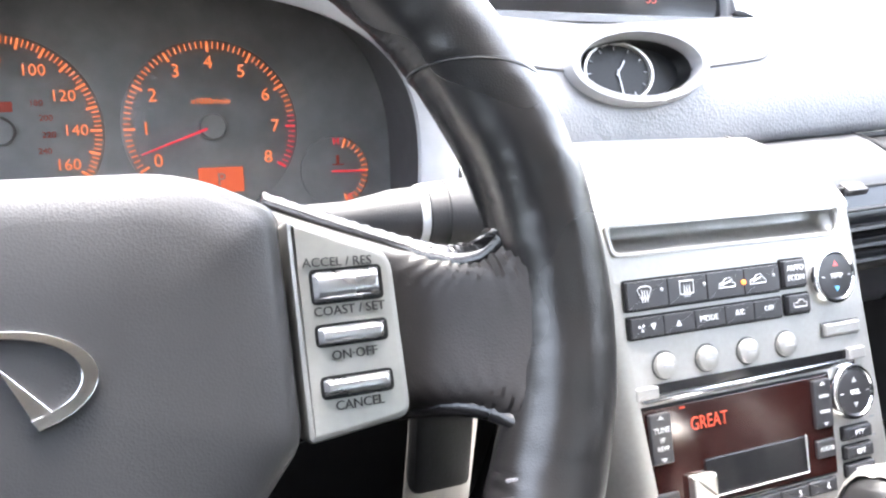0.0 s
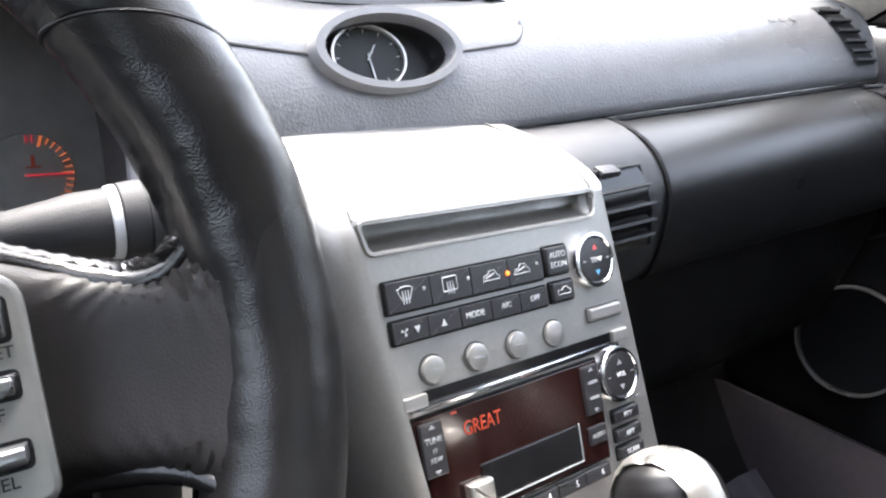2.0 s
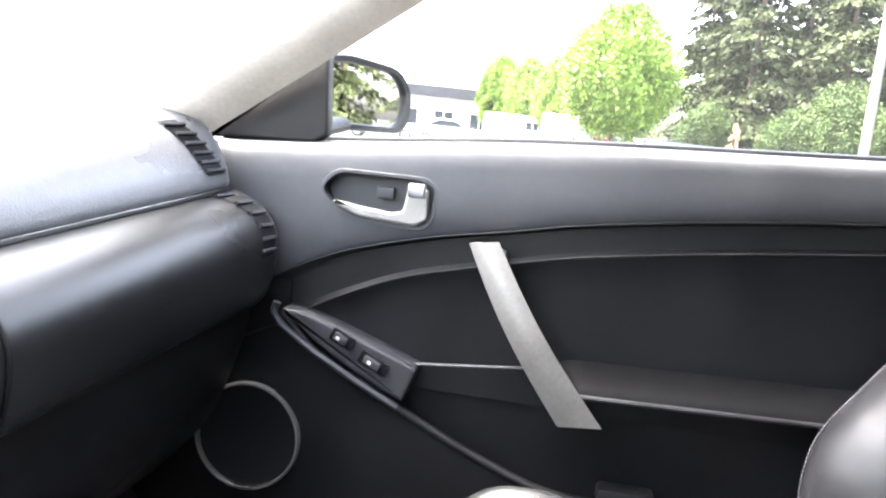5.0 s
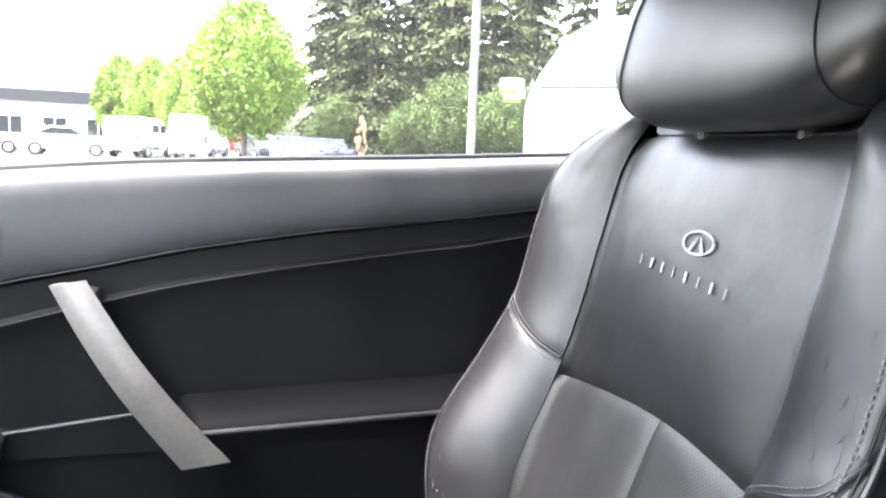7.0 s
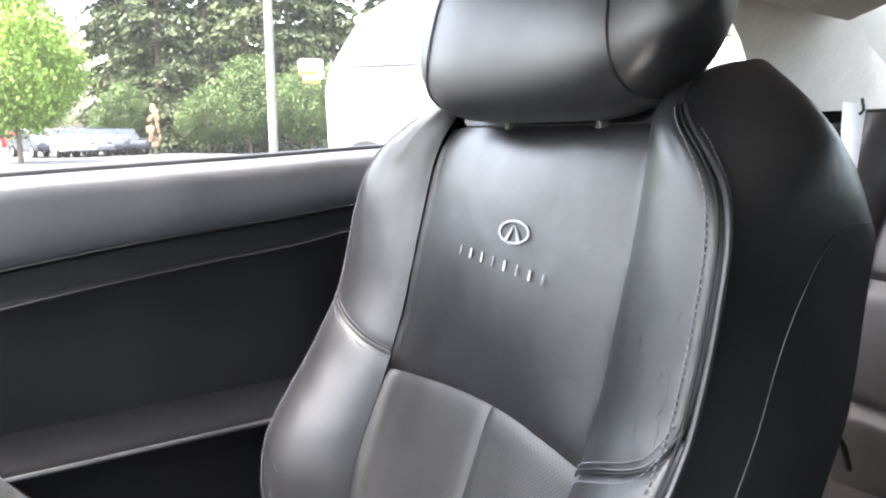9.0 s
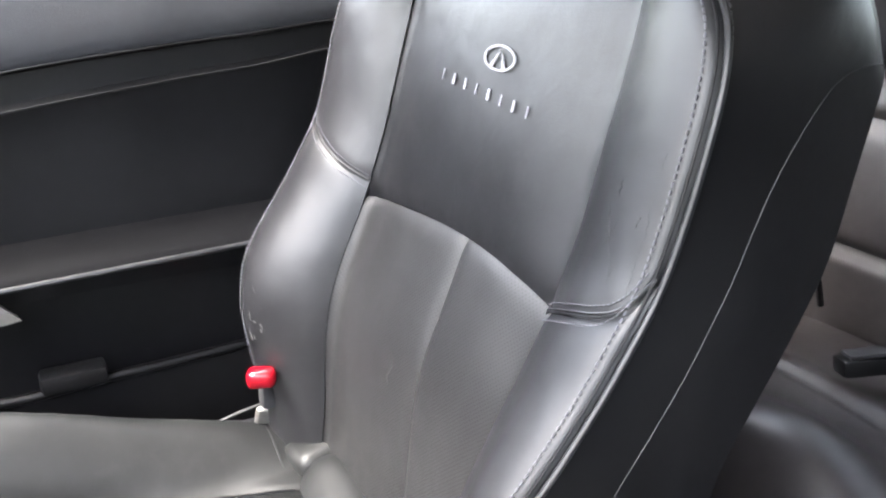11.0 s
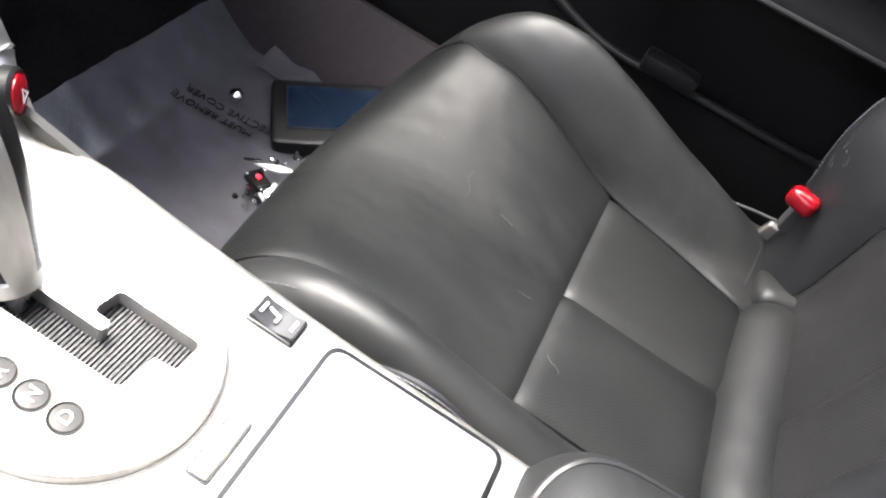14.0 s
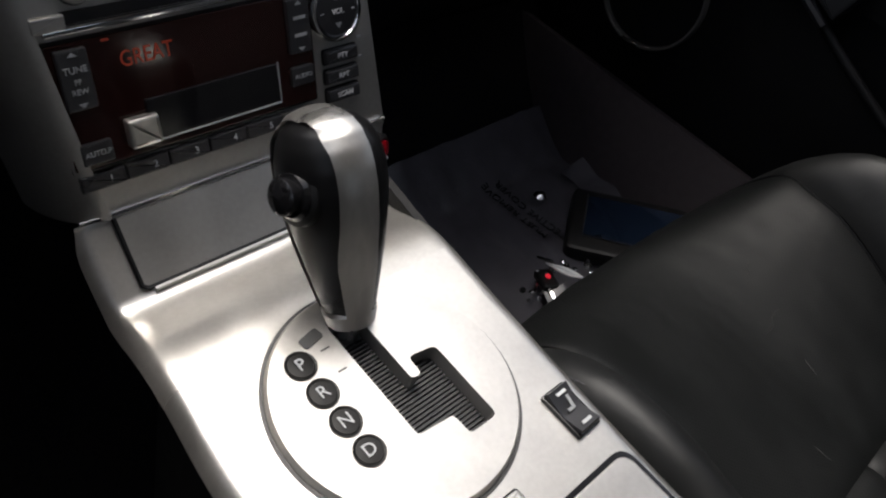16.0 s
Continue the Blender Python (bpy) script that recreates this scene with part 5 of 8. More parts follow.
def build_selector():
    gs = thing("gear_selector", "black leather gear selector with a brushed metal band", "gear lever", at=(0, 0.36, 0.452))
    L = Matrix.Translation((0, -0.36, -0.452))

    def add(name, bm, material, label="", parent=None, smooth=True):
        bm.transform(L)
        return part(name, bm, material, parent or gs, label, smooth)
    # gate: a well in a round plate
    gate = [(-0.009, 0.0545), (0.0112, 0.0545), (0.0112, 0.000), (0.0185, 0.000), (0.0185, 0.0125), (0.0375, 0.0100), (0.0375, -0.0440), (0.0165, -0.0440), (0.0155, -0.0300), (-0.009, -0.0280)]
    gpts = rounded(gate, [0.004, 0.004, 0.003, 0.003, 0.004, 0.004, 0.004, 0.003, 0.002, 0.003], 3)
    bm = B()
    n = 96
    circ = [Vector((0.0715 * math.cos(2 * math.pi * i / n), 0.0715 * math.sin(2 * math.pi * i / n))) for i in range(n)]
    vo = [bm.verts.new((p.x, p.y, 0.0042)) for p in circ]
    vb = [bm.verts.new((p.x * 1.012, p.y * 1.012, 0.0)) for p in circ]
    vt = [bm.verts.new((p.x * 0.985, p.y * 0.985, 0.0056)) for p in circ]
    vi = [bm.verts.new((p[0], p[1], 0.0056)) for p in gpts]
    vd = [bm.verts.new((p[0], p[1], -0.012)) for p in gpts]
    for a, b in ((vb, vo), (vo, vt), (vi, vd)):
        k = len(a)
        for i in range(k):
            bm.faces.new((a[i - 1], a[i], b[i], b[i - 1]))
    edges = [bm.edges.get((vt[i - 1], vt[i])) for i in range(n)] + [bm.edges.get((vi[i - 1], vi[i])) for i in range(len(vi))]
    bmesh.ops.triangle_fill(bm, use_beauty=True, edges=edges)
    bm.transform(CM)
    plate = add("gate_plate", bm, SILVER, "round silver gate plate")
    bm = prism(B(), CM @ pose(0, 0, -0.012), rect(0.062, 0.112, 0, 0.014, 0.004), 0.002)
    add("gate_floor", bm, DARK, "", plate)
    for k in range(38):
        y = -0.046 + 0.0026 * k
        bm = box(B(), CM @ pose(0.014, y, -0.0085), (0.060, 0.0014, 0.004))
        add("gate_slat", bm, PLASTIC, "", plate)
    add("plate_gap", ring(B(), CM @ pose(0, 0, -0.0002), ellipse(0.0745, 0.0745, 64), ellipse(0.0722, 0.0722, 64), 0.0010, 0.0002), GREYINK, "", plate)
    for k, s in enumerate("PRND"):
        m = CM @ pose(-0.0365, 0.040 - 0.0200 * k, 0.0054)
        b = add("position_light", lathe(B(), m, [(0.0088, 0.0), (0.0092, 0.0012), (0.0084, 0.0012), (0.0076, 0.0006), (0.0074, 0.001), (0, 0.0014)], 28), LENS, "smoky lens with a gear letter", plate)
        writing(s, 0.0105, L @ m @ pose(0, 0, 0.0017), INK, plate)
    add("lock_slot", prism(B(), CM @ pose(-0.0215, 0.0515, 0.0054, 0, 0, 12), rect(0.0140, 0.0072, 0.002), 0.001), GREYINK, "shift lock slot", plate)
    for y in (0.042, 0.026):
        add("plate_mark", prism(B(), CM @ pose(-0.0185, y, 0.0056), rect(0.006, 0.0009), 0.0003), GREYINK, "", plate)
    # knob
    base, head = Vector((0.0065, 0.402, 0.462)), Vector((0.0120, 0.4495, 0.546))
    add("shaft", tube(B(), [Vector((0.0025, 0.3975, 0.436)), base, base + (head - base) * 0.2], 0.0075, 16), CHROME, "bright metal shaft")
    zs = [(0, 0.0125, 0.0145), (0.08, 0.0152, 0.0175), (0.25, 0.0185, 0.0220), (0.45, 0.0225, 0.0270), (0.65, 0.0260, 0.0312), (0.82, 0.0280, 0.0330), (0.95, 0.0280, 0.0325), (1.05, 0.0262, 0.0300), (1.13, 0.0224, 0.0255), (1.19, 0.0158, 0.0180), (1.222, 0.0076, 0.0085), (1.232, 0.0, 0.0)]
    ax = (head - base)
    side = Vector((ax.z, 0, -ax.x)).normalized()
    fore = ax.cross(side).normalized()

    def at_height(t):
        for k in range(len(zs) - 1):
            if t <= zs[k + 1][0]:
                r = (t - zs[k][0]) / (zs[k + 1][0] - zs[k][0])
                return [zs[k][q] * (1 - r) + zs[k + 1][q] * r for q in (1, 2)]
        return [0.0, 0.0]
    for nm, a0, a1 in (("knob_left", 90, 270), ("knob_right", -90, 90)):
        def shell(u, v):
            t = 1.232 * (1 - (1 - v) ** 1.6)
            rx, ry = at_height(t)
            a = radians(a0 + (a1 - a0) * u)
            return base + ax * t + side * (rx * math.cos(a)) + fore * (ry * math.sin(a))
        add(nm, sheet(B(), shell, 20, 44, 0.002), KNOB, "black leather knob side")

    def band(u, v):
        w = (2 * v - 1)
        t = 1.232 * (1 - abs(w) ** 2.2)
        rx, ry = at_height(t)[0], at_height(t)[1]
        wx = max(rx, at_height(min(t, 1.15))[0])
        half = min(0.0105, wx * 0.50)
        off = (2 * u - 1) * half - min(0.0078, wx * 0.34)
        rx = wx
        fall = math.sqrt(max(0.0, 1 - min(1, abs(off) / max(rx, 0.0125)) ** 2))
        top = ax.normalized() * (0.0016 - 0.0024 * (off / 0.011) ** 2 * (1 - abs(w)) ** 3)
        return base + ax * t + side * off + fore * math.copysign(ry * (0.25 + 0.75 * fall) + 0.0016, -w) + top
    add("knob_band", sheet(B(), band, 12, 80, 0.0), SILVER_DARK, "brushed metal band")
    cq = ax.normalized().to_track_quat("Z", "Y").to_matrix().to_4x4()
    cq.translation = base
    add("knob_collar", lathe(B(), cq, [(0.0085, -0.006), (0.0140, -0.005), (0.0162, 0.004), (0.0150, 0.006)], 28), SILVER_DARK, "silver collar under the knob")
    m = frame_at(base + ax * 0.86 + Vector((-0.0265, -0.004, 0.000)), (0, 1, 0), (0.3, 0, 1))
    m = m if (m.to_3x3() @ Vector((0, 0, 1))).x < 0 else m @ pose(0, 0, 0, 180)
    add("release_button", lathe(B(), m, [(0.0135, -0.006), (0.0135, 0.002), (0.0115, 0.004), (0.0098, 0.004), (0.0098, 0.010), (0.008, 0.0115), (0, 0.012)], 24), GLOSSBLACK, "black release button")
    add("button_cup", lathe(B(), m, [(0.0175, -0.007), (0.0165, 0.0), (0.0138, 0.0015)], 24), DARK)


build_selector()


def build_armrest():
    ar = thing("console_armrest", "padded black leather console armrest with piped edge", "armrest", at=(0, -0.07, 0.2))
    L = Matrix.Translation((0, 0.07, -0.2))

    def lid(u, v):
        s = 2 * u - 1
        t = 2 * v - 1
        x = 0.104 * s * (1 - 0.13 * abs(t) ** 14)
        y = -0.075 + 0.192 * t * (1 - 0.035 * abs(s) ** 8)
        return (x, y, 0.505 - 0.020 * abs(s) ** 6 - 0.036 * abs(t) ** 14 - 0.003 * s * s + 0.0006 * noise.noise((x * 30, y * 30, 5.0)))
    bm = sheet(B(), lid, 40, 70, 0.03)
    bm.transform(L)
    part("padded_lid", bm, CUSHION, ar, "padded black leather lid")
    pts = [Vector(lid(0.5 + 0.47 * math.copysign(abs(math.cos(a)) ** 0.35, math.cos(a)), 0.5 + 0.485 * math.copysign(abs(math.sin(a)) ** 0.35, math.sin(a)))) for a in [2 * math.pi * i / 80 for i in range(80)]]
    bm = tube(B(), pts, 0.0022, 6, closed=True)
    bm.transform(L)
    part("piping", bm, LEATHER_SMOOTH, ar)
    bm = box(B(), pose(0, -0.095, 0.315), (0.178, 0.34, 0.31), 0.02, 3)
    bm.transform(L)
    part("console_box", bm, PLASTIC, ar, "dark grey console box")


build_armrest()


# ---------------------------------------------------------------- passenger seat
SX = 0.380
BK_C = [(0.26, -0.095), (0.36, -0.112), (0.508, -0.128), (0.632, -0.172), (0.787, -0.213), (0.86, -0.232), (0.90, -0.255), (0.93, -0.29)]
BK_B = [(0.26, 0.030), (0.36, 0.050), (0.45, 0.070), (0.50, 0.079), (0.55, 0.080), (0.60, 0.067), (0.65, 0.051), (0.70, 0.038), (0.80, 0.038), (0.84, 0.036), (0.87, 0.034), (0.905, 0.025), (0.93, 0.012)]
BK_W = [(0.26, 0.235), (0.40, 0.243), (0.50, 0.253), (0.55, 0.263), (0.60, 0.268), (0.70, 0.270), (0.80, 0.268), (0.84, 0.256), (0.865, 0.232), (0.885, 0.203), (0.905, 0.182), (0.925, 0.170)]
BK_S = [(0, 0), (0.10, 0.0), (0.148, 0.0), (0.156, 0.15), (0.168, 0.42), (0.184, 0.69), (0.203, 0.90), (0.220, 0.995), (0.232, 1.0), (0.241, 0.95), (0.246, 0.84)]


def back_at(o, z):
    """The seat back's front: o metres off its middle, at height z."""
    s = abs(o)
    w = curve(z, BK_W)
    b = curve(z, BK_B)
    x = o if s < 0.14 else math.copysign(0.14 + (s - 0.14) * (w - 0.14) / 0.103, o)
    edge = max(0.0, s - 0.236)
    return Vector((SX + x, curve(z, BK_C) + b * curve(s, BK_S) - 3.0 * edge ** 1.3, z))


CU_C = [(-0.13, 0.300), (-0.06, 0.314), (0.0, 0.314), (0.115, 0.320), (0.25, 0.330), (0.345, 0.328), (0.385, 0.312), (0.410, 0.270), (0.420, 0.20)]
CU_B = [(-0.13, 0.016), (-0.08, 0.016), (-0.01, 0.042), (0.08, 0.070), (0.17, 0.098), (0.225, 0.110), (0.28, 0.105), (0.32, 0.084), (0.35, 0.060), (0.385, 0.026), (0.42, 0.008)]
CU_S = [(0, 0), (0.10, 0.0), (0.135, 0.02), (0.155, 0.10), (0.175, 0.52), (0.195, 0.86), (0.213, 1.0), (0.230, 0.92), (0.245, 0.55), (0.252, 0.0)]


def cushion_at(o, y):
    s = abs(o)
    b = curve(y, CU_B) * (0.70 if o < 0 else 1.0)
    z = curve(y, CU_C) + b * curve(s, CU_S)
    flare = 1 + 0.02 * math.sin((y + 0.1) * 5)
    edge = max(0.0, s - 0.245)
    return Vector((SX + o * flare, y - 0.02 * (s / 0.25) ** 2 * (y > 0.3) * (y - 0.3) / 0.1, z - 9.0 * edge))


def shoulder(u):
    """How far the top of the seat's wing has fallen, from its front edge (0) to its back (1)."""
    return 0.085 * max(0.0, (u - 0.42) / 0.58) ** 2.4


def patch(bm, f, a, b, c, d, nu, nv, sink=0.005, width=0.009, puff=0.0, thick=0.012):
    """A leather panel on the surface f between o = a(v)..b(v) and t = c(u)..d(u), its edges drawn down into the seams."""
    def g(u, v):
        o0, o1 = a(v), b(v)
        o = o0 + (o1 - o0) * u
        t0, t1 = c(u), d(u)
        t = t0 + (t1 - t0) * v
        p = f(o, t)
        e = 0.004
        n = (f(o + e, t) - f(o - e, t)).cross(f(o, t + e) - f(o, t - e)).normalized()
        if n.y < 0 and f is back_at:
            n = -n
        if n.z < 0 and f is not back_at:
            n = -n
        du = min(u, 1 - u) * abs(o1 - o0)
        dv = min(v, 1 - v) * abs(t1 - t0)
        dip = sink * (math.exp(-(du / width) ** 1.3) + math.exp(-(dv / width) ** 1.3))
        wr = 0.0007 * noise.noise((o * 30, t * 14, 3.1)) + 0.0006 * noise.noise((o * 90, t * 60, 1.7))
        return p + n * (puff * math.sin(math.pi * u) * math.sin(math.pi * v) - dip + wr)
    def ladder(n):
        s = [0, 0.012, 0.03, 0.06]
        return s + [0.06 + 0.88 * i / n for i in range(1, n)] + [1 - q for q in reversed(s)]
    return sheet(bm, g, 0, 0, -thick if f is back_at else thick, us=ladder(nu), vs=ladder(nv))


def build_seat():
    st = thing("passenger_seat", "black leather bucket seat with stitched panels and headrest", "car seat", at=(SX, 0.1, 0.12))
    L = Matrix.Translation((-SX, -0.1, -0.12))

    def add(name, bm, material, label="", parent=None, smooth=True):
        bm.transform(L)
        return part(name, bm, material, parent or st, label, smooth)
    k = lambda c: (lambda t: c)
    W = 0.155
    seam = 0.632
    arch = lambda u: seam - 0.006 + 0.014 * math.sin(math.pi * u)
    add("back_upper_panel", patch(B(), back_at, lambda v: -W + 0.012 * max(0, v - 0.75), lambda v: W - 0.012 * max(0, v - 0.75), arch, k(0.885), 26, 26, puff=0.004), LEATHER, "smooth upper back panel")
    for s in (-1, 1):
        a, b = (-W, -0.022) if s < 0 else (-0.022, W)
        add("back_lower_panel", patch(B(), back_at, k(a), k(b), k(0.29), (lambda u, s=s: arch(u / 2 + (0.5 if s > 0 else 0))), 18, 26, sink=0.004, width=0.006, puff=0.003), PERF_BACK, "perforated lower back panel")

    def turn_up(q):
        """Height of the bolster's cross seam, from the panel (0) out to the edge (1), where it bends up into the edge seam."""
        return seam + curve(q, [(0, -0.003), (0.25, 0.014), (0.5, 0.026), (0.75, 0.036), (0.9, 0.046), (1, 0.066)])
    rise = lambda s: (lambda u: seam + 0.010 + 0.050 * u if s > 0 else turn_up(1 - u))
    for s in (-1, 1):
        a, b = (W, 0.2412) if s > 0 else (-0.2412, -W)
        add("back_bolster_upper", patch(B(), back_at, k(a), k(b), rise(s), k(0.925), 22, 30, sink=0.0025, width=0.005), LEATHER_SMOOTH, "padded upper side bolster")
        add("back_bolster_lower", patch(B(), back_at, k(a), k(b), k(0.26), rise(s), 22, 36, sink=0.0025, width=0.005), LEATHER_SMOOTH, "padded lower side bolster")
        # stitched piping along the outer edge
        run = [0.27 + 0.625 * i / 90 for i in range(91)]
        edge_line = lambda off, lift: [back_at(s * off, z) + Vector((s * 0.0004, lift, 0)) for z in run]
        add("stitch_line", dashes(edge_line(0.2335, 0.0010), 0.0034, 0.0016, 0.0009), THREAD)
        add("edge_groove", tube(B(), edge_line(0.2388, 0.0000), 0.0010, 6), DARK)
        add("piping", tube(B(), edge_line(0.2424, 0.0004), 0.0024, 8), LEATHER_SMOOTH)
        line = (lambda q: seam + 0.010 + 0.050 * q) if s > 0 else turn_up
        for q in (-0.0060, 0.0060):
            pts = [back_at(s * (W + (0.237 - W) * i / 24), line(i / 24) + q) + Vector((0, 0.0014, 0)) for i in range(25)]
            add("stitch_line", dashes(pts, 0.0027, 0.0013, 0.0006), THREAD)
        for q, r, m in ((0.0000, 0.0008, DARK), (0.0022, 0.0010, LEATHER_SMOOTH)):
            pts = [back_at(s * (W + (0.240 - W) * i / 24), line(i / 24) + q) + Vector((0, 0.0006, 0)) for i in range(25)]
            add("cross_seam", tube(B(), pts, r, 6), m)

        def flank(u, v, s=s):
            z = 0.20 + 0.715 * v
            p = back_at(s * 0.241, max(z, 0.27))
            top = max(0.0, (v - 0.78) / 0.22)
            outer = SX + s * (0.284 - 0.004 * v * v)
            outer += (p.x + s * 0.012 - outer) * top ** 4
            f = 1 - (1 - u) ** 2.6
            depth = 0.198 - 0.086 * v
            z += (0.016 * math.sin(math.pi * 0.8 * u) - shoulder(u)) * v ** 6
            return Vector((p.x - s * 0.003 + (outer - p.x) * f, p.y - 0.002 - depth * u, z))
        add("back_side_panel", sheet(B(), flank, 28, 60, -0.006 * s), SIDE_SHADED, "black leather side of the backrest")
        add("stitch_line", dashes([Vector(flank(0.040, 0.10 + 0.85 * v)) + Vector((s * 0.0012, 0.0010, 0)) for v in [i / 60 for i in range(61)]], 0.0034, 0.0016, 0.0009), THREAD)
        pts = [Vector(flank(curve(0.40 + 0.46 * v, [(0.40, 0.38), (0.618, 0.40), (0.731, 0.42), (0.798, 0.62), (0.834, 0.88), (0.86, 1.0)]), (0.20 + 0.46 * v) / 0.715)) + Vector((s * 0.0006, 0, 0)) for v in [i / 40 for i in range(41)]]
        add("side_seam", tube(B(), pts, 0.0004, 6), LEATHER_SMOOTH)
    # top roll and back shell
    def crown(u, v):
        o = -0.238 + 0.476 * u
        t = max(0.0, min(1.0, (abs(o) - 0.125) / 0.05))
        t = t * t * (3 - 2 * t)
        zt = 0.884 + 0.030 * t
        p = back_at(o, zt)
        mid = 0.034 * math.sin(math.pi * 0.8 * v) - 0.060 * v ** 2.2
        wing = 0.016 * math.sin(math.pi * 0.8 * v) - shoulder(v)
        return Vector((p.x, p.y - 0.004 - 0.110 * v, zt + mid * (1 - t) + wing * t))
    add("back_top", sheet(B(), crown, 60, 20, 0.006 * -1), LEATHER_SMOOTH, "rounded leather top of the backrest")
    add("back_shell", sheet(B(), lambda u, v: (SX - 0.235 + 0.47 * u, curve(0.18 + 0.66 * v, BK_C) - 0.085 - 0.035 * math.sin(math.pi * u), 0.18 + 0.66 * v), 20, 20, 0.01), PLASTIC)
    # headrest
    def pillow(u, v):
        a = 2 * math.pi * u
        e = lambda c, p: math.copysign(abs(c) ** p, c)
        h = -1 + 2 * v
        r = (1 - abs(h) ** 4.6) ** (1 / 2.3)
        dy = 0.056 * r * e(math.sin(a), 0.8)
        dz = 0.084 * r * e(math.cos(a), 0.72)
        if dz < 0:
            dz *= 1 - 0.30 * abs(h) ** 5
        return (SX - 0.024 + 0.184 * h, -0.250 + dy + 0.012 * h * h - 0.20 * dz, 0.969 + dz)
    add("headrest", sheet(B(), pillow, 36, 40), LEATHER_SMOOTH, "rounded black leather headrest")
    add("headrest_seam", tube(B(), [Vector(pillow(i / 48, 0.158 + 0.032 * math.cos(2 * math.pi * i / 48))) for i in range(48)], 0.0022, 6, closed=True), LEATHER_SMOOTH)
    add("headrest_seam", tube(B(), [Vector(pillow(i / 48, 0.842 - 0.032 * math.cos(2 * math.pi * i / 48))) for i in range(48)], 0.0022, 6, closed=True), LEATHER_SMOOTH)
    for x in (-0.082, 0.050):
        add("headrest_post", tube(B(), [(SX + x, -0.252, 0.86), (SX + x, -0.248, 0.93)], 0.006, 12), GLOSSBLACK, "dark metal post")
        add("post_sleeve", lathe(B(), pose(SX + x, -0.262, 0.890), [(0.017, -0.01), (0.016, 0.006), (0.009, 0.010)], 20), DARK)
    # embroidered emblem: oval ring and bars in place of the maker's name
    def emb(o, z):
        p = back_at(o, z)
        n = (back_at(o + 0.004, z) - back_at(o - 0.004, z)).cross(back_at(o, z + 0.004) - back_at(o, z - 0.004)).normalized()
        n = -n if n.y < 0 else n
        return p + n * 0.0048, n
    def up_frame(o, z):
        p, n = emb(o, z)
        return frame_at(p, (-1, 0, 0), (0, -0.25, 1))
    m = up_frame(-0.015, 0.7885)
    add("emblem", ring(B(), m, ellipse(0.0232, 0.0110, 36), ellipse(0.0204, 0.0088, 36), 0.0012, 0.0004), EMBROIDERY, "pale embroidered oval emblem")
    for s in (1, -1):
        add("emblem_stroke", prism(B(), m, [(s * 0.0015, 0.006), (s * 0.008, -0.0106), (s * 0.0125, -0.0090)], 0.0012), EMBROIDERY)
    widths = (0.0018, 0.0052, 0.0040, 0.0018, 0.0052, 0.0018, 0.0042, 0.0018)
    for i, w in enumerate(widths):
        m = up_frame(0.065 - 0.1345 * i / 7, 0.7640 - 0.0095 * i / 7)
        add("embroidered_bar", prism(B(), m, rect(w * 0.6, 0.0095), 0.001), EMBROIDERY)
    # cushion
    cseam = 0.116
    CUSHION_SEAM = [(-0.13, 0.118), (-0.06, 0.124), (0.015, 0.144), (0.117, 0.155), (0.20, 0.165), (0.265, 0.172), (0.32, 0.180), (0.36, 0.194), (0.42, 0.205)]
    wide = lambda y, s=1: max(curve(y, CUSHION_SEAM), 0.152 if s < 0 else 0.0)

    def panel_at(o, y):
        """The hollow of the cushion, rising gently from its middle to the seams."""
        p, w = cushion_at(o, y), wide(y, o)
        edge = curve(y, CU_C) + curve(y, CU_B) * (0.70 if o < 0 else 1.0) * curve(w, CU_S)
        p.z = curve(y, CU_C) + (edge - curve(y, CU_C)) * min(1.0, abs(o) / w) ** 1.7
        return p
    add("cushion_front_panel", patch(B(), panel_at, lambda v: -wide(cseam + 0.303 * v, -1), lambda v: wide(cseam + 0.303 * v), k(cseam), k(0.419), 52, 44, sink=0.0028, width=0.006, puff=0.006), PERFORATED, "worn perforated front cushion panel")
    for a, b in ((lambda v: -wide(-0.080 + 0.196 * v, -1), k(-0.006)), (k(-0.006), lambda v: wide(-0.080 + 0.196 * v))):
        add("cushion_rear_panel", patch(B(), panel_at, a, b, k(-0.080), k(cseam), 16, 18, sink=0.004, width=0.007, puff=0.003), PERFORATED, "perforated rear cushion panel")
    for s in (-1, 1):
        rim = lambda v: wide(-0.120 + 0.540 * v, s)
        a, b = (rim, k(0.252)) if s > 0 else (k(-0.252), lambda v: -rim(v))
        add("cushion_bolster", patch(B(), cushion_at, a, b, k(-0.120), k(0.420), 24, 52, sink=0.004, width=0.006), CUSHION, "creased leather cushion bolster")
        pts = [cushion_at(s * 0.240, (-0.07 if s > 0 else 0.31) + (0.465 if s > 0 else 0.08) * i / 60) + Vector((0, 0, 0.0010)) for i in range(61)]
        add("stitch_line", dashes(pts, r=0.0006), THREAD)
        for off, r, m in ((0.2435, 0.0010, DARK), (0.2468, 0.0021, LEATHER_SMOOTH)):
            add("edge_piping", tube(B(), [cushion_at(s * off, -0.05 + 0.42 * i / 60) + Vector((0, 0, 0.0002)) for i in range(61)], r, 6), m)
        add("cushion_seam", tube(B(), [cushion_at(s * wide(-0.06 + 0.46 * i / 40, s), -0.06 + 0.46 * i / 40) - Vector((0, 0, 0.0026)) for i in range(41)], 0.0016, 6), DARK)
        if s < 0:
            add("stitch_line", dashes([cushion_at(s * 0.228, 0.30 + 0.09 * i / 60) + Vector((0, 0, 0.0010)) for i in range(61)], r=0.0006), THREAD)

        def skirt(u, v, s=s):
            y = -0.10 + 0.50 * u
            p = cushion_at(s * 0.252, y)
            return Vector((p.x - s * 0.012 * v, p.y, p.z - 0.002 - (p.z - 0.15) * v))
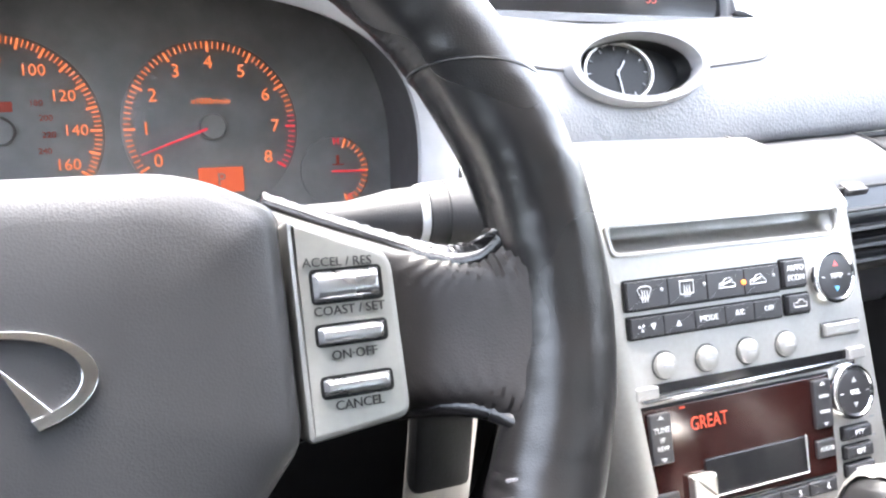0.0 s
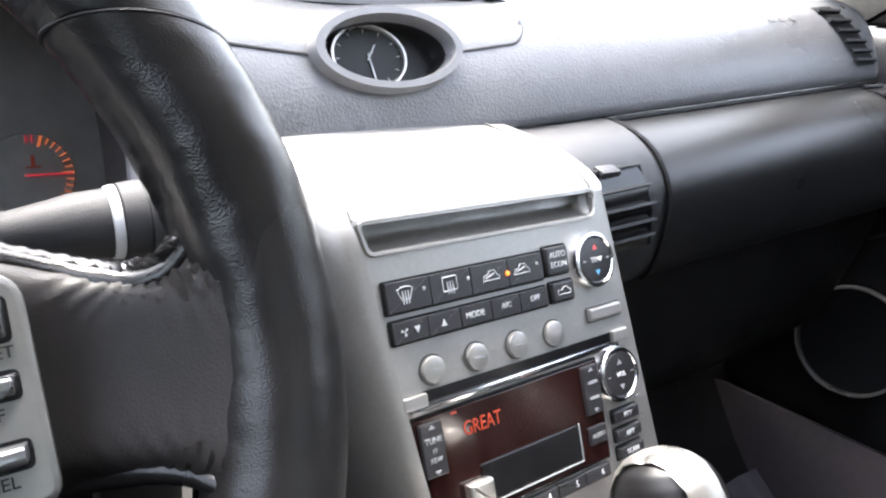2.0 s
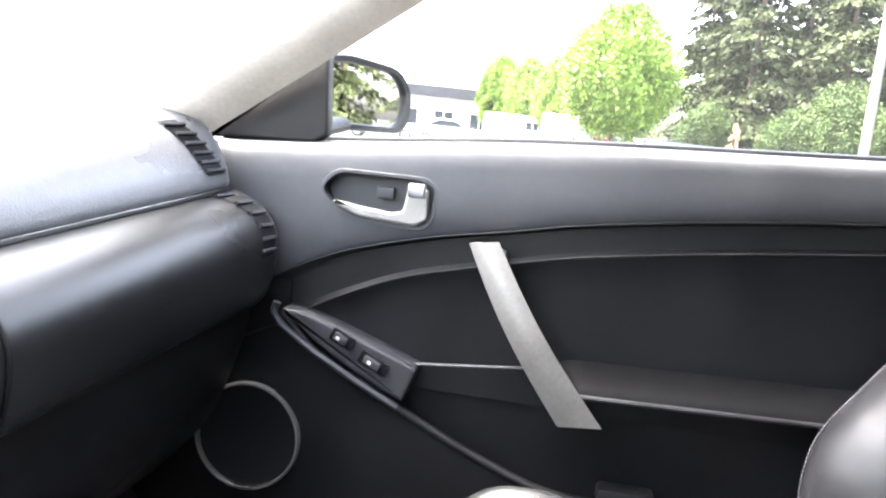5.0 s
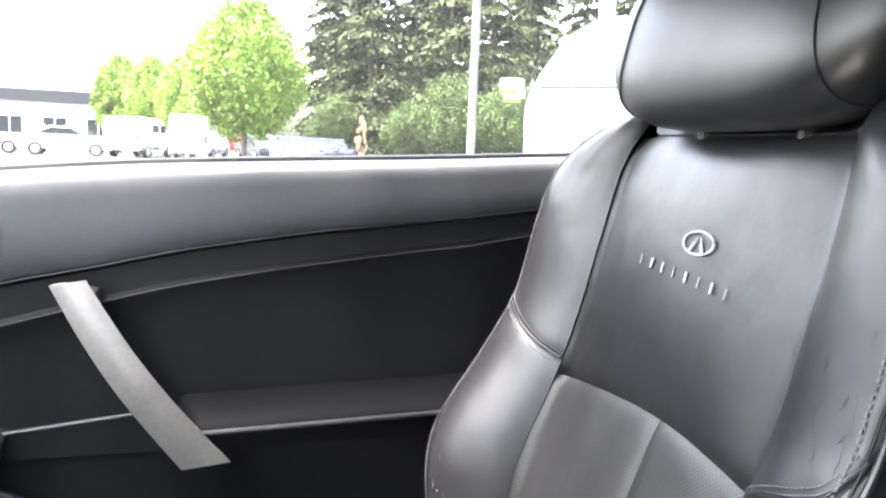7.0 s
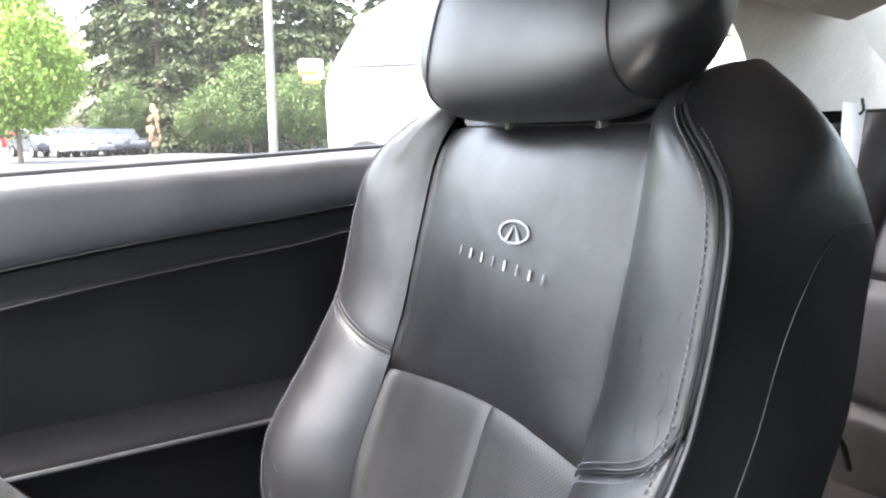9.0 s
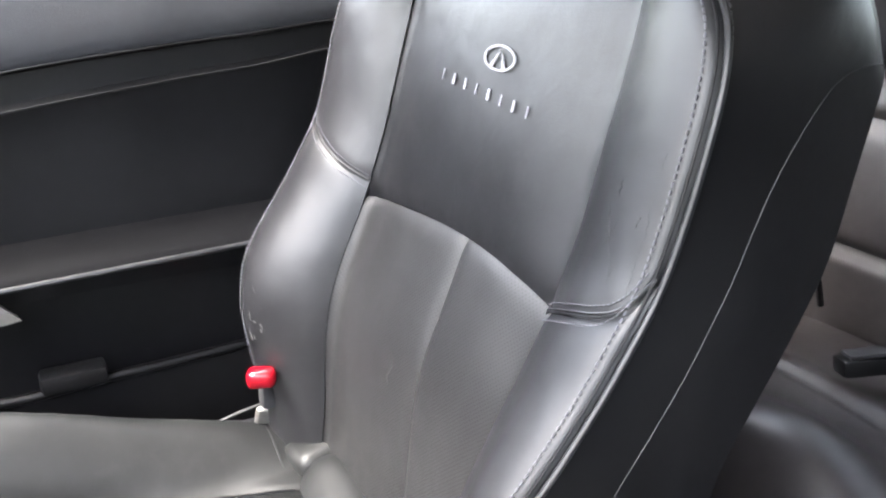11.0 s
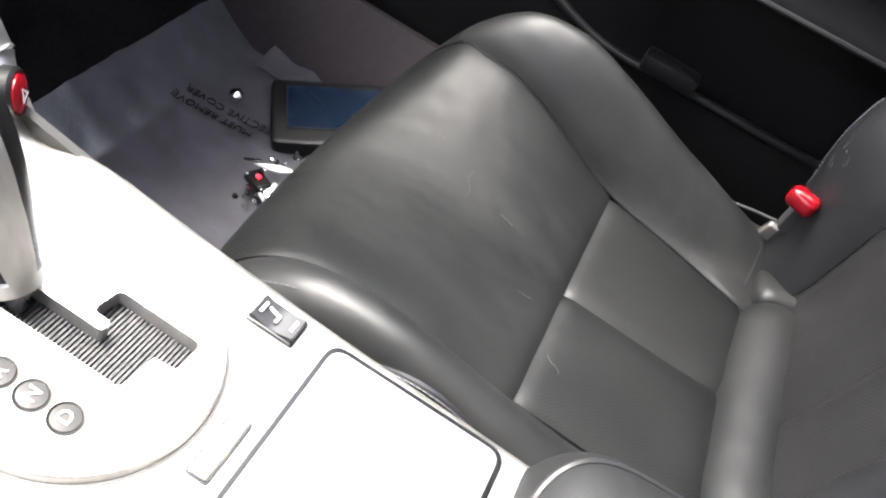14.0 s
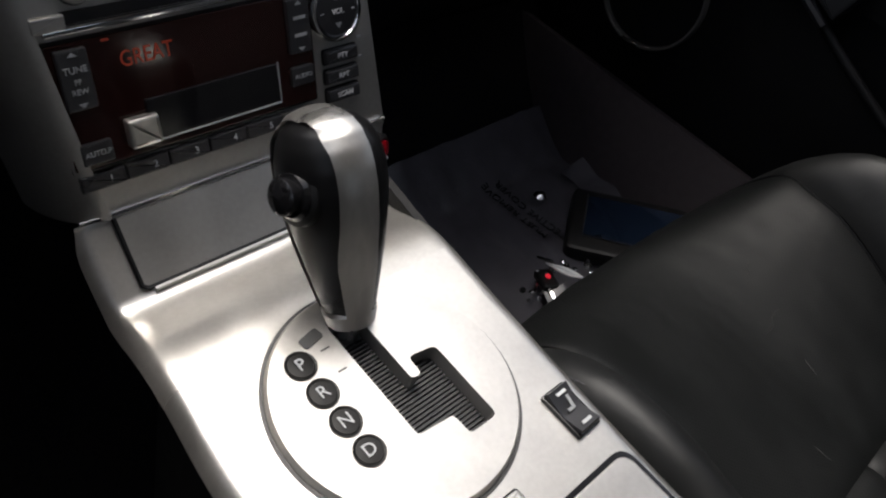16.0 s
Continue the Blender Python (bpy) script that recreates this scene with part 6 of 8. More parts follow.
        add("cushion_side", sheet(B(), skirt, 24, 8, 0.006), PLASTIC if s > 0 else LEATHER)

    def rollf(u, v):
        a = math.pi * (-0.15 + 1.1 * v)
        o = -0.170 + 0.312 * u
        r = 0.036 * (1 - 0.40 * abs(2 * u - 1) ** 9) + 0.0008 * noise.noise((o * 40, v * 3, 2.0))
        return (SX + o, -0.097 + r * math.cos(a) - 0.006 * (2 * u - 1) ** 2, 0.299 + r * math.sin(a) + 0.004 * (2 * u - 1) ** 2)
    add("crease_roll", sheet(B(), rollf, 40, 18, 0.006), CUSHION, "leather roll in the seat crease")
    for s in (1, -1):
        add("bolster_seam", tube(B(), [cushion_at(s * (0.158 + 0.080 * i / 16), -0.058) + Vector((0, 0, 0.0002)) for i in range(17)], 0.0010, 6), LEATHER_SMOOTH)
    tuck = box(B(), pose(SX + 0.166, -0.100, 0.308, -8, 6, 10), (0.058, 0.062, 0.056), 0.018, 4)
    add("corner_tuck", tuck, CUSHION, "folded leather corner by the backrest")
    # leather loop tucked into the side of the bolster by the console
    loop = [Vector((0.129 - 0.004 * math.sin(math.pi * i / 16), 0.146 + 0.080 * i / 16, 0.394 + 0.012 * math.sin(math.pi * i / 16))) for i in range(17)]
    lp = add("pull_loop", tube(B(), loop, [0.0018 + 0.0022 * math.sin(math.pi * i / 16) for i in range(17)], 10, flat=1.5), LEATHER_SMOOTH, "stitched leather pull loop")
    add("loop_stitch", dashes([p + Vector((-0.0030, 0, 0.0042)) for p in loop]), THREAD, "", lp)
    add("cushion_front", sheet(B(), lambda u, v: (SX - 0.235 + 0.47 * u, 0.398 - 0.015 * v - 0.02 * (2 * u - 1) ** 4, 0.25 - 0.10 * v), 16, 6, 0.01), LEATHER)
    add("seat_rail", box(B(), pose(SX, 0.12, 0.145), (0.36, 0.46, 0.05), 0.01), DARK)
    # side trim of the seat by the door, with a bright cover
    add("hinge_cover", sheet(B(), lambda u, v: (SX + 0.262 + 0.012 * math.sin(3.14 * u), -0.16 + 0.13 * u, 0.25 + 0.085 * v * (1 - 0.5 * u)), 10, 8, 0.012), PLASTIC)
    # pale scratches and scuffs in the leather
    random.seed(9)
    for o, y, ln, ang in ((0.03, 0.25, 0.035, 20), (-0.05, 0.15, 0.02, 100), (0.06, 0.30, 0.016, 40), (0.02, 0.20, 0.02, 75), (-0.10, 0.10, 0.022, 60)):
        pts = []
        for i in range(6):
            t = i / 5 - 0.5
            pts.append(panel_at(o + t * ln * math.cos(radians(ang)), y + t * ln * math.sin(radians(ang)) + 0.002 * math.sin(9 * t)) + Vector((0, 0, 0.0062)))
        add("scratch", tube(B(), pts, 0.0003, 4), SCUFF)
    for i in range(9):
        o, z = 0.205 + random.uniform(-0.01, 0.012), 0.49 + random.uniform(-0.035, 0.03)
        add("scuff", tube(B(), [back_at(o, z) + Vector((0.0, 0.0012, 0)), back_at(o + 0.003, z + random.uniform(0.002, 0.008)) + Vector((0, 0.0005, 0))], 0.0004, 4), SCUFF)
    # fine creases worn into the wing by the console
    for i in range(11):
        o, z, ln = -random.uniform(0.196, 0.229), random.uniform(0.690, 0.775), random.uniform(0.010, 0.030)
        lean = random.uniform(-0.5, 0.5)
        pts = [back_at(o + lean * ln * (k / 7 - 0.5) + 0.0008 * math.sin(2.3 * k + i), z + ln * (k / 7 - 0.5)) + Vector((0, 0.0004, 0)) for k in range(8)]
        add("crease", tube(B(), pts, [0.00004 + 0.00016 * math.sin(math.pi * k / 7) for k in range(8)], 5), LEATHER_SMOOTH)
    pts = [back_at(0.017 + 0.004 * math.sin(i), 0.508 - 0.02 + 0.004 * i) + Vector((0, 0.0042, 0)) for i in range(8)]
    add("scratch", tube(B(), pts, 0.0003, 4), SCUFF)


build_seat()


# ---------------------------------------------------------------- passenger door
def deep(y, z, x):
    """A place on the door plane x = 0.70 scaled about the camera's eye to another depth, to fit its view."""
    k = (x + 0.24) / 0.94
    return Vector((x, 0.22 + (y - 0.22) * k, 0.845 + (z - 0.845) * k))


GLASS_Z = [(-0.60, 0.874), (-0.21, 0.855), (-0.095, 0.8485), (0.274, 0.830), (0.536, 0.807), (0.68, 0.797)]
LINE_A = [(-0.60, 0.826), (-0.19, 0.7885), (-0.11, 0.7785), (-0.024, 0.770), (0.07, 0.7595), (0.156, 0.7475), (0.235, 0.735), (0.311, 0.719), (0.40, 0.702), (0.466, 0.685), (0.52, 0.668), (0.58, 0.640), (0.66, 0.590)]
LINE_B = [(-0.60, 0.798), (-0.187, 0.756), (-0.12, 0.7445), (-0.024, 0.7335), (0.07, 0.7215), (0.156, 0.709), (0.238, 0.695), (0.29, 0.6835), (0.355, 0.668), (0.447, 0.642), (0.541, 0.598), (0.585, 0.570), (0.66, 0.53)]
LINE_D = [(-0.60, 0.43), (-0.07, 0.398), (0.104, 0.393), (0.216, 0.391), (0.314, 0.421), (0.431, 0.474), (0.544, 0.533), (0.594, 0.578)]


def build_door():
    dr = thing("door_1", "closed black car door with silver pull handle and window", "car door", kind="structure", at=(0.72, 0.1, 0.3))
    L = Matrix.Translation((-0.72, -0.1, -0.3))

    def add(name, bm, material, label="", parent=None, smooth=True):
        bm.transform(L)
        return part(name, bm, material, parent or dr, label, smooth)
    Y0, Y1 = -0.58, 0.70
    yy = lambda u: Y0 + (Y1 - Y0) * u
    PX = [(0, 0.707), (0.04, 0.701), (0.25, 0.697), (0.6, 0.698), (0.8, 0.701), (0.9, 0.708), (0.97, 0.722), (1, 0.738)]
    PZ = [(0, 0), (0.04, 0.02), (0.25, 0.25), (0.6, 0.62), (0.8, 0.84), (0.9, 0.95), (0.97, 0.995), (1, 1)]

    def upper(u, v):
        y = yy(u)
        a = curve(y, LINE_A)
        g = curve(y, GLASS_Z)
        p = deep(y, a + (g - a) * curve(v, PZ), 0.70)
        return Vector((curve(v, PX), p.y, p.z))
    bm = B()
    sheet(bm, upper, 240, 60, -0.012)
    hole = rounded([(0.5552, 0.7479), (0.5345, 0.7715), (0.4206, 0.7715), (0.4048, 0.7617), (0.4068, 0.7223), (0.4186, 0.7085), (0.4998, 0.7115), (0.5394, 0.7282)], [0.014, 0.02, 0.012, 0.01, 0.014, 0.01, 0.03, 0.02], 5)

    def in_hole(c):
        odd = False
        for i in range(len(hole)):
            a, b = hole[i - 1], hole[i]
            if (a[1] > c.z) != (b[1] > c.z) and c.y < (b[0] - a[0]) * (c.z - a[1]) / (b[1] - a[1]) + a[0]:
                odd = not odd
        return odd and c.x < 0.73
    cut(bm, in_hole)
    add("upper_trim", bm, TRIM, "soft dark grey upper door trim")

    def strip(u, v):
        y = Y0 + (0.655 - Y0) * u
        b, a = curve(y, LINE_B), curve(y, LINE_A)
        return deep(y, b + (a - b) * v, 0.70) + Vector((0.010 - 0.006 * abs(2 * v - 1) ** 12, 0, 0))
    add("recess_strip", sheet(B(), strip, 70, 8, -0.008), DARK, "black recessed strip")
    for ln, nm in ((LINE_A, "trim_line"), (LINE_B, "trim_line")):
        add(nm, tube(B(), [deep(y, curve(y, ln), 0.70) + Vector((-0.001, 0, 0)) for y in [Y0 + (0.655 - Y0) * i / 70 for i in range(71)]], 0.0013, 8), DARK)

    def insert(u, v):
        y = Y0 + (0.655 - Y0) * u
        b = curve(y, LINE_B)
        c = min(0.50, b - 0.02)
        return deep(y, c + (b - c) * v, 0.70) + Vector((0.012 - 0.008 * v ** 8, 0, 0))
    add("insert_panel", sheet(B(), insert, 60, 14, -0.01), DOORFELT, "black leather door insert")
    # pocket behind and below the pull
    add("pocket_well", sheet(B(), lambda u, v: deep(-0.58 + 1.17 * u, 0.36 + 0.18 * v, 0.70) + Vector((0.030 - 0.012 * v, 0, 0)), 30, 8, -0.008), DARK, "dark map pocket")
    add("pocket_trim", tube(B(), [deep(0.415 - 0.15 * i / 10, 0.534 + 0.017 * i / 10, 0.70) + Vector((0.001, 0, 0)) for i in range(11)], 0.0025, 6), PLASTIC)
    # armrest pad
    RX = [(0, 0.714), (0.35, 0.700), (0.65, 0.679), (0.80, 0.666), (0.86, 0.661), (0.91, 0.661), (0.96, 0.675), (1, 0.712)]
    RZ = [(0, 0.030), (0.35, 0.022), (0.65, 0.014), (0.80, 0.007), (0.86, 0.002), (0.91, -0.004), (0.96, -0.008), (1, -0.008)]

    def rest(u, v):
        y = 0.232 - 0.812 * u
        end = max(0.0, 1 - u * 40)
        return Vector((curve(v, RX) * (1 - end) + 0.714 * end, y, 0.538 + 0.028 * u + curve(v, RZ)))
    add("armrest_pad", sheet(B(), rest, 60, 24, -0.008), PADBLACK, "padded black armrest")
    add("pad_edge", tube(B(), [Vector(rest(0.03 + 0.97 * i / 40, 0.89)) for i in range(41)], 0.0032, 8), LEATHER_SMOOTH, "glossy piped armrest edge")
    # lower trim with a raised edge that runs up to the front
    def lower(u, v):
        y = Y0 + (0.594 - Y0) * u
        d = curve(y, LINE_D)
        return deep(y, 0.16 + (d - 0.16) * v, 0.70) + Vector((-0.006 + 0.03 * (1 - v) ** 2, 0, 0))
    add("lower_trim", sheet(B(), lower, 60, 16, -0.01), DARK, "dark grey lower door trim")
    add("pocket_edge", tube(B(), [deep(y, curve(y, LINE_D), 0.695) for y in [Y0 + (0.594 - Y0) * i / 80 for i in range(81)]], 0.006, 10), DARK, "raised pocket edge")
    add("front_trim", sheet(B(), lambda u, v: (0.700 + 0.02 * (1 - v), 0.585 + 0.22 * u, 0.16 + 0.46 * v), 12, 12, -0.01), DARK)
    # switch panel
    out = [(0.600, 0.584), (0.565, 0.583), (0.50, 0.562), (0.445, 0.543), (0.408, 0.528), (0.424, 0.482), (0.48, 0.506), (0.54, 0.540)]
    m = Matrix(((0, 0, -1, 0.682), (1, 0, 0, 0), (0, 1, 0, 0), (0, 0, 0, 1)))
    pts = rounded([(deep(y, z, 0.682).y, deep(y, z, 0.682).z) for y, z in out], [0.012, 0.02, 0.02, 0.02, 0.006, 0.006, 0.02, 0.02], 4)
    sp = add("switch_panel", prism(B(), m @ pose(0, 0, -0.03), pts, 0.034, 0.004), PLASTIC, "dark grey window switch panel")
    for y, z, w in ((0.510, 0.553, 0.024), (0.466, 0.527, 0.030)):
        p = deep(y, z, 0.676)
        q = Matrix.Translation(p) @ m.to_3x3().to_4x4() @ pose(0, 0, 0, 0, 0, 24)
        sw = add("switch_well", prism(B(), q @ pose(0, 0, -0.001), rect(w * 1.35, 0.017, 0.002), 0.0028), GLOSSBLACK, "", sp)
        add("window_switch", box(B(), q @ pose(0.002, 0.0, 0.004, 0, 10, 0), (w * 0.8, 0.011, 0.006), 0.002), BUTTON, "black switch with pale mark", sp)
        add("switch_mark", prism(B(), q @ pose(0.005, 0.0, 0.0072, 0, 10, 0), rect(0.005, 0.004, 0.001), 0.0004), INK, "", sp)
    tip = [deep(y, z, 0.684) for y, z in ((0.602, 0.590), (0.606, 0.578), (0.596, 0.562), (0.545, 0.530), (0.48, 0.497), (0.43, 0.473))]
    add("panel_edge", tube(B(), tip, 0.0055, 8), PLASTIC, "", sp)
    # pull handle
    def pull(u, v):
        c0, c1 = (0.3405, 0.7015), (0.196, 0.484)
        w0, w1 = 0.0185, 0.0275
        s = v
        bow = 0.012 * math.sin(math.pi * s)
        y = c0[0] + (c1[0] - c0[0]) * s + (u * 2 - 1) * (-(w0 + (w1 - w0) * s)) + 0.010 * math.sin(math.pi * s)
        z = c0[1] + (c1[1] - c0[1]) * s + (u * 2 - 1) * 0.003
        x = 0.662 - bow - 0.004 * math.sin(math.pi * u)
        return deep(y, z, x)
    add("pull_handle", sheet(B(), pull, 8, 24, -0.016), SLOTGREY, "brushed silver pull handle")
    for v in (0.12, 0.90):
        p = Vector(pull(0.5, v))
        add("handle_mount", box(B(), pose(0.690, p.y, p.z), (0.04, 0.026, 0.026), 0.008), PLASTIC)
    p = deep(0.13, 0.405, 0.69)
    add("latch_block", box(B(), pose(p.x, p.y, p.z), (0.03, 0.070, 0.022), 0.006), DARK, "grey pocket clip")
    # release handle in its cup
    cup = rounded([(0.556, 0.748), (0.535, 0.772), (0.420, 0.772), (0.404, 0.762), (0.406, 0.722), (0.418, 0.708), (0.500, 0.711), (0.540, 0.728)], [0.014, 0.02, 0.012, 0.01, 0.014, 0.01, 0.03, 0.02], 5)
    inn = [(0.48 + (p[0] - 0.48) * 0.95, 0.74 + (p[1] - 0.74) * 0.90) for p in cup]
    cup = [(0.48 + (p[0] - 0.48) * 1.03, 0.74 + (p[1] - 0.74) * 1.07) for p in cup]
    mm = Matrix(((0, 0, -1, 0.699), (1, 0, 0, 0), (0, 1, 0, 0), (0, 0, 0, 1)))
    hc = add("handle_cup", ring(B(), mm @ pose(0, 0, -0.004), cup, inn, 0.0066, 0.0022), TRIM, "recessed door handle cup")
    add("cup_well", prism(B(), mm @ pose(0, 0, -0.022), [(0.48 + (p[0] - 0.48) * 1.02, 0.74 + (p[1] - 0.74) * 1.03) for p in inn], 0.003), PLASTIC, "", hc)
    add("cup_wall", ring(B(), mm @ pose(0, 0, -0.021), [(0.48 + (p[0] - 0.48) * 1.025, 0.74 + (p[1] - 0.74) * 1.05) for p in inn], inn, 0.0185, 0.001), PLASTIC, "", hc)
    add("cup_lock", box(B(), pose(0.714, 0.472, 0.748), (0.014, 0.022, 0.015), 0.002), PLASTIC, "", hc)
    lever = [(0.536, 0.7345), (0.50, 0.730), (0.458, 0.726), (0.444, 0.730), (0.440, 0.759), (0.414, 0.759), (0.412, 0.722), (0.428, 0.7125), (0.50, 0.716), (0.528, 0.726)]
    add("release_lever", prism(B(), mm @ pose(0, 0, 0.003), rounded(lever, 0.005, 4), 0.007, 0.003), PLATE, "silver release lever", hc)
    add("lever_tab", box(B(), pose(0.688, 0.428, 0.757), (0.010, 0.022, 0.018), 0.004), BUTTONMETAL, "", hc)
    # loudspeaker ring
    sm = frame_at((0.693, 0.628, 0.404), (0, -1, 0.04), (0.06, 0, 1))
    rg = add("speaker_ring", ring(B(), sm @ pose(0, 0, -0.003), ellipse(0.0735, 0.0735, 56), ellipse(0.0695, 0.0695, 56), 0.010, 0.003), SILVER_DARK, "grey ring round a black speaker grille")
    add("speaker_grille", lathe(B(), sm, [(0.068, 0.001), (0.05, -0.001), (0, -0.002)], 48), DARK, "", rg)
    # window pane, weatherstrip, mirror sail and outer skin
    add("weatherstrip", tube(B(), [(0.742, y, curve(y, GLASS_Z) + 0.000) for y in [Y0 + 1.24 * i / 50 for i in range(51)]], 0.006, 8), DARK, "black rubber weatherstrip")
    pane = add("window_pane", sheet(B(), lambda u, v: (0.752 - 0.14 * v ** 1.2, -0.60 + (1.17 - 0.42 * v) * u, curve(-0.6 + 1.17 * u, GLASS_Z) - 0.02 + (0.34 - 0.0 * u) * v), 16, 12), GLASS, "clear door window")
    pane.visible_shadow = False
    sail = [(0.720, 0.795), (0.575, 0.800), (0.556, 0.812), (0.562, 0.915), (0.580, 0.912), (0.625, 0.872), (0.668, 0.834)]
    ms = Matrix(((0, 0, -1, 0.722), (1, 0, 0, 0), (0, 1, 0, 0), (0, 0, 0, 1)))
    add("mirror_sail", prism(B(), ms @ pose(0, 0, -0.012), rounded(sail, 0.006, 4), 0.018, 0.004), DARK, "black mirror triangle")
    add("outer_skin", sheet(B(), lambda u, v: (0.80 + 0.06 * math.sin(math.pi * (1 - v) * 0.9), -0.60 + 1.40 * u, -0.02 + (curve(-0.6 + 1.4 * u, GLASS_Z) - 0.012 + 0.02) * v), 20, 10, 0.008), SILVER)
    add("door_top_cap", sheet(B(), lambda u, v: (0.738 + 0.066 * v, -0.60 + 1.28 * u, curve(-0.6 + 1.28 * u, GLASS_Z) - 0.006 - 0.012 * v * v), 24, 4, 0.004), DARK)


build_door()


def build_door_mirror():
    mr = thing("door_mirror", "black wing mirror outside the window reflecting trees", "wing mirror", at=(0.93, 0.58, 0.87))
    m = frame_at((0.93, 0.575, 0.872), (0.80, -0.60, 0.02), (0, 0, 1))
    m = m if (m.to_3x3() @ Vector((0, 0, 1))).y < 0 else m @ pose(0, 0, 0, 0, 180, 0)
    L = Matrix.Translation((-0.93, -0.58, -0.87))
    out = rounded([(-0.090, -0.052), (0.085, -0.056), (0.098, 0.000), (0.070, 0.046), (-0.040, 0.060), (-0.092, 0.050)], [0.02, 0.03, 0.04, 0.04, 0.04, 0.02], 6)
    inn = [(p[0] * 0.84, p[1] * 0.80) for p in out]
    bm = ring(B(), m @ pose(0, 0, -0.01), out, inn, 0.018, 0.004)
    bm.transform(L)
    part("mirror_rim", bm, DARK, mr)
    bm = B()
    rows = []
    for f, h in ((1.0, 0.0), (1.02, -0.02), (0.92, -0.055), (0.6, -0.08), (0.1, -0.088)):
        rows.append([bm.verts.new(m @ Vector((p[0] * f, p[1] * f, h))) for p in out])
    for r0, r1 in zip(rows, rows[1:]):
        for i in range(len(out)):
            bm.faces.new((r0[i - 1], r0[i], r1[i], r1[i - 1]))
    bm.faces.new(rows[-1])
    bm.transform(L)
    part("mirror_shell", bm, DARK, mr, "black mirror shell")
    bm = prism(B(), m @ pose(0, 0, -0.004), inn, 0.003)
    bm.transform(L)
    part("mirror_glass", bm, MIRROR, mr, "mirror glass")
    bm = tube(B(), [(0.90, 0.60, 0.825), (0.82, 0.615, 0.815), (0.74, 0.62, 0.815)], [0.02, 0.022, 0.026], 10, flat=0.6)
    bm.transform(L)
    part("mirror_foot", bm, DARK, mr)


build_door_mirror()


# ---------------------------------------------------------------- shell of the car
def build_shell():
    def piece(name, bm, material, label, category):
        return tagged(part(name, bm, material), label, category, kind="structure")
    piece("floor", sheet(B(), lambda u, v: (-0.72 + 1.44 * u, -1.25 + 2.15 * v, 0.12 + 0.28 * max(0, (v - 0.87) / 0.13) ** 1.3 + 0.02 * max(0, 0.4 - v)), 30, 40, 0.02), CARPET, "dark carpeted car floor", "floor")
    piece("wall_front", box(B(), pose(0, 0.93, 0.385), (1.5, 0.04, 0.75), 0.01), DARK, "black bulkhead behind the dashboard", "bulkhead")
    piece("wall_left", sheet(B(), lambda u, v: (-0.70 - 0.045 * math.sin(math.pi * 0.5 * v), -1.2 + 1.95 * u, 0.10 + 0.70 * v), 10, 8, 0.03), PLASTIC, "dark trim of the driver's door", "door trim")
    # unseen wall added to keep side light off the seat's flank
    piece("wall_left_rear", sheet(B(), lambda u, v: (-0.745 + 0.16 * v, -1.2 + (1.25 - 0.06 * v) * u, 0.80 + 0.34 * v), 8, 6, 0.03), PLASTIC, "unseen wall added behind the driver's window to block light", "trim")
    dw = piece("window_3", sheet(B(), lambda u, v: (-0.752 + 0.14 * v ** 1.2, 0.05 + (0.52 - 0.30 * v) * u, 0.80 + 0.33 * v), 12, 8), GLASS, "clear driver's door window", "car window")
    dw.visible_shadow = False
    piece("wall_rear", box(B(), pose(0, -1.30, 0.45), (1.5, 0.04, 0.80), 0.01), CARPET, "dark carpeted rear bulkhead", "bulkhead")
    piece("sill_trim", sheet(B(), lambda u, v: (0.655 + 0.045 * v, -0.55 + 1.35 * u, 0.12 + 0.15 * v + 0.004 * math.sin(3 * v)), 20, 6, 0.02), SILL, "brownish plastic door sill", "sill")
    piece("ceiling", sheet(B(), lambda u, v: (-0.56 + 1.12 * u, -0.95 + 1.22 * v, 1.165 - 0.05 * (2 * u - 1) ** 4 - 0.05 * (1 - v) ** 2), 20, 16, 0.03), BEIGE, "beige cloth headliner", "headliner")
    # unseen boxes added to stop light leaking into the footwell
    for s in (1, -1):
        piece("kick_panel", box(B(), pose(s * 0.735, 0.82, 0.44), (0.03, 0.27, 0.70), 0.008), DARK, "unseen black panel blocking light from the footwell", "kick panel")
    # windscreen pillars
    for s in (1, -1):
        def pillar(u, v, s=s):
            a = Vector((0.640, 0.825, 0.830)).lerp(Vector((0.545, 0.270, 1.125)), v)
            b = Vector((0.690, 0.700, 0.802)).lerp(Vector((0.590, 0.215, 1.110)), v)
            p = a.lerp(b, u)
            p += Vector((-0.018, 0, -0.006)) * math.sin(math.pi * u)
            return (s * p.x, p.y, p.z)
        piece("pillar_trim", sheet(B(), pillar, 12, 20, 0.015), BEIGE, "beige windscreen pillar trim", "pillar")

        def rail(u, v, s=s):
            p = Vector((0.560, 0.26, 1.135)).lerp(Vector((0.540, -0.95, 1.10)), v)
            return (s * (p.x + 0.05 * u), p.y, p.z - 0.035 * u * u)
        piece("roof_rail", sheet(B(), rail, 6, 20, 0.02), BEIGE, "beige roof rail trim", "trim")

        def quarter(u, v, s=s):
            y0 = -0.86 + 0.42 * (1 - v) * 0
            y = -0.81 + 0.20 * max(0.0, (v - 0.6) / 0.4) - 0.55 * u - 0.10 * u * v
            return (s * (0.70 - 0.16 * v ** 1.3), y, 0.80 + 0.31 * v)
        piece("rear_pillar", sheet(B(), quarter, 10, 12, 0.02), BEIGE, "beige rear pillar trim", "pillar")
        piece("rear_side_trim", sheet(B(), lambda u, v, s=s: (s * (0.71 - 0.02 * v), -1.25 + 0.68 * u, 0.12 + 0.75 * v), 8, 8, 0.03), PLASTIC, "dark grey rear side trim", "trim")
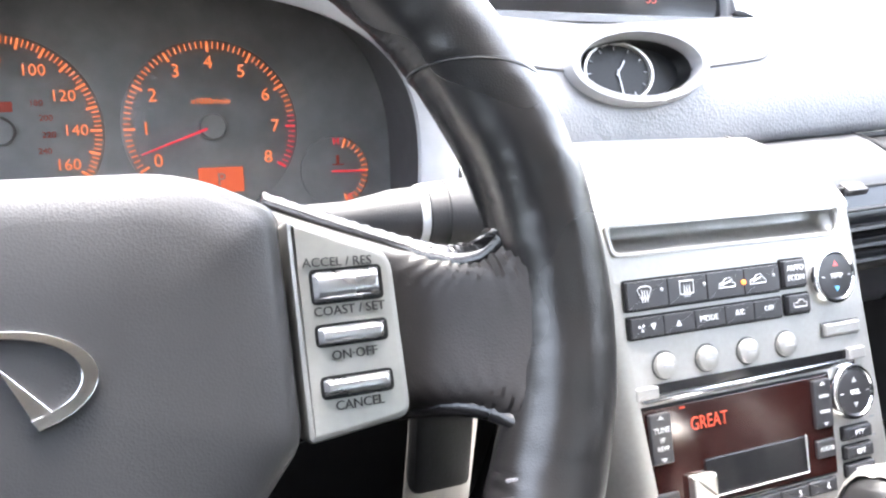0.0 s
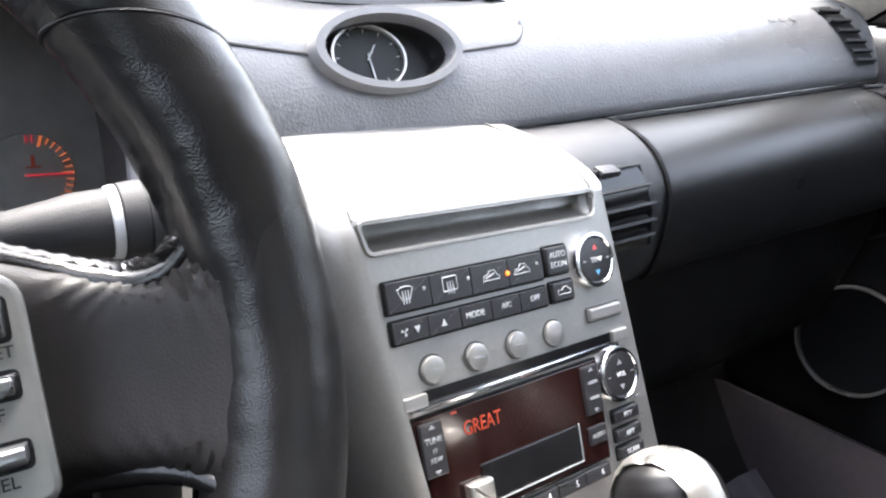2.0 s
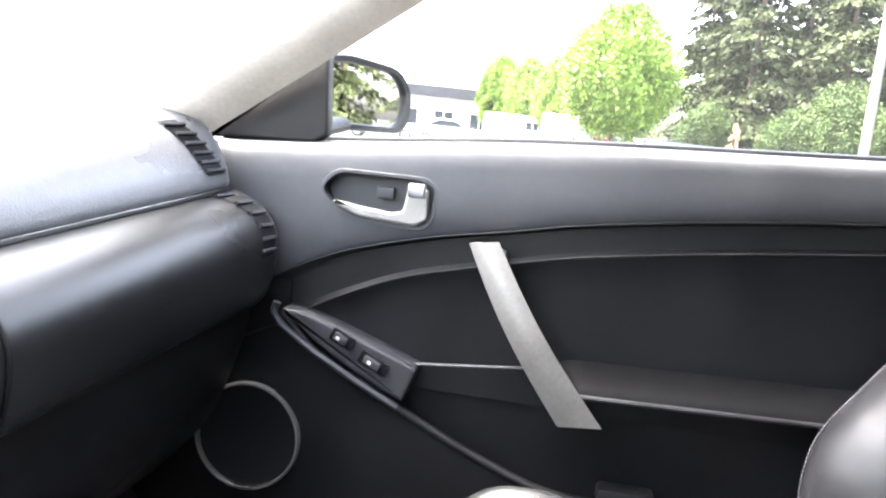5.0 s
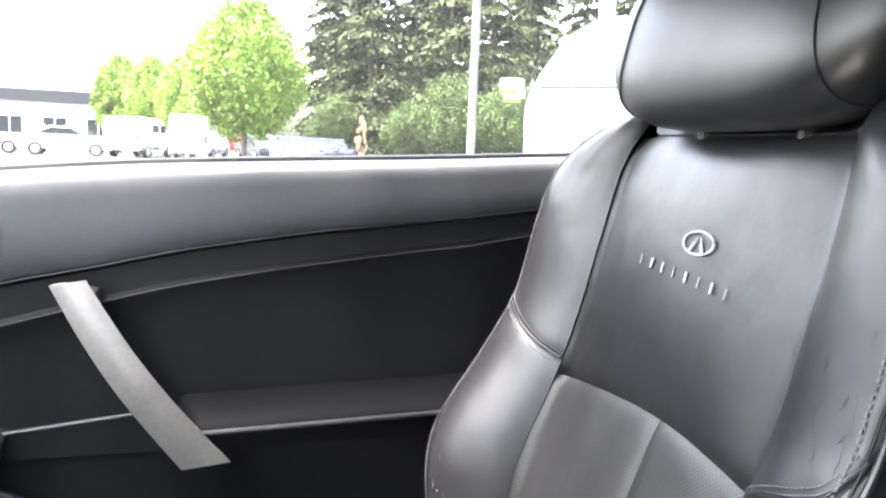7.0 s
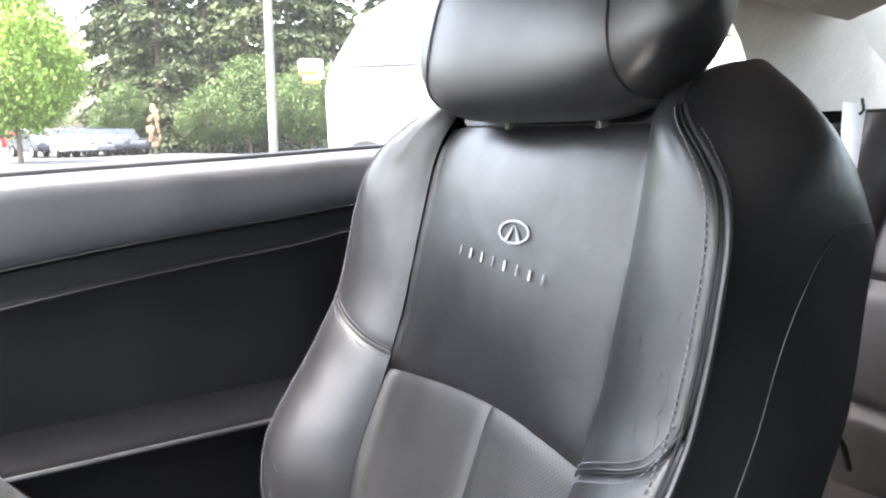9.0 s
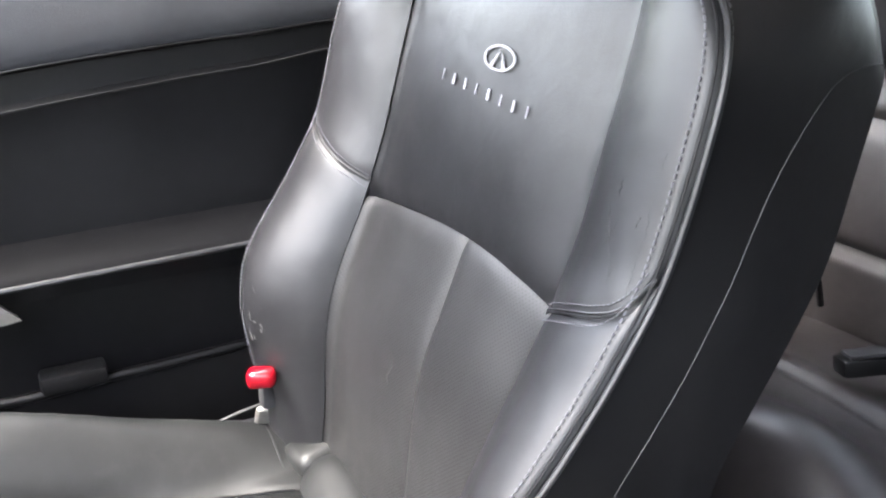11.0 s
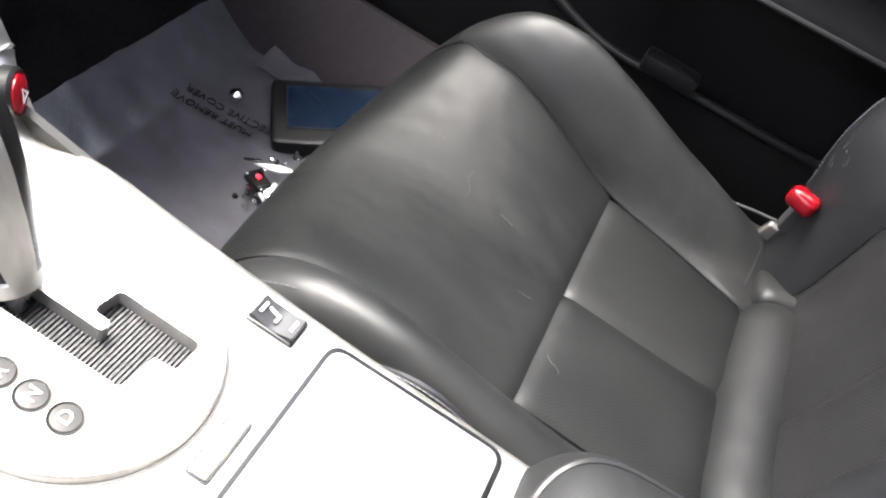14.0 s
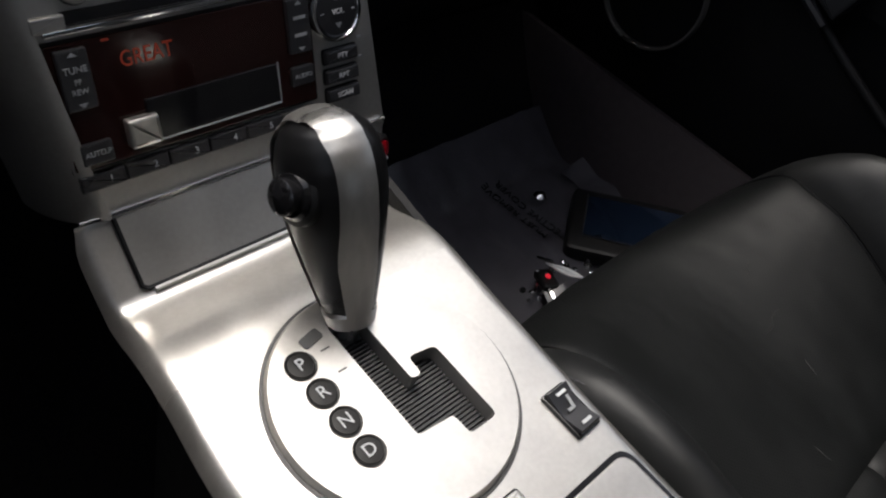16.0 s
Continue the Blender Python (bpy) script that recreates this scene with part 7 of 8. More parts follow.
    piece("rear_shelf", sheet(B(), lambda u, v: (-0.66 + 1.32 * u, -1.02 - 0.30 * v, 0.885 + 0.01 * v), 10, 6, 0.02), CARPET, "dark rear parcel shelf", "shelf")
    piece("scuttle", sheet(B(), lambda u, v: (-0.75 + 1.5 * u, 1.04 + 0.10 * v, 0.80 - 0.02 * v), 8, 3, 0.02), DARK, "black windscreen scuttle", "scuttle")
    piece("bonnet", sheet(B(), lambda u, v: (-0.78 + 1.56 * u, 1.12 + 1.15 * v, 0.78 - 0.22 * v ** 1.6 - 0.05 * (2 * u - 1) ** 4), 20, 16, 0.02), SILVER, "silver car bonnet beyond the windscreen", "bonnet")
    ws = tagged(part("window_1", sheet(B(), lambda u, v: ((-0.66 + 1.32 * u) * (1 - 0.16 * v), 1.06 - 0.78 * v - 0.16 * (2 * u - 1) ** 2 * (1 - 0.5 * v), 0.815 + 0.335 * v - 0.02 * (2 * u - 1) ** 2), 16, 12), GLASS), "clear raked windscreen", "windscreen", kind="structure")
    ws.visible_shadow = False
    tagged(part("window_2", sheet(B(), lambda u, v: (-0.60 + 1.20 * u, -1.31 + 0.36 * v, 0.895 + 0.215 * v - 0.02 * (2 * u - 1) ** 2), 12, 8), DIMGLASS), "sloping rear window, tint added to dim its light", "rear window", kind="structure")


build_shell()


# ---------------------------------------------------------------- rear seat and belts
def build_rear():
    for s in (1, -1):
        rs = thing("bench_seat", "black leather bench seat half behind the front seats", "bench seat", group="rear seats", at=(s * 0.34, -0.8, 0.12))
        L = Matrix.Translation((-s * 0.34, 0.8, -0.12))

        def add(name, bm, material, label=""):
            bm.transform(L)
            return part(name, bm, material, rs, label)

        def back(u, v):
            x = s * (0.05 + 0.52 * u - 0.02 * u * max(0.0, v - 0.7) / 0.3)
            side = max(0.0, (u - 0.80) / 0.20)
            bulge = 0.040 * math.sin(math.pi * min(1, v * 1.05)) + 0.01 * math.sin(math.pi * u) + 0.055 * math.sin(math.pi * min(1, side)) ** 0.8 - 0.02 * side ** 4
            for line, deep_ in ((0.58, 0.010), (0.28, 0.012)):
                bulge -= deep_ * math.exp(-((v - line) / 0.018) ** 2) * (side <= 0)
            bulge -= 0.012 * math.exp(-((u - 0.80) / 0.012) ** 2)
            return (x, -0.83 - 0.16 * v + bulge, 0.33 + 0.57 * v)
        add("rear_backrest", sheet(B(), back, 80, 70, -0.05 * s), REAR_LEATHER, "black leather rear backrest")

        def cush(u, v):
            x = s * (0.05 + 0.52 * u)
            y = -0.83 + 0.42 * v
            hollow = 0.008 * math.exp(-((v - 0.40) / 0.06) ** 2) - 0.004 * math.exp(-((v - 0.46) / 0.015) ** 2)
            roll = 0.045 * math.exp(-(((u - 0.30) / 0.20) ** 2 + ((v - 0.80) / 0.16) ** 2))
            return (x, y, 0.362 + 0.02 * math.sin(math.pi * u) + 0.02 * v + hollow + roll - 0.09 * max(0, (v - 0.86) / 0.14) ** 2)
        add("rear_cushion", sheet(B(), cush, 50, 60, 0.06 * s), REAR_LEATHER, "black leather rear cushion")
        add("cushion_base", box(B(), pose(s * 0.27, -0.62, 0.21), (0.42, 0.36, 0.18), 0.02), CARPET)
    mid = thing("rear_tray", "black plastic tray between the rear seats", "console tray", at=(0, -0.62, 0.12))
    part("tray_body", box(B(), pose(0, 0, 0.13), (0.11, 0.46, 0.26), 0.02), PLASTIC, mid)
    bk = thing("rear_belt_buckle", "black rear seat belt buckle lying on the cushion", "belt buckle", at=(0.262, -0.700, 0.425))
    part("buckle_body", box(B(), pose(0, 0, 0, 10, 8, 60), (0.095, 0.034, 0.022), 0.006), DARK, bk)
    part("buckle_top", box(B(), pose(0.01, 0.012, 0.011, 10, 8, 60), (0.05, 0.028, 0.006), 0.003), STALK, bk)
    lt = thing("seat_latch", "small bright latch knob at the rear seat edge", "latch", at=(0.415, -0.74, 0.490))
    part("latch_knob", lathe(B(), pose(0, 0, 0, -60, 0, 0), [(0.012, -0.02), (0.012, 0), (0.010, 0.004), (0, 0.005)], 16), INK, lt)
    part("latch_stem", tube(B(), [(0, -0.01, 0), (-0.012, -0.03, -0.03), (-0.01, -0.05, -0.07)], 0.005, 8), DARK, lt)
    sb = thing("seat_belt", "pale grey seat belt strap hanging by the rear seat", "seat belt", at=(0.44, -0.80, 0.5))
    part("strap", sheet(B(), lambda u, v: (0.062 - 0.030 * v - 0.034 * u * (1 - 0.4 * v), -0.075 + 0.045 * v + 0.004 * math.sin(3 * u), 0.415 - 0.140 * v - 0.006 * u), 8, 14, 0.002), INK, sb, "pale woven strap")
    part("strap_guide", tube(B(), [(0.032, -0.070, 0.418), (0.026, -0.066, 0.402), (0.030, -0.062, 0.396)], 0.0022, 6), DARK, sb, "small black strap guide")
    # front belt buckle by the door, red
    fb = thing("belt_buckle", "red seat belt release on a black stalk", "belt buckle", at=(0.577, -0.058, 0.420))
    part("release_button", box(B(), pose(-0.004, 0.008, 0.0, 0, 0, 68), (0.034, 0.024, 0.023), 0.0112, 5), RED, fb, "glossy red release button")
    part("buckle_stalk", box(B(), pose(0.014, -0.012, -0.030), (0.022, 0.036, 0.040), 0.006), STALK, fb, "grey plastic buckle housing")
    rail = thing("seat_side_lever", "grey buckle strap beside the seat cushion", "seat lever", at=(0.607, -0.06, 0.346))
    part("lever_bar", box(B(), pose(0, -0.022, 0.0, 6, -14, 0), (0.010, 0.066, 0.026), 0.004, 3), SLOTGREY, rail)
    part("lever_edge", tube(B(), [(0.002, 0.062, 0.006), (0.0, 0.03, 0.014), (0.0, -0.012, 0.020)], 0.0018, 8), STALK, rail)
    part("lever_base", box(B(), pose(0.012, -0.01, -0.035), (0.02, 0.14, 0.05), 0.008), PLASTIC, rail)


build_rear()


# ---------------------------------------------------------------- things on the floor
def build_floor_things():
    fm = thing("floor_film", "crumpled grey protective film on the floor", "floor film", at=(0.42, 0.5, 0.14))

    def film(u, v):
        # sheet stops short; dark carpet beyond stands in for the footwell's shade
        x, y = -0.28 + 0.50 * u, -0.16 + 0.35 * v
        return (x, y, 0.010 + 0.28 * max(0.0, (y - 0.1205) / 0.2795) ** 1.3 + 0.006 * noise.noise((x * 12, y * 7, 0.5)) + 0.003 * noise.noise((x * 40, y * 22, 2.5)))
    part("film_sheet", sheet(B(), film, 60, 64, 0.0015), FILM, fm, "grey translucent protective film")
    for i, (s, x, y) in enumerate((("MUST REMOVE", 0.068, 0.080), ("PROTECTIVE COVER", 0.094, 0.055))):
        w = writing(s, 0.0165, Matrix.Translation((x, y, 0.0)) @ pose(0, 0, 0, 0, 0, 98), DARK, fm)
        for p in w.data.vertices:
            a, b = p.co.x, p.co.y
            p.co.z += 0.0125 + 0.28 * max(0.0, (b - 0.1205) / 0.2795) ** 1.3 + 0.006 * noise.noise((a * 12, b * 7, 0.5)) + 0.003 * noise.noise((a * 40, b * 22, 2.5))
    # an interior mirror lying on the floor
    im = thing("portable_monitor", "black portable monitor with dark bluish screen on the floor", "monitor", at=(0.583, 0.454, 0.178))
    m = frame_at((0, 0, 0), (0.545, -0.82, 0.16), (0.72, 0.69, 0.06))
    part("monitor_housing", prism(B(), m @ pose(0, 0, -0.014), rect(0.178, 0.112, 0.012, 0, 0, 5), 0.020, 0.005), DARK, im)
    part("monitor_screen", prism(B(), m @ pose(0.004, 0.006, 0.0055), rect(0.146, 0.074, 0.006), 0.0012), DIMMIRROR, im, "bluish dark screen")
    part("screen_edge", tube(B(), [m @ Vector((-0.069, 0.043, 0.0072)), m @ Vector((-0.069, -0.031, 0.0072)), m @ Vector((0.077, -0.031, 0.0072))], 0.0012, 6), PLASTIC, im)
    clip = thing("mirror_bracket", "clear plastic bag with bright screws on the floor", "bracket", at=(0.625, 0.527, 0.15))
    for x, y in ((0.029, -0.001), (-0.089, 0.052)):
        part("screw", lathe(B(), pose(x, y, 0.008), [(0.010, -0.006), (0.010, 0.002), (0.006, 0.006), (0, 0.007)], 14), CHROME, clip, "bright screw")
    part("clear_bag", sheet(B(), lambda u, v: (-0.02 + 0.12 * u, -0.03 + 0.10 * v, 0.006 + 0.010 * noise.noise((u * 3, v * 3, 0.4)) + 0.008 * math.sin(3 * u)), 14, 14, 0.001), FILM, clip)
    random.seed(12)
    junk = thing("key_bundle", "bundle of bright keys and a small lit fob", "keys", at=(0.455, 0.470, 0.160))
    for x, y, rz in ((-0.062, -0.004, 30), (-0.050, -0.022, 75), (0.028, -0.012, 20), (-0.018, 0.020, 120)):
        part("key", box(B(), pose(x, y, 0.010 + 0.008 * random.random(), random.uniform(-25, 25), random.uniform(-25, 25), rz), (0.020, 0.0045, 0.0014), 0.0005), CHROME, junk, "bright metal key")
    for k in range(26):
        t = k / 25
        x = -0.078 + 0.115 * t + random.uniform(-0.010, 0.010)
        y = -0.012 + 0.030 * math.sin(3.2 * t) - 0.022 * t + random.uniform(-0.008, 0.008)
        r = random.uniform(0.0018, 0.0040)
        part("bead", lathe(B(), pose(x, y, 0.006 + 0.010 * random.random(), random.uniform(0, 90), 0, 0), [(0, -r), (r * 0.8, -r * 0.6), (r, 0), (r * 0.8, r * 0.6), (0, r)], 9), CHROME if k % 3 else GLOSSBLACK, junk, "small bright chain bead")
    part("fob", box(B(), pose(-0.036, -0.002, 0.008, 0, 8, 62), (0.034, 0.022, 0.012), 0.005, 3), DARK, junk, "black fob with a red light")
    part("fob_light", lathe(B(), pose(-0.036, -0.001, 0.0150), [(0.0035, 0), (0.003, 0.002), (0, 0.003)], 10), LEDRED, junk, "lit red dot")
    leaf = rounded([(-0.026, 0.0), (0.0, 0.0065), (0.026, 0.002), (0.004, -0.0060)], [0.002, 0.02, 0.003, 0.02], 5)
    part("white_label", prism(B(), pose(-0.022, -0.012, 0.026, 14, -10, -74), leaf, 0.0022, 0.0006), INK, junk, "pale leaf-shaped plastic label")
    part("card", box(B(), pose(-0.044, -0.024, 0.010, 14, -18, -24), (0.026, 0.020, 0.0016), 0.0005), SMOOTHGREY, junk, "grey card")


build_floor_things()


# ---------------------------------------------------------------- outside
GZ = -0.22
ASPHALT = mat("asphalt", (0.055, 0.055, 0.057), 0.9, scale=3, vary=0.3, bump=0.4, bump_scale=40, spec=0.2)
LIME = mat("lime_leaves", (0.165, 0.255, 0.042), 0.6, scale=2.0, vary=0.5, spec=0.2)
FIR = mat("fir_needles", (0.036, 0.046, 0.018), 0.7, scale=1.2, vary=0.6, spec=0.15)
MIXED = mat("mixed_leaves", (0.052, 0.080, 0.024), 0.65, scale=1.5, vary=0.6, spec=0.2)
RUST = mat("rusty_shrub_leaves", (0.46, 0.32, 0.20), 0.8, scale=3, vary=0.4)
BARK = mat("bark", (0.10, 0.075, 0.055), 0.9, scale=8, vary=0.4, bump=0.6, bump_scale=30)
WALLW = mat("white_stucco_wall", (0.72, 0.71, 0.68), 0.8, scale=2, vary=0.08, bump=0.1, bump_scale=40)
ROOFG = mat("grey_roof_edge", (0.035, 0.035, 0.04), 0.7, scale=3, vary=0.2)
PANE = mat("dark_window_pane", (0.03, 0.035, 0.04), 0.08, scale=5, vary=0.2, rough_vary=0.03)
POLE = mat("weathered_wood_pole", (0.15, 0.14, 0.125), 0.85, scale=6, vary=0.25, stretch=(1, 1, 0.2), bump=0.4, bump_scale=30)
TYRE = mat("tyre_rubber", (0.02, 0.02, 0.02), 0.8, scale=20, vary=0.2)
PAINTS = [mat("car_paint_" + n, c, 0.25, metal=0.2, scale=10, vary=0.05, coat=0.5) for n, c in
          (("white", (0.75, 0.75, 0.74)), ("silver", (0.45, 0.46, 0.48)), ("dark", (0.03, 0.035, 0.045)), ("red", (0.45, 0.03, 0.03)), ("grey", (0.16, 0.17, 0.18)))]
AMBER = mat("amber_lamp", (0.75, 0.22, 0.04), 0.3, scale=20, vary=0.1)


def polar(az, dist):
    a = radians(az)
    return -0.2 + dist * math.sin(a), 0.2 + dist * math.cos(a)


tagged(part("ground", sheet(B(), lambda u, v: (-900 + 1800 * u, -900 + 1800 * v, GZ), 30, 30, 0.1), ASPHALT), "grey asphalt car park reaching to the horizon", "ground", kind="structure")


def leaves(name, centers, size, seed, flat=0.6, along=None):
    """Many small leaf blades round the given points, in one mesh."""
    rng = np.random.default_rng(seed)
    n = len(centers)
    c = np.asarray(centers)
    d1 = rng.normal(size=(n, 3))
    d1[:, 2] *= flat
    if along is not None:
        d1 = d1 * 0.35 + along
    d1 /= np.linalg.norm(d1, axis=1)[:, None]
    d2 = np.cross(d1, rng.normal(size=(n, 3)))
    d2 /= np.linalg.norm(d2, axis=1)[:, None]
    s = size * rng.uniform(0.5, 1.3, n)[:, None]
    q = np.stack([c - d1 * s, c - d2 * s * 0.55, c + d1 * s, c + d2 * s * 0.55], 1).reshape(-1, 3)
    me = bpy.data.meshes.new(name)
    me.from_pydata(q.tolist(), [], np.arange(4 * n).reshape(-1, 4).tolist())
    return me


def lime_mesh(seed, h, r, clumps=210, tall=0.76):
    """A rounded teardrop crown of upright sprays: narrow at the foot, widest below the middle, drawn in on top."""
    rng = np.random.default_rng(seed)
    pts = []
    for _ in range(clumps):
        a, f = rng.uniform(0, 2 * math.pi), rng.uniform(0.0, 1.0)
        prof = curve(f, [(0, 0.22), (0.12, 0.66), (0.30, 0.97), (0.42, 1.0), (0.60, 0.93), (0.78, 0.74), (0.92, 0.42), (1, 0.15)])
        rad = r * prof * rng.uniform(0.30, 1.0) ** 0.5
        c = np.array([rad * math.cos(a), rad * math.sin(a), 0.22 * h + tall * h * f])
        pts.append(c + rng.normal(size=(130, 3)) * [0.16, 0.16, 0.30] * (r / 2.2))
    return leaves("crown", np.concatenate(pts), 0.075, seed, 1.3)


def fir_mesh(seed, h, r):
    """Tiers of drooping boughs, each a flat fan of needle sprays, with gaps between the tiers."""
    rng = np.random.default_rng(seed)
    pts, ways = [], []
    tiers = int(h * 1.7)
    for i in range(tiers):
        f = (i + rng.uniform(-0.3, 0.3)) / tiers
        z = 0.05 * h + f * 0.95 * h
        reach = r * (1 - f) ** 0.75 + 0.25
        for b in range(rng.integers(6, 10)):
            a = rng.uniform(0, 2 * math.pi)
            ln = reach * rng.uniform(0.45, 1.15)
            m = max(12, int(ln * 46))
            t = rng.uniform(0.08, 1, m) ** 0.8
            across = rng.normal(size=m) * 0.24 * ln * (0.35 + 0.65 * np.sin(np.pi * np.clip(t, 0, 1)))
            c, q = math.cos(a), math.sin(a)
            zz = z + 0.10 - 0.42 * ln * t ** 1.7 - np.abs(across) * 0.35 + rng.normal(size=m) * 0.07
            pts.append(np.stack([ln * t * c - across * q, ln * t * q + across * c, zz], 1))
            ways.append(np.stack([c - np.sign(across) * 0.6 * q, q + np.sign(across) * 0.6 * c, -0.45 - 0.4 * t], 1))
    return leaves("crown", np.concatenate(pts), 0.17, seed, 0.5, np.concatenate(ways))


def plant(name, label, category, me, material, at, h, trunk, group, scale=1.0, spin=0.0, limbs=5):
    t = thing(name, label, category, group, at=(at[0], at[1], GZ))
    t.rotation_euler = (0, 0, spin)
    t.scale = (scale, scale, scale)
    bm = tube(B(), [(0, 0, 0), (0.04, 0.03, h * 0.3), (-0.03, 0.02, h * 0.6), (0, 0, h * 0.9)], [trunk, trunk * 0.8, trunk * 0.5, trunk * 0.12], 9)
    part("trunk", bm, BARK, t)
    rng = random.Random(int(h * 100))
    for k in range(limbs):
        a = 2 * math.pi * k / limbs + rng.random()
        z = h * (0.25 + 0.10 * k / limbs)
        r = h * 0.22
        part("limb", tube(B(), [(0, 0, z), (r * 0.5 * math.cos(a), r * 0.5 * math.sin(a), z + r * 0.7), (r * math.cos(a), r * math.sin(a), z + r * 1.7)], [trunk * 0.4, trunk * 0.25, trunk * 0.08], 6), BARK, t)
    ob = new("crown", me)
    if not me.materials:
        me.materials.append(material)
    ob.parent = t
    return t


limes = [lime_mesh(1, 6.7, 2.40, 470, 0.68), lime_mesh(2, 5.6, 1.5, 280)]
for i, (az, d, sc, k) in enumerate(((91.8, 37, 1.12, 0), (87.7, 48, 1.0, 1), (85.6, 50, 1.0, 1), (83.7, 53, 1.04, 1))):
    plant("lime_tree", "small round tree with bright yellow-green spring leaves", "tree", limes[k], LIME, polar(az, d), 6.2, 0.10, "row of bright trees", sc, i * 1.3)
firs = [fir_mesh(s, 15, 3.4) for s in (11, 12, 13)]
spots = [(97.5, 58, 1.0), (100.5, 52, 1.12), (103.5, 56, 1.0), (106, 50, 1.05), (109, 55, 1.15), (112, 60, 1.2), (115.5, 54, 1.0), (119, 58, 1.1), (123, 56, 1.0), (99, 66, 1.3), (105, 68, 1.25), (111, 70, 1.3), (117, 69, 1.3),
         (130, 50, 1.0), (137, 46, 1.1), (143, 52, 1.0), (149, 45, 1.15), (155, 50, 1.0), (161, 46, 1.1), (167, 52, 1.0), (173, 48, 1.0), (180, 50, 1.1)]
for i, (az, d, sc) in enumerate(spots):
    plant("fir_tree", "tall dark green conifer with drooping branches", "tree", firs[i % 3], FIR, polar(az, d), 15, 0.24, "belt of conifers", sc, i * 0.9, 0)
greens = [lime_mesh(s, 5.0, 2.3) for s in (21, 22)]
for me in greens:
    me.materials.append(MIXED)
for i, (az, d, sc) in enumerate(((98.0, 50, 0.75), (103.4, 47, 0.7), (106.2, 45, 0.95), (110.5, 44, 0.9), (113.4, 46, 1.0), (118, 46, 1.0), (140, 40, 1.0), (152, 38, 1.1), (164, 41, 1.0))):
    plant("broadleaf_tree", "mid-green broadleaf tree among the conifers", "tree", greens[i % 2], MIXED, polar(az, d), 5.0, 0.1, "mixed trees", sc, i * 0.7)
rust = lime_mesh(31, 2.9, 0.36, 40)
plant("rusty_shrub", "slender shrub with dry orange-brown leaves", "shrub", rust, RUST, polar(99.9, 40), 2.6, 0.04, "", 0.85)

pl = thing("utility_pole", "weathered grey wooden pole by the car park", "pole", at=(*polar(107.8, 26), GZ))
part("pole_shaft", tube(B(), [(0, 0, 0), (0, 0, 5), (0, 0, 10)], [0.14, 0.13, 0.11], 14), POLE, pl)
part("cross_arm", box(B(), pose(0, 0, 9.2), (1.8, 0.10, 0.12), 0.01), POLE, pl)
for x in (-0.8, 0.8):
    part("insulator", lathe(B(), pose(x, 0, 9.27), [(0.04, 0), (0.05, 0.05), (0.02, 0.1), (0, 0.12)], 10), PANE, pl)


def build_house():
    x, y = polar(79.0, 62)
    hs = thing("low_building", "low white building with a dark flat roof edge", "building", at=(x, y, GZ))
    rz = -79.0
    L = pose(0, 0, 0, 0, 0, rz)

    def add(name, bm, material, parent=None, label=""):
        bm.transform(L)
        return part(name, bm, material, parent or hs, label, False)
    add("wall", box(B(), pose(0, 0, 1.55), (17, 8, 3.1)), WALLW)
    add("roof", box(B(), pose(0, 0, 3.45), (17.8, 8.8, 0.75), 0.03), ROOFG, None, "dark flat roof edge")
    add("roof_top", prism(B(), pose(-1, 0, 3.8), rect(9, 6), 0.9), WALLW)
    for k in range(6):
        wx = -7 + 2.6 * k
        w = add("window", box(B(), pose(wx, -4.02, 1.55), (1.5, 0.08, 1.25)), WALLW)
        for q in (-0.36, 0.36):
            add("pane", box(B(), pose(wx + q, -4.07, 1.55), (0.62, 0.04, 1.05)), PANE, w)
    add("door", box(B(), pose(8.0, -4.03, 1.05), (0.95, 0.08, 2.1)), ROOFG)


build_house()


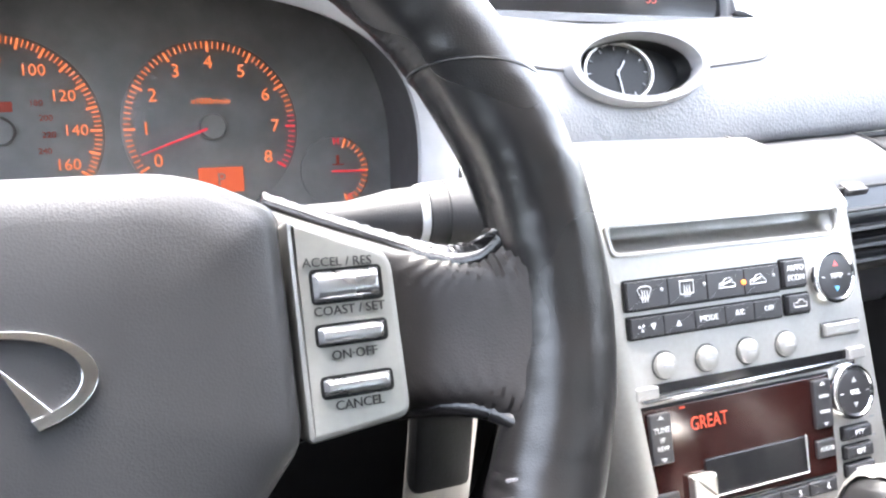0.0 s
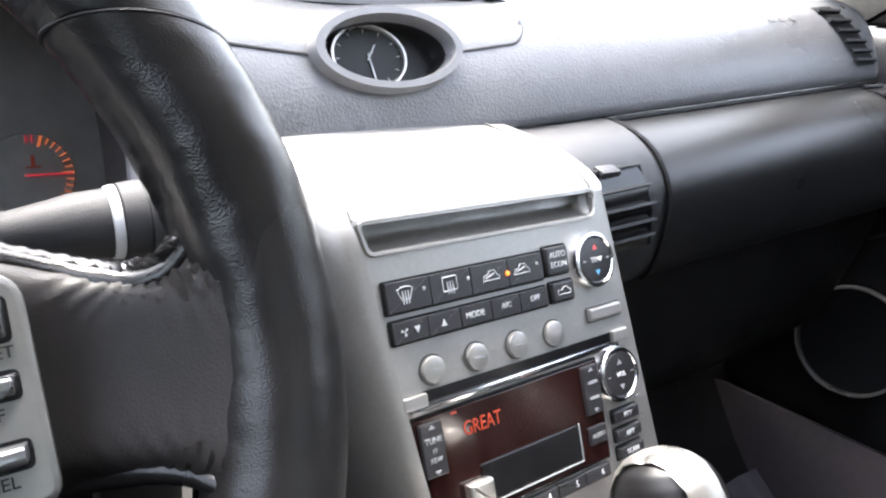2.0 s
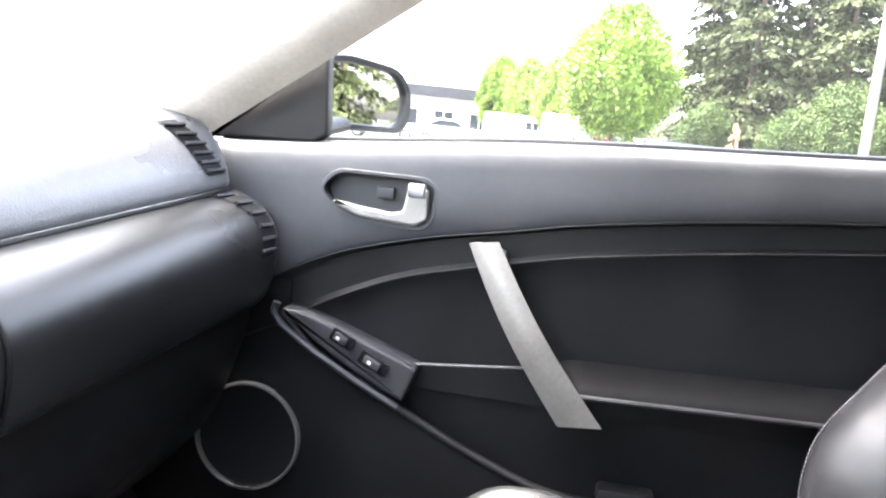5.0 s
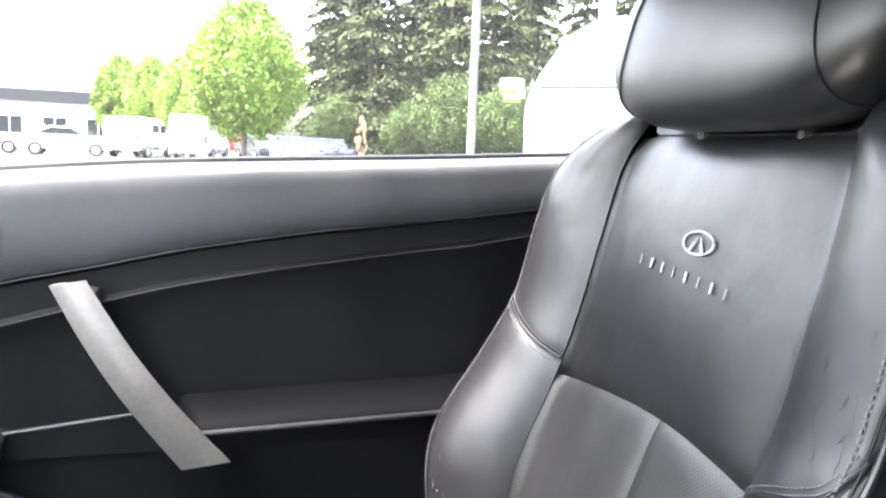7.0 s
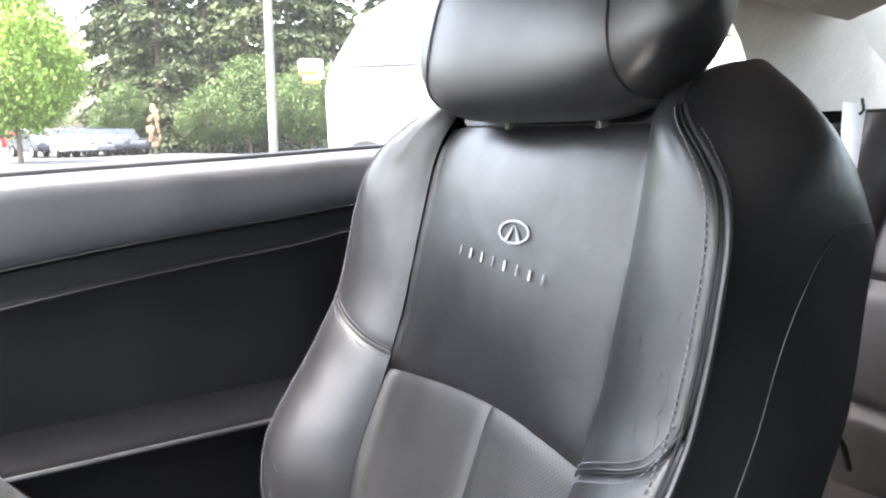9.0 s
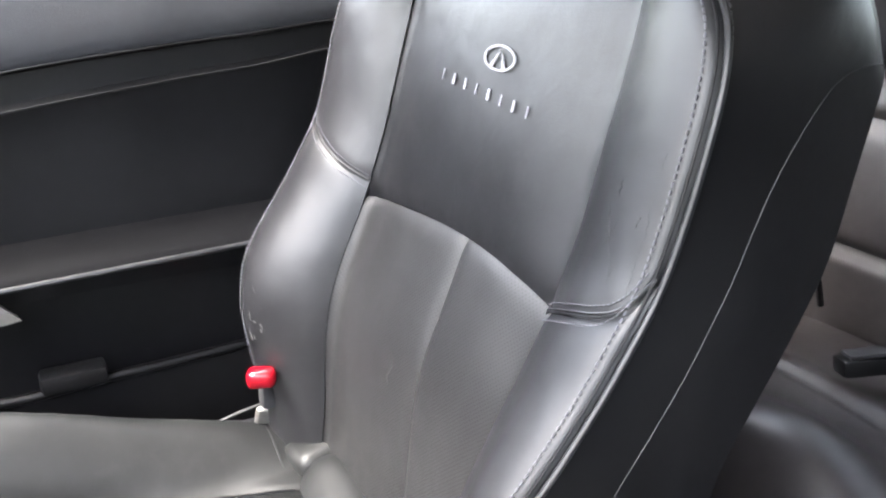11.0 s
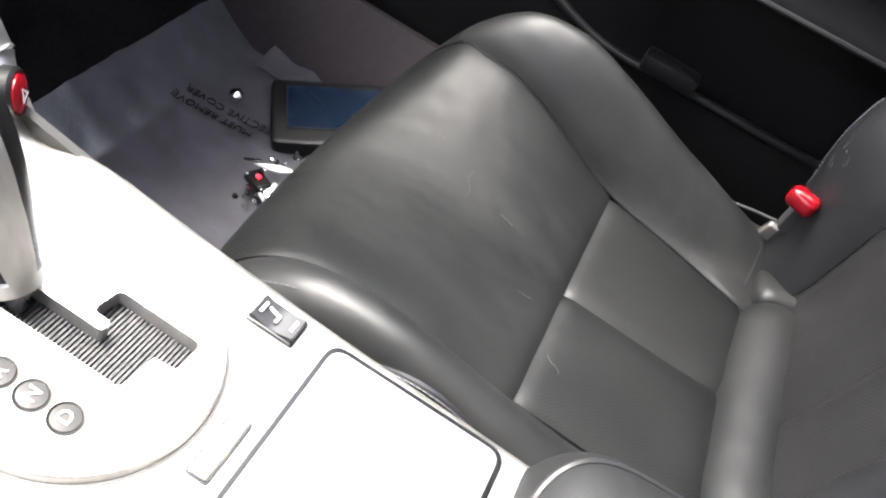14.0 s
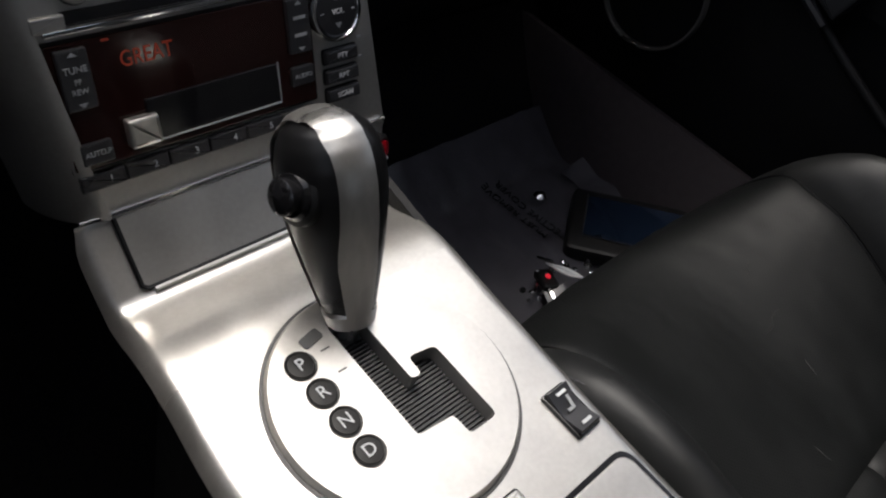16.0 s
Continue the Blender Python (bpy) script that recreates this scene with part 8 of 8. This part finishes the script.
def car_mesh_parts(name, label, paint, at, rz, scale=(1, 1, 1), pickup=False):
    c = thing(name, label, "car", "parked cars", at=(at[0], at[1], GZ))
    c.rotation_euler = (0, 0, radians(rz))
    c.scale = scale
    low = [(-2.15, 0.32), (2.15, 0.32), (2.18, 0.62), (2.05, 0.80), (1.10, 0.92), (-1.75, 0.95), (-2.15, 0.85)]
    cab = [(1.05, 0.90), (0.35, 1.42), (-0.75, 1.45), (-1.65, 0.95)] if not pickup else [(1.0, 0.90), (0.5, 1.62), (-0.6, 1.64), (-0.75, 0.95)]
    side = Matrix(((1, 0, 0, 0), (0, 0, -1, 0.86), (0, 1, 0, 0), (0, 0, 0, 1)))
    body = part("body", prism(B(), side, rounded(low, 0.10, 4), 1.72, 0.06), paint, c)
    side2 = Matrix(((1, 0, 0, 0), (0, 0, -1, 0.70), (0, 1, 0, 0), (0, 0, 0, 1)))
    part("cabin", prism(B(), side2, rounded(cab, 0.10, 4), 1.40, 0.08), paint, c)
    mid = (sum(p[0] for p in cab) / 4, sum(p[1] for p in cab) / 4)
    win = [(mid[0] + (p[0] - mid[0]) * 0.80, mid[1] + 0.03 + (p[1] - mid[1]) * 0.62) for p in cab]
    for s in (1, -1):
        side3 = Matrix(((1, 0, 0, 0), (0, 0, -s, s * 0.700), (0, 1, 0, 0), (0, 0, 0, 1)))
        part("side_window", prism(B(), side3 @ pose(0, 0, -0.012), rounded(win, 0.05, 3), 0.02), PANE, c)
    part("windscreen", box(B(), pose(0.72, 0, 1.17, 0, 53 if not pickup else 35, 0), (0.62, 1.22, 0.03)), PANE, c)
    part("rear_window", box(B(), pose(-1.22 if not pickup else -0.69, 0, 1.21, 0, -57 if not pickup else -80, 0), (0.70 if not pickup else 0.5, 1.18, 0.03)), PANE, c)
    for x in (-1.35, 1.35):
        for s in (1, -1):
            m = pose(x, s * 0.80, 0.32, 90, 0, 0)
            w = part("wheel", lathe(B(), m, [(0.20, -0.10), (0.32, -0.10), (0.33, 0), (0.32, 0.10), (0.20, 0.10)], 20), TYRE, c)
            part("rim", lathe(B(), m, [(0.20, -0.09), (0.0, -0.10), (0.0, 0.10), (0.20, 0.09)], 14), PAINTS[1], w)
    for s in (1, -1):
        part("headlight", box(B(), pose(2.10, s * 0.62, 0.70), (0.12, 0.34, 0.13), 0.03), PANE, c)
        part("tail_light", box(B(), pose(-2.14, s * 0.66, 0.78), (0.05, 0.28, 0.14), 0.02), PAINTS[3], c)
    return c


for az, d, p, turn, high, lb in ((91.0, 62, 3, 100, 0.95, "red car"), (92.9, 46, 2, 20, 1.0, "dark car"), (94.1, 45, 1, 24, 1.0, "silver car"), (95.3, 46, 4, 22, 1.0, "grey car"), (96.5, 47, 2, 20, 1.0, "dark car"), (97.7, 48, 2, 25, 1.0, "dark car"), (80.5, 44, 0, 85, 1.0, "white car beside the building"), (75.5, 46, 1, 85, 1.0, "silver car beside the building")):
    car_mesh_parts("parked_car", lb + " parked in the car park", PAINTS[p], polar(az, d), 270 - az + turn, (1, 1, high))
for az, d, p, rz, pk, lb in ((163.5, 17, 0, 60, True, "white pickup parked behind"), (158.5, 19, 3, 70, True, "red pickup parked behind")):
    car_mesh_parts("pickup", lb, PAINTS[p], polar(az, d), rz, (1.1, 1.1, 1.15), pk)


def build_van(az, dist, turn, length, high, label):
    """A rounded white van: body, windows, wheels, lamps and bumpers."""
    x, y = polar(az, dist)
    vn = thing("parked_van", label, "van", "parked vans", at=(x, y, GZ))
    vn.rotation_euler = (0, 0, radians(270 - az + turn))
    h = length / 2
    prof = [(-h, 0.35), (h, 0.35), (h, 0.95), (h - 0.75, 1.15), (h - 1.45, high), (-h + 0.25, high), (-h, high - 0.35)]
    side = Matrix(((1, 0, 0, 0), (0, 0, -1, 0.95), (0, 1, 0, 0), (0, 0, 0, 1)))
    part("body", prism(B(), side, rounded(prof, [0.1, 0.15, 0.25, 0.4, 0.55, 0.5, 0.4], 7), 1.9, 0.16), PAINTS[0], vn)
    for s in (1, -1):
        for x0, w in ((h - 1.62, 0.62), (h - 2.55, 0.75)):
            part("side_window", box(B(), pose(x0, s * 0.95, high - 0.55), (w, 0.03, 0.40), 0.01), PANE, vn)
        part("tail_lamp", box(B(), pose(-h + 0.02, s * 0.80, 1.05), (0.06, 0.14, 0.38), 0.02), PAINTS[3], vn)
        part("marker_lamp", box(B(), pose(-h + 0.02, s * 0.66, high - 0.12), (0.06, 0.22, 0.09), 0.02), AMBER, vn, "amber marker lamp")
        for xx in (-h + 0.95, h - 0.85):
            w = part("wheel", lathe(B(), pose(xx, s * 0.86, 0.34, 90, 0, 0), [(0.20, -0.11), (0.33, -0.11), (0.34, 0), (0.33, 0.11), (0.20, 0.11)], 20), TYRE, vn)
            part("rim", lathe(B(), pose(xx, s * 0.86, 0.34, 90, 0, 0), [(0.20, -0.10), (0.0, -0.11), (0.0, 0.11), (0.20, 0.10)], 14), PAINTS[1], w)
    part("windscreen", box(B(), pose(h - 1.05, 0, 1.15 + (high - 1.15) * 0.48, 0, 52, 0), (0.75, 1.5, 0.03), 0.01), PANE, vn)
    part("bumper", box(B(), pose(h, 0, 0.5), (0.16, 1.8, 0.22), 0.05), ROOFG, vn)


build_van(88.9, 43, 165, 4.6, 2.25, "white rounded van parked behind the small bright trees")
build_van(85.0, 45, 155, 4.4, 2.05, "white van parked beside the low white building")
build_van(138.4, 9, 62, 4.8, 1.95, "white van with amber lamps parked close behind")


def build_truck():
    x, y = polar(111.7, 16.6)
    tr = thing("white_truck", "large white truck cab with a sloping roof fairing", "truck", at=(x, y, GZ))
    L = pose(0, 0, 0, 0, 0, 68.3)

    def add(name, bm, material, parent=None, label=""):
        bm.transform(L)
        return part(name, bm, material, parent or tr, label)
    prof = [(-4.6, 0.5), (0.0, 0.5), (0.04, 2.0), (-0.18, 2.5), (-0.70, 3.30), (-1.35, 3.68), (-4.6, 3.75)]
    side = Matrix(((1, 0, 0, 0), (0, 0, -1, 1.1), (0, 1, 0, 0), (0, 0, 0, 1)))
    add("cab_body", prism(B(), side, rounded(prof, [0.1, 0.1, 0.3, 0.5, 0.5, 0.5, 0.1], 7), 2.2, 0.16), PAINTS[0])
    for s in (1, -1):
        add("sun_visor", box(B(), pose(-1.0, s * 1.11, 2.36, 0, 2, 0), (1.5, 0.05, 0.05), 0.01), ROOFG)
        add("door_seam", box(B(), pose(-1.45, s * 1.105, 1.88), (1.0, 0.02, 0.025)), ROOFG)
        for k in range(4):
            add("vent_louvre", box(B(), pose(-0.92 - 0.06 * k, s * 1.105, 1.55), (0.03, 0.03, 0.62), 0.008), ROOFG)
        mirror = add("wing_mirror", box(B(), pose(0.30, s * 1.30, 2.36), (0.46, 0.20, 0.20), 0.06), PAINTS[0])
        add("marker_lamp", box(B(), pose(0.34, s * 1.31, 2.22), (0.36, 0.18, 0.09), 0.03), AMBER, mirror, "amber marker lamp")
        add("exhaust_stack", tube(B(), [(-1.5, s * 0.9, 3.4), (-1.5, s * 0.9, 4.6)], 0.08, 12), PAINTS[1])
        for xx in (-3.6, -0.7):
            add("wheel", lathe(B(), pose(xx, s * 0.98, 0.48, 90, 0, 0), [(0.26, -0.14), (0.47, -0.14), (0.48, 0), (0.47, 0.14), (0.26, 0.14), (0, 0.12)], 24), TYRE)
    add("windscreen", box(B(), pose(-0.02, 0, 2.15, 0, 78, 0), (0.7, 1.9, 0.03), 0.01), PANE)
    add("bumper", box(B(), pose(0.02, 0, 0.55), (0.25, 2.2, 0.3), 0.06), ROOFG)


build_truck()
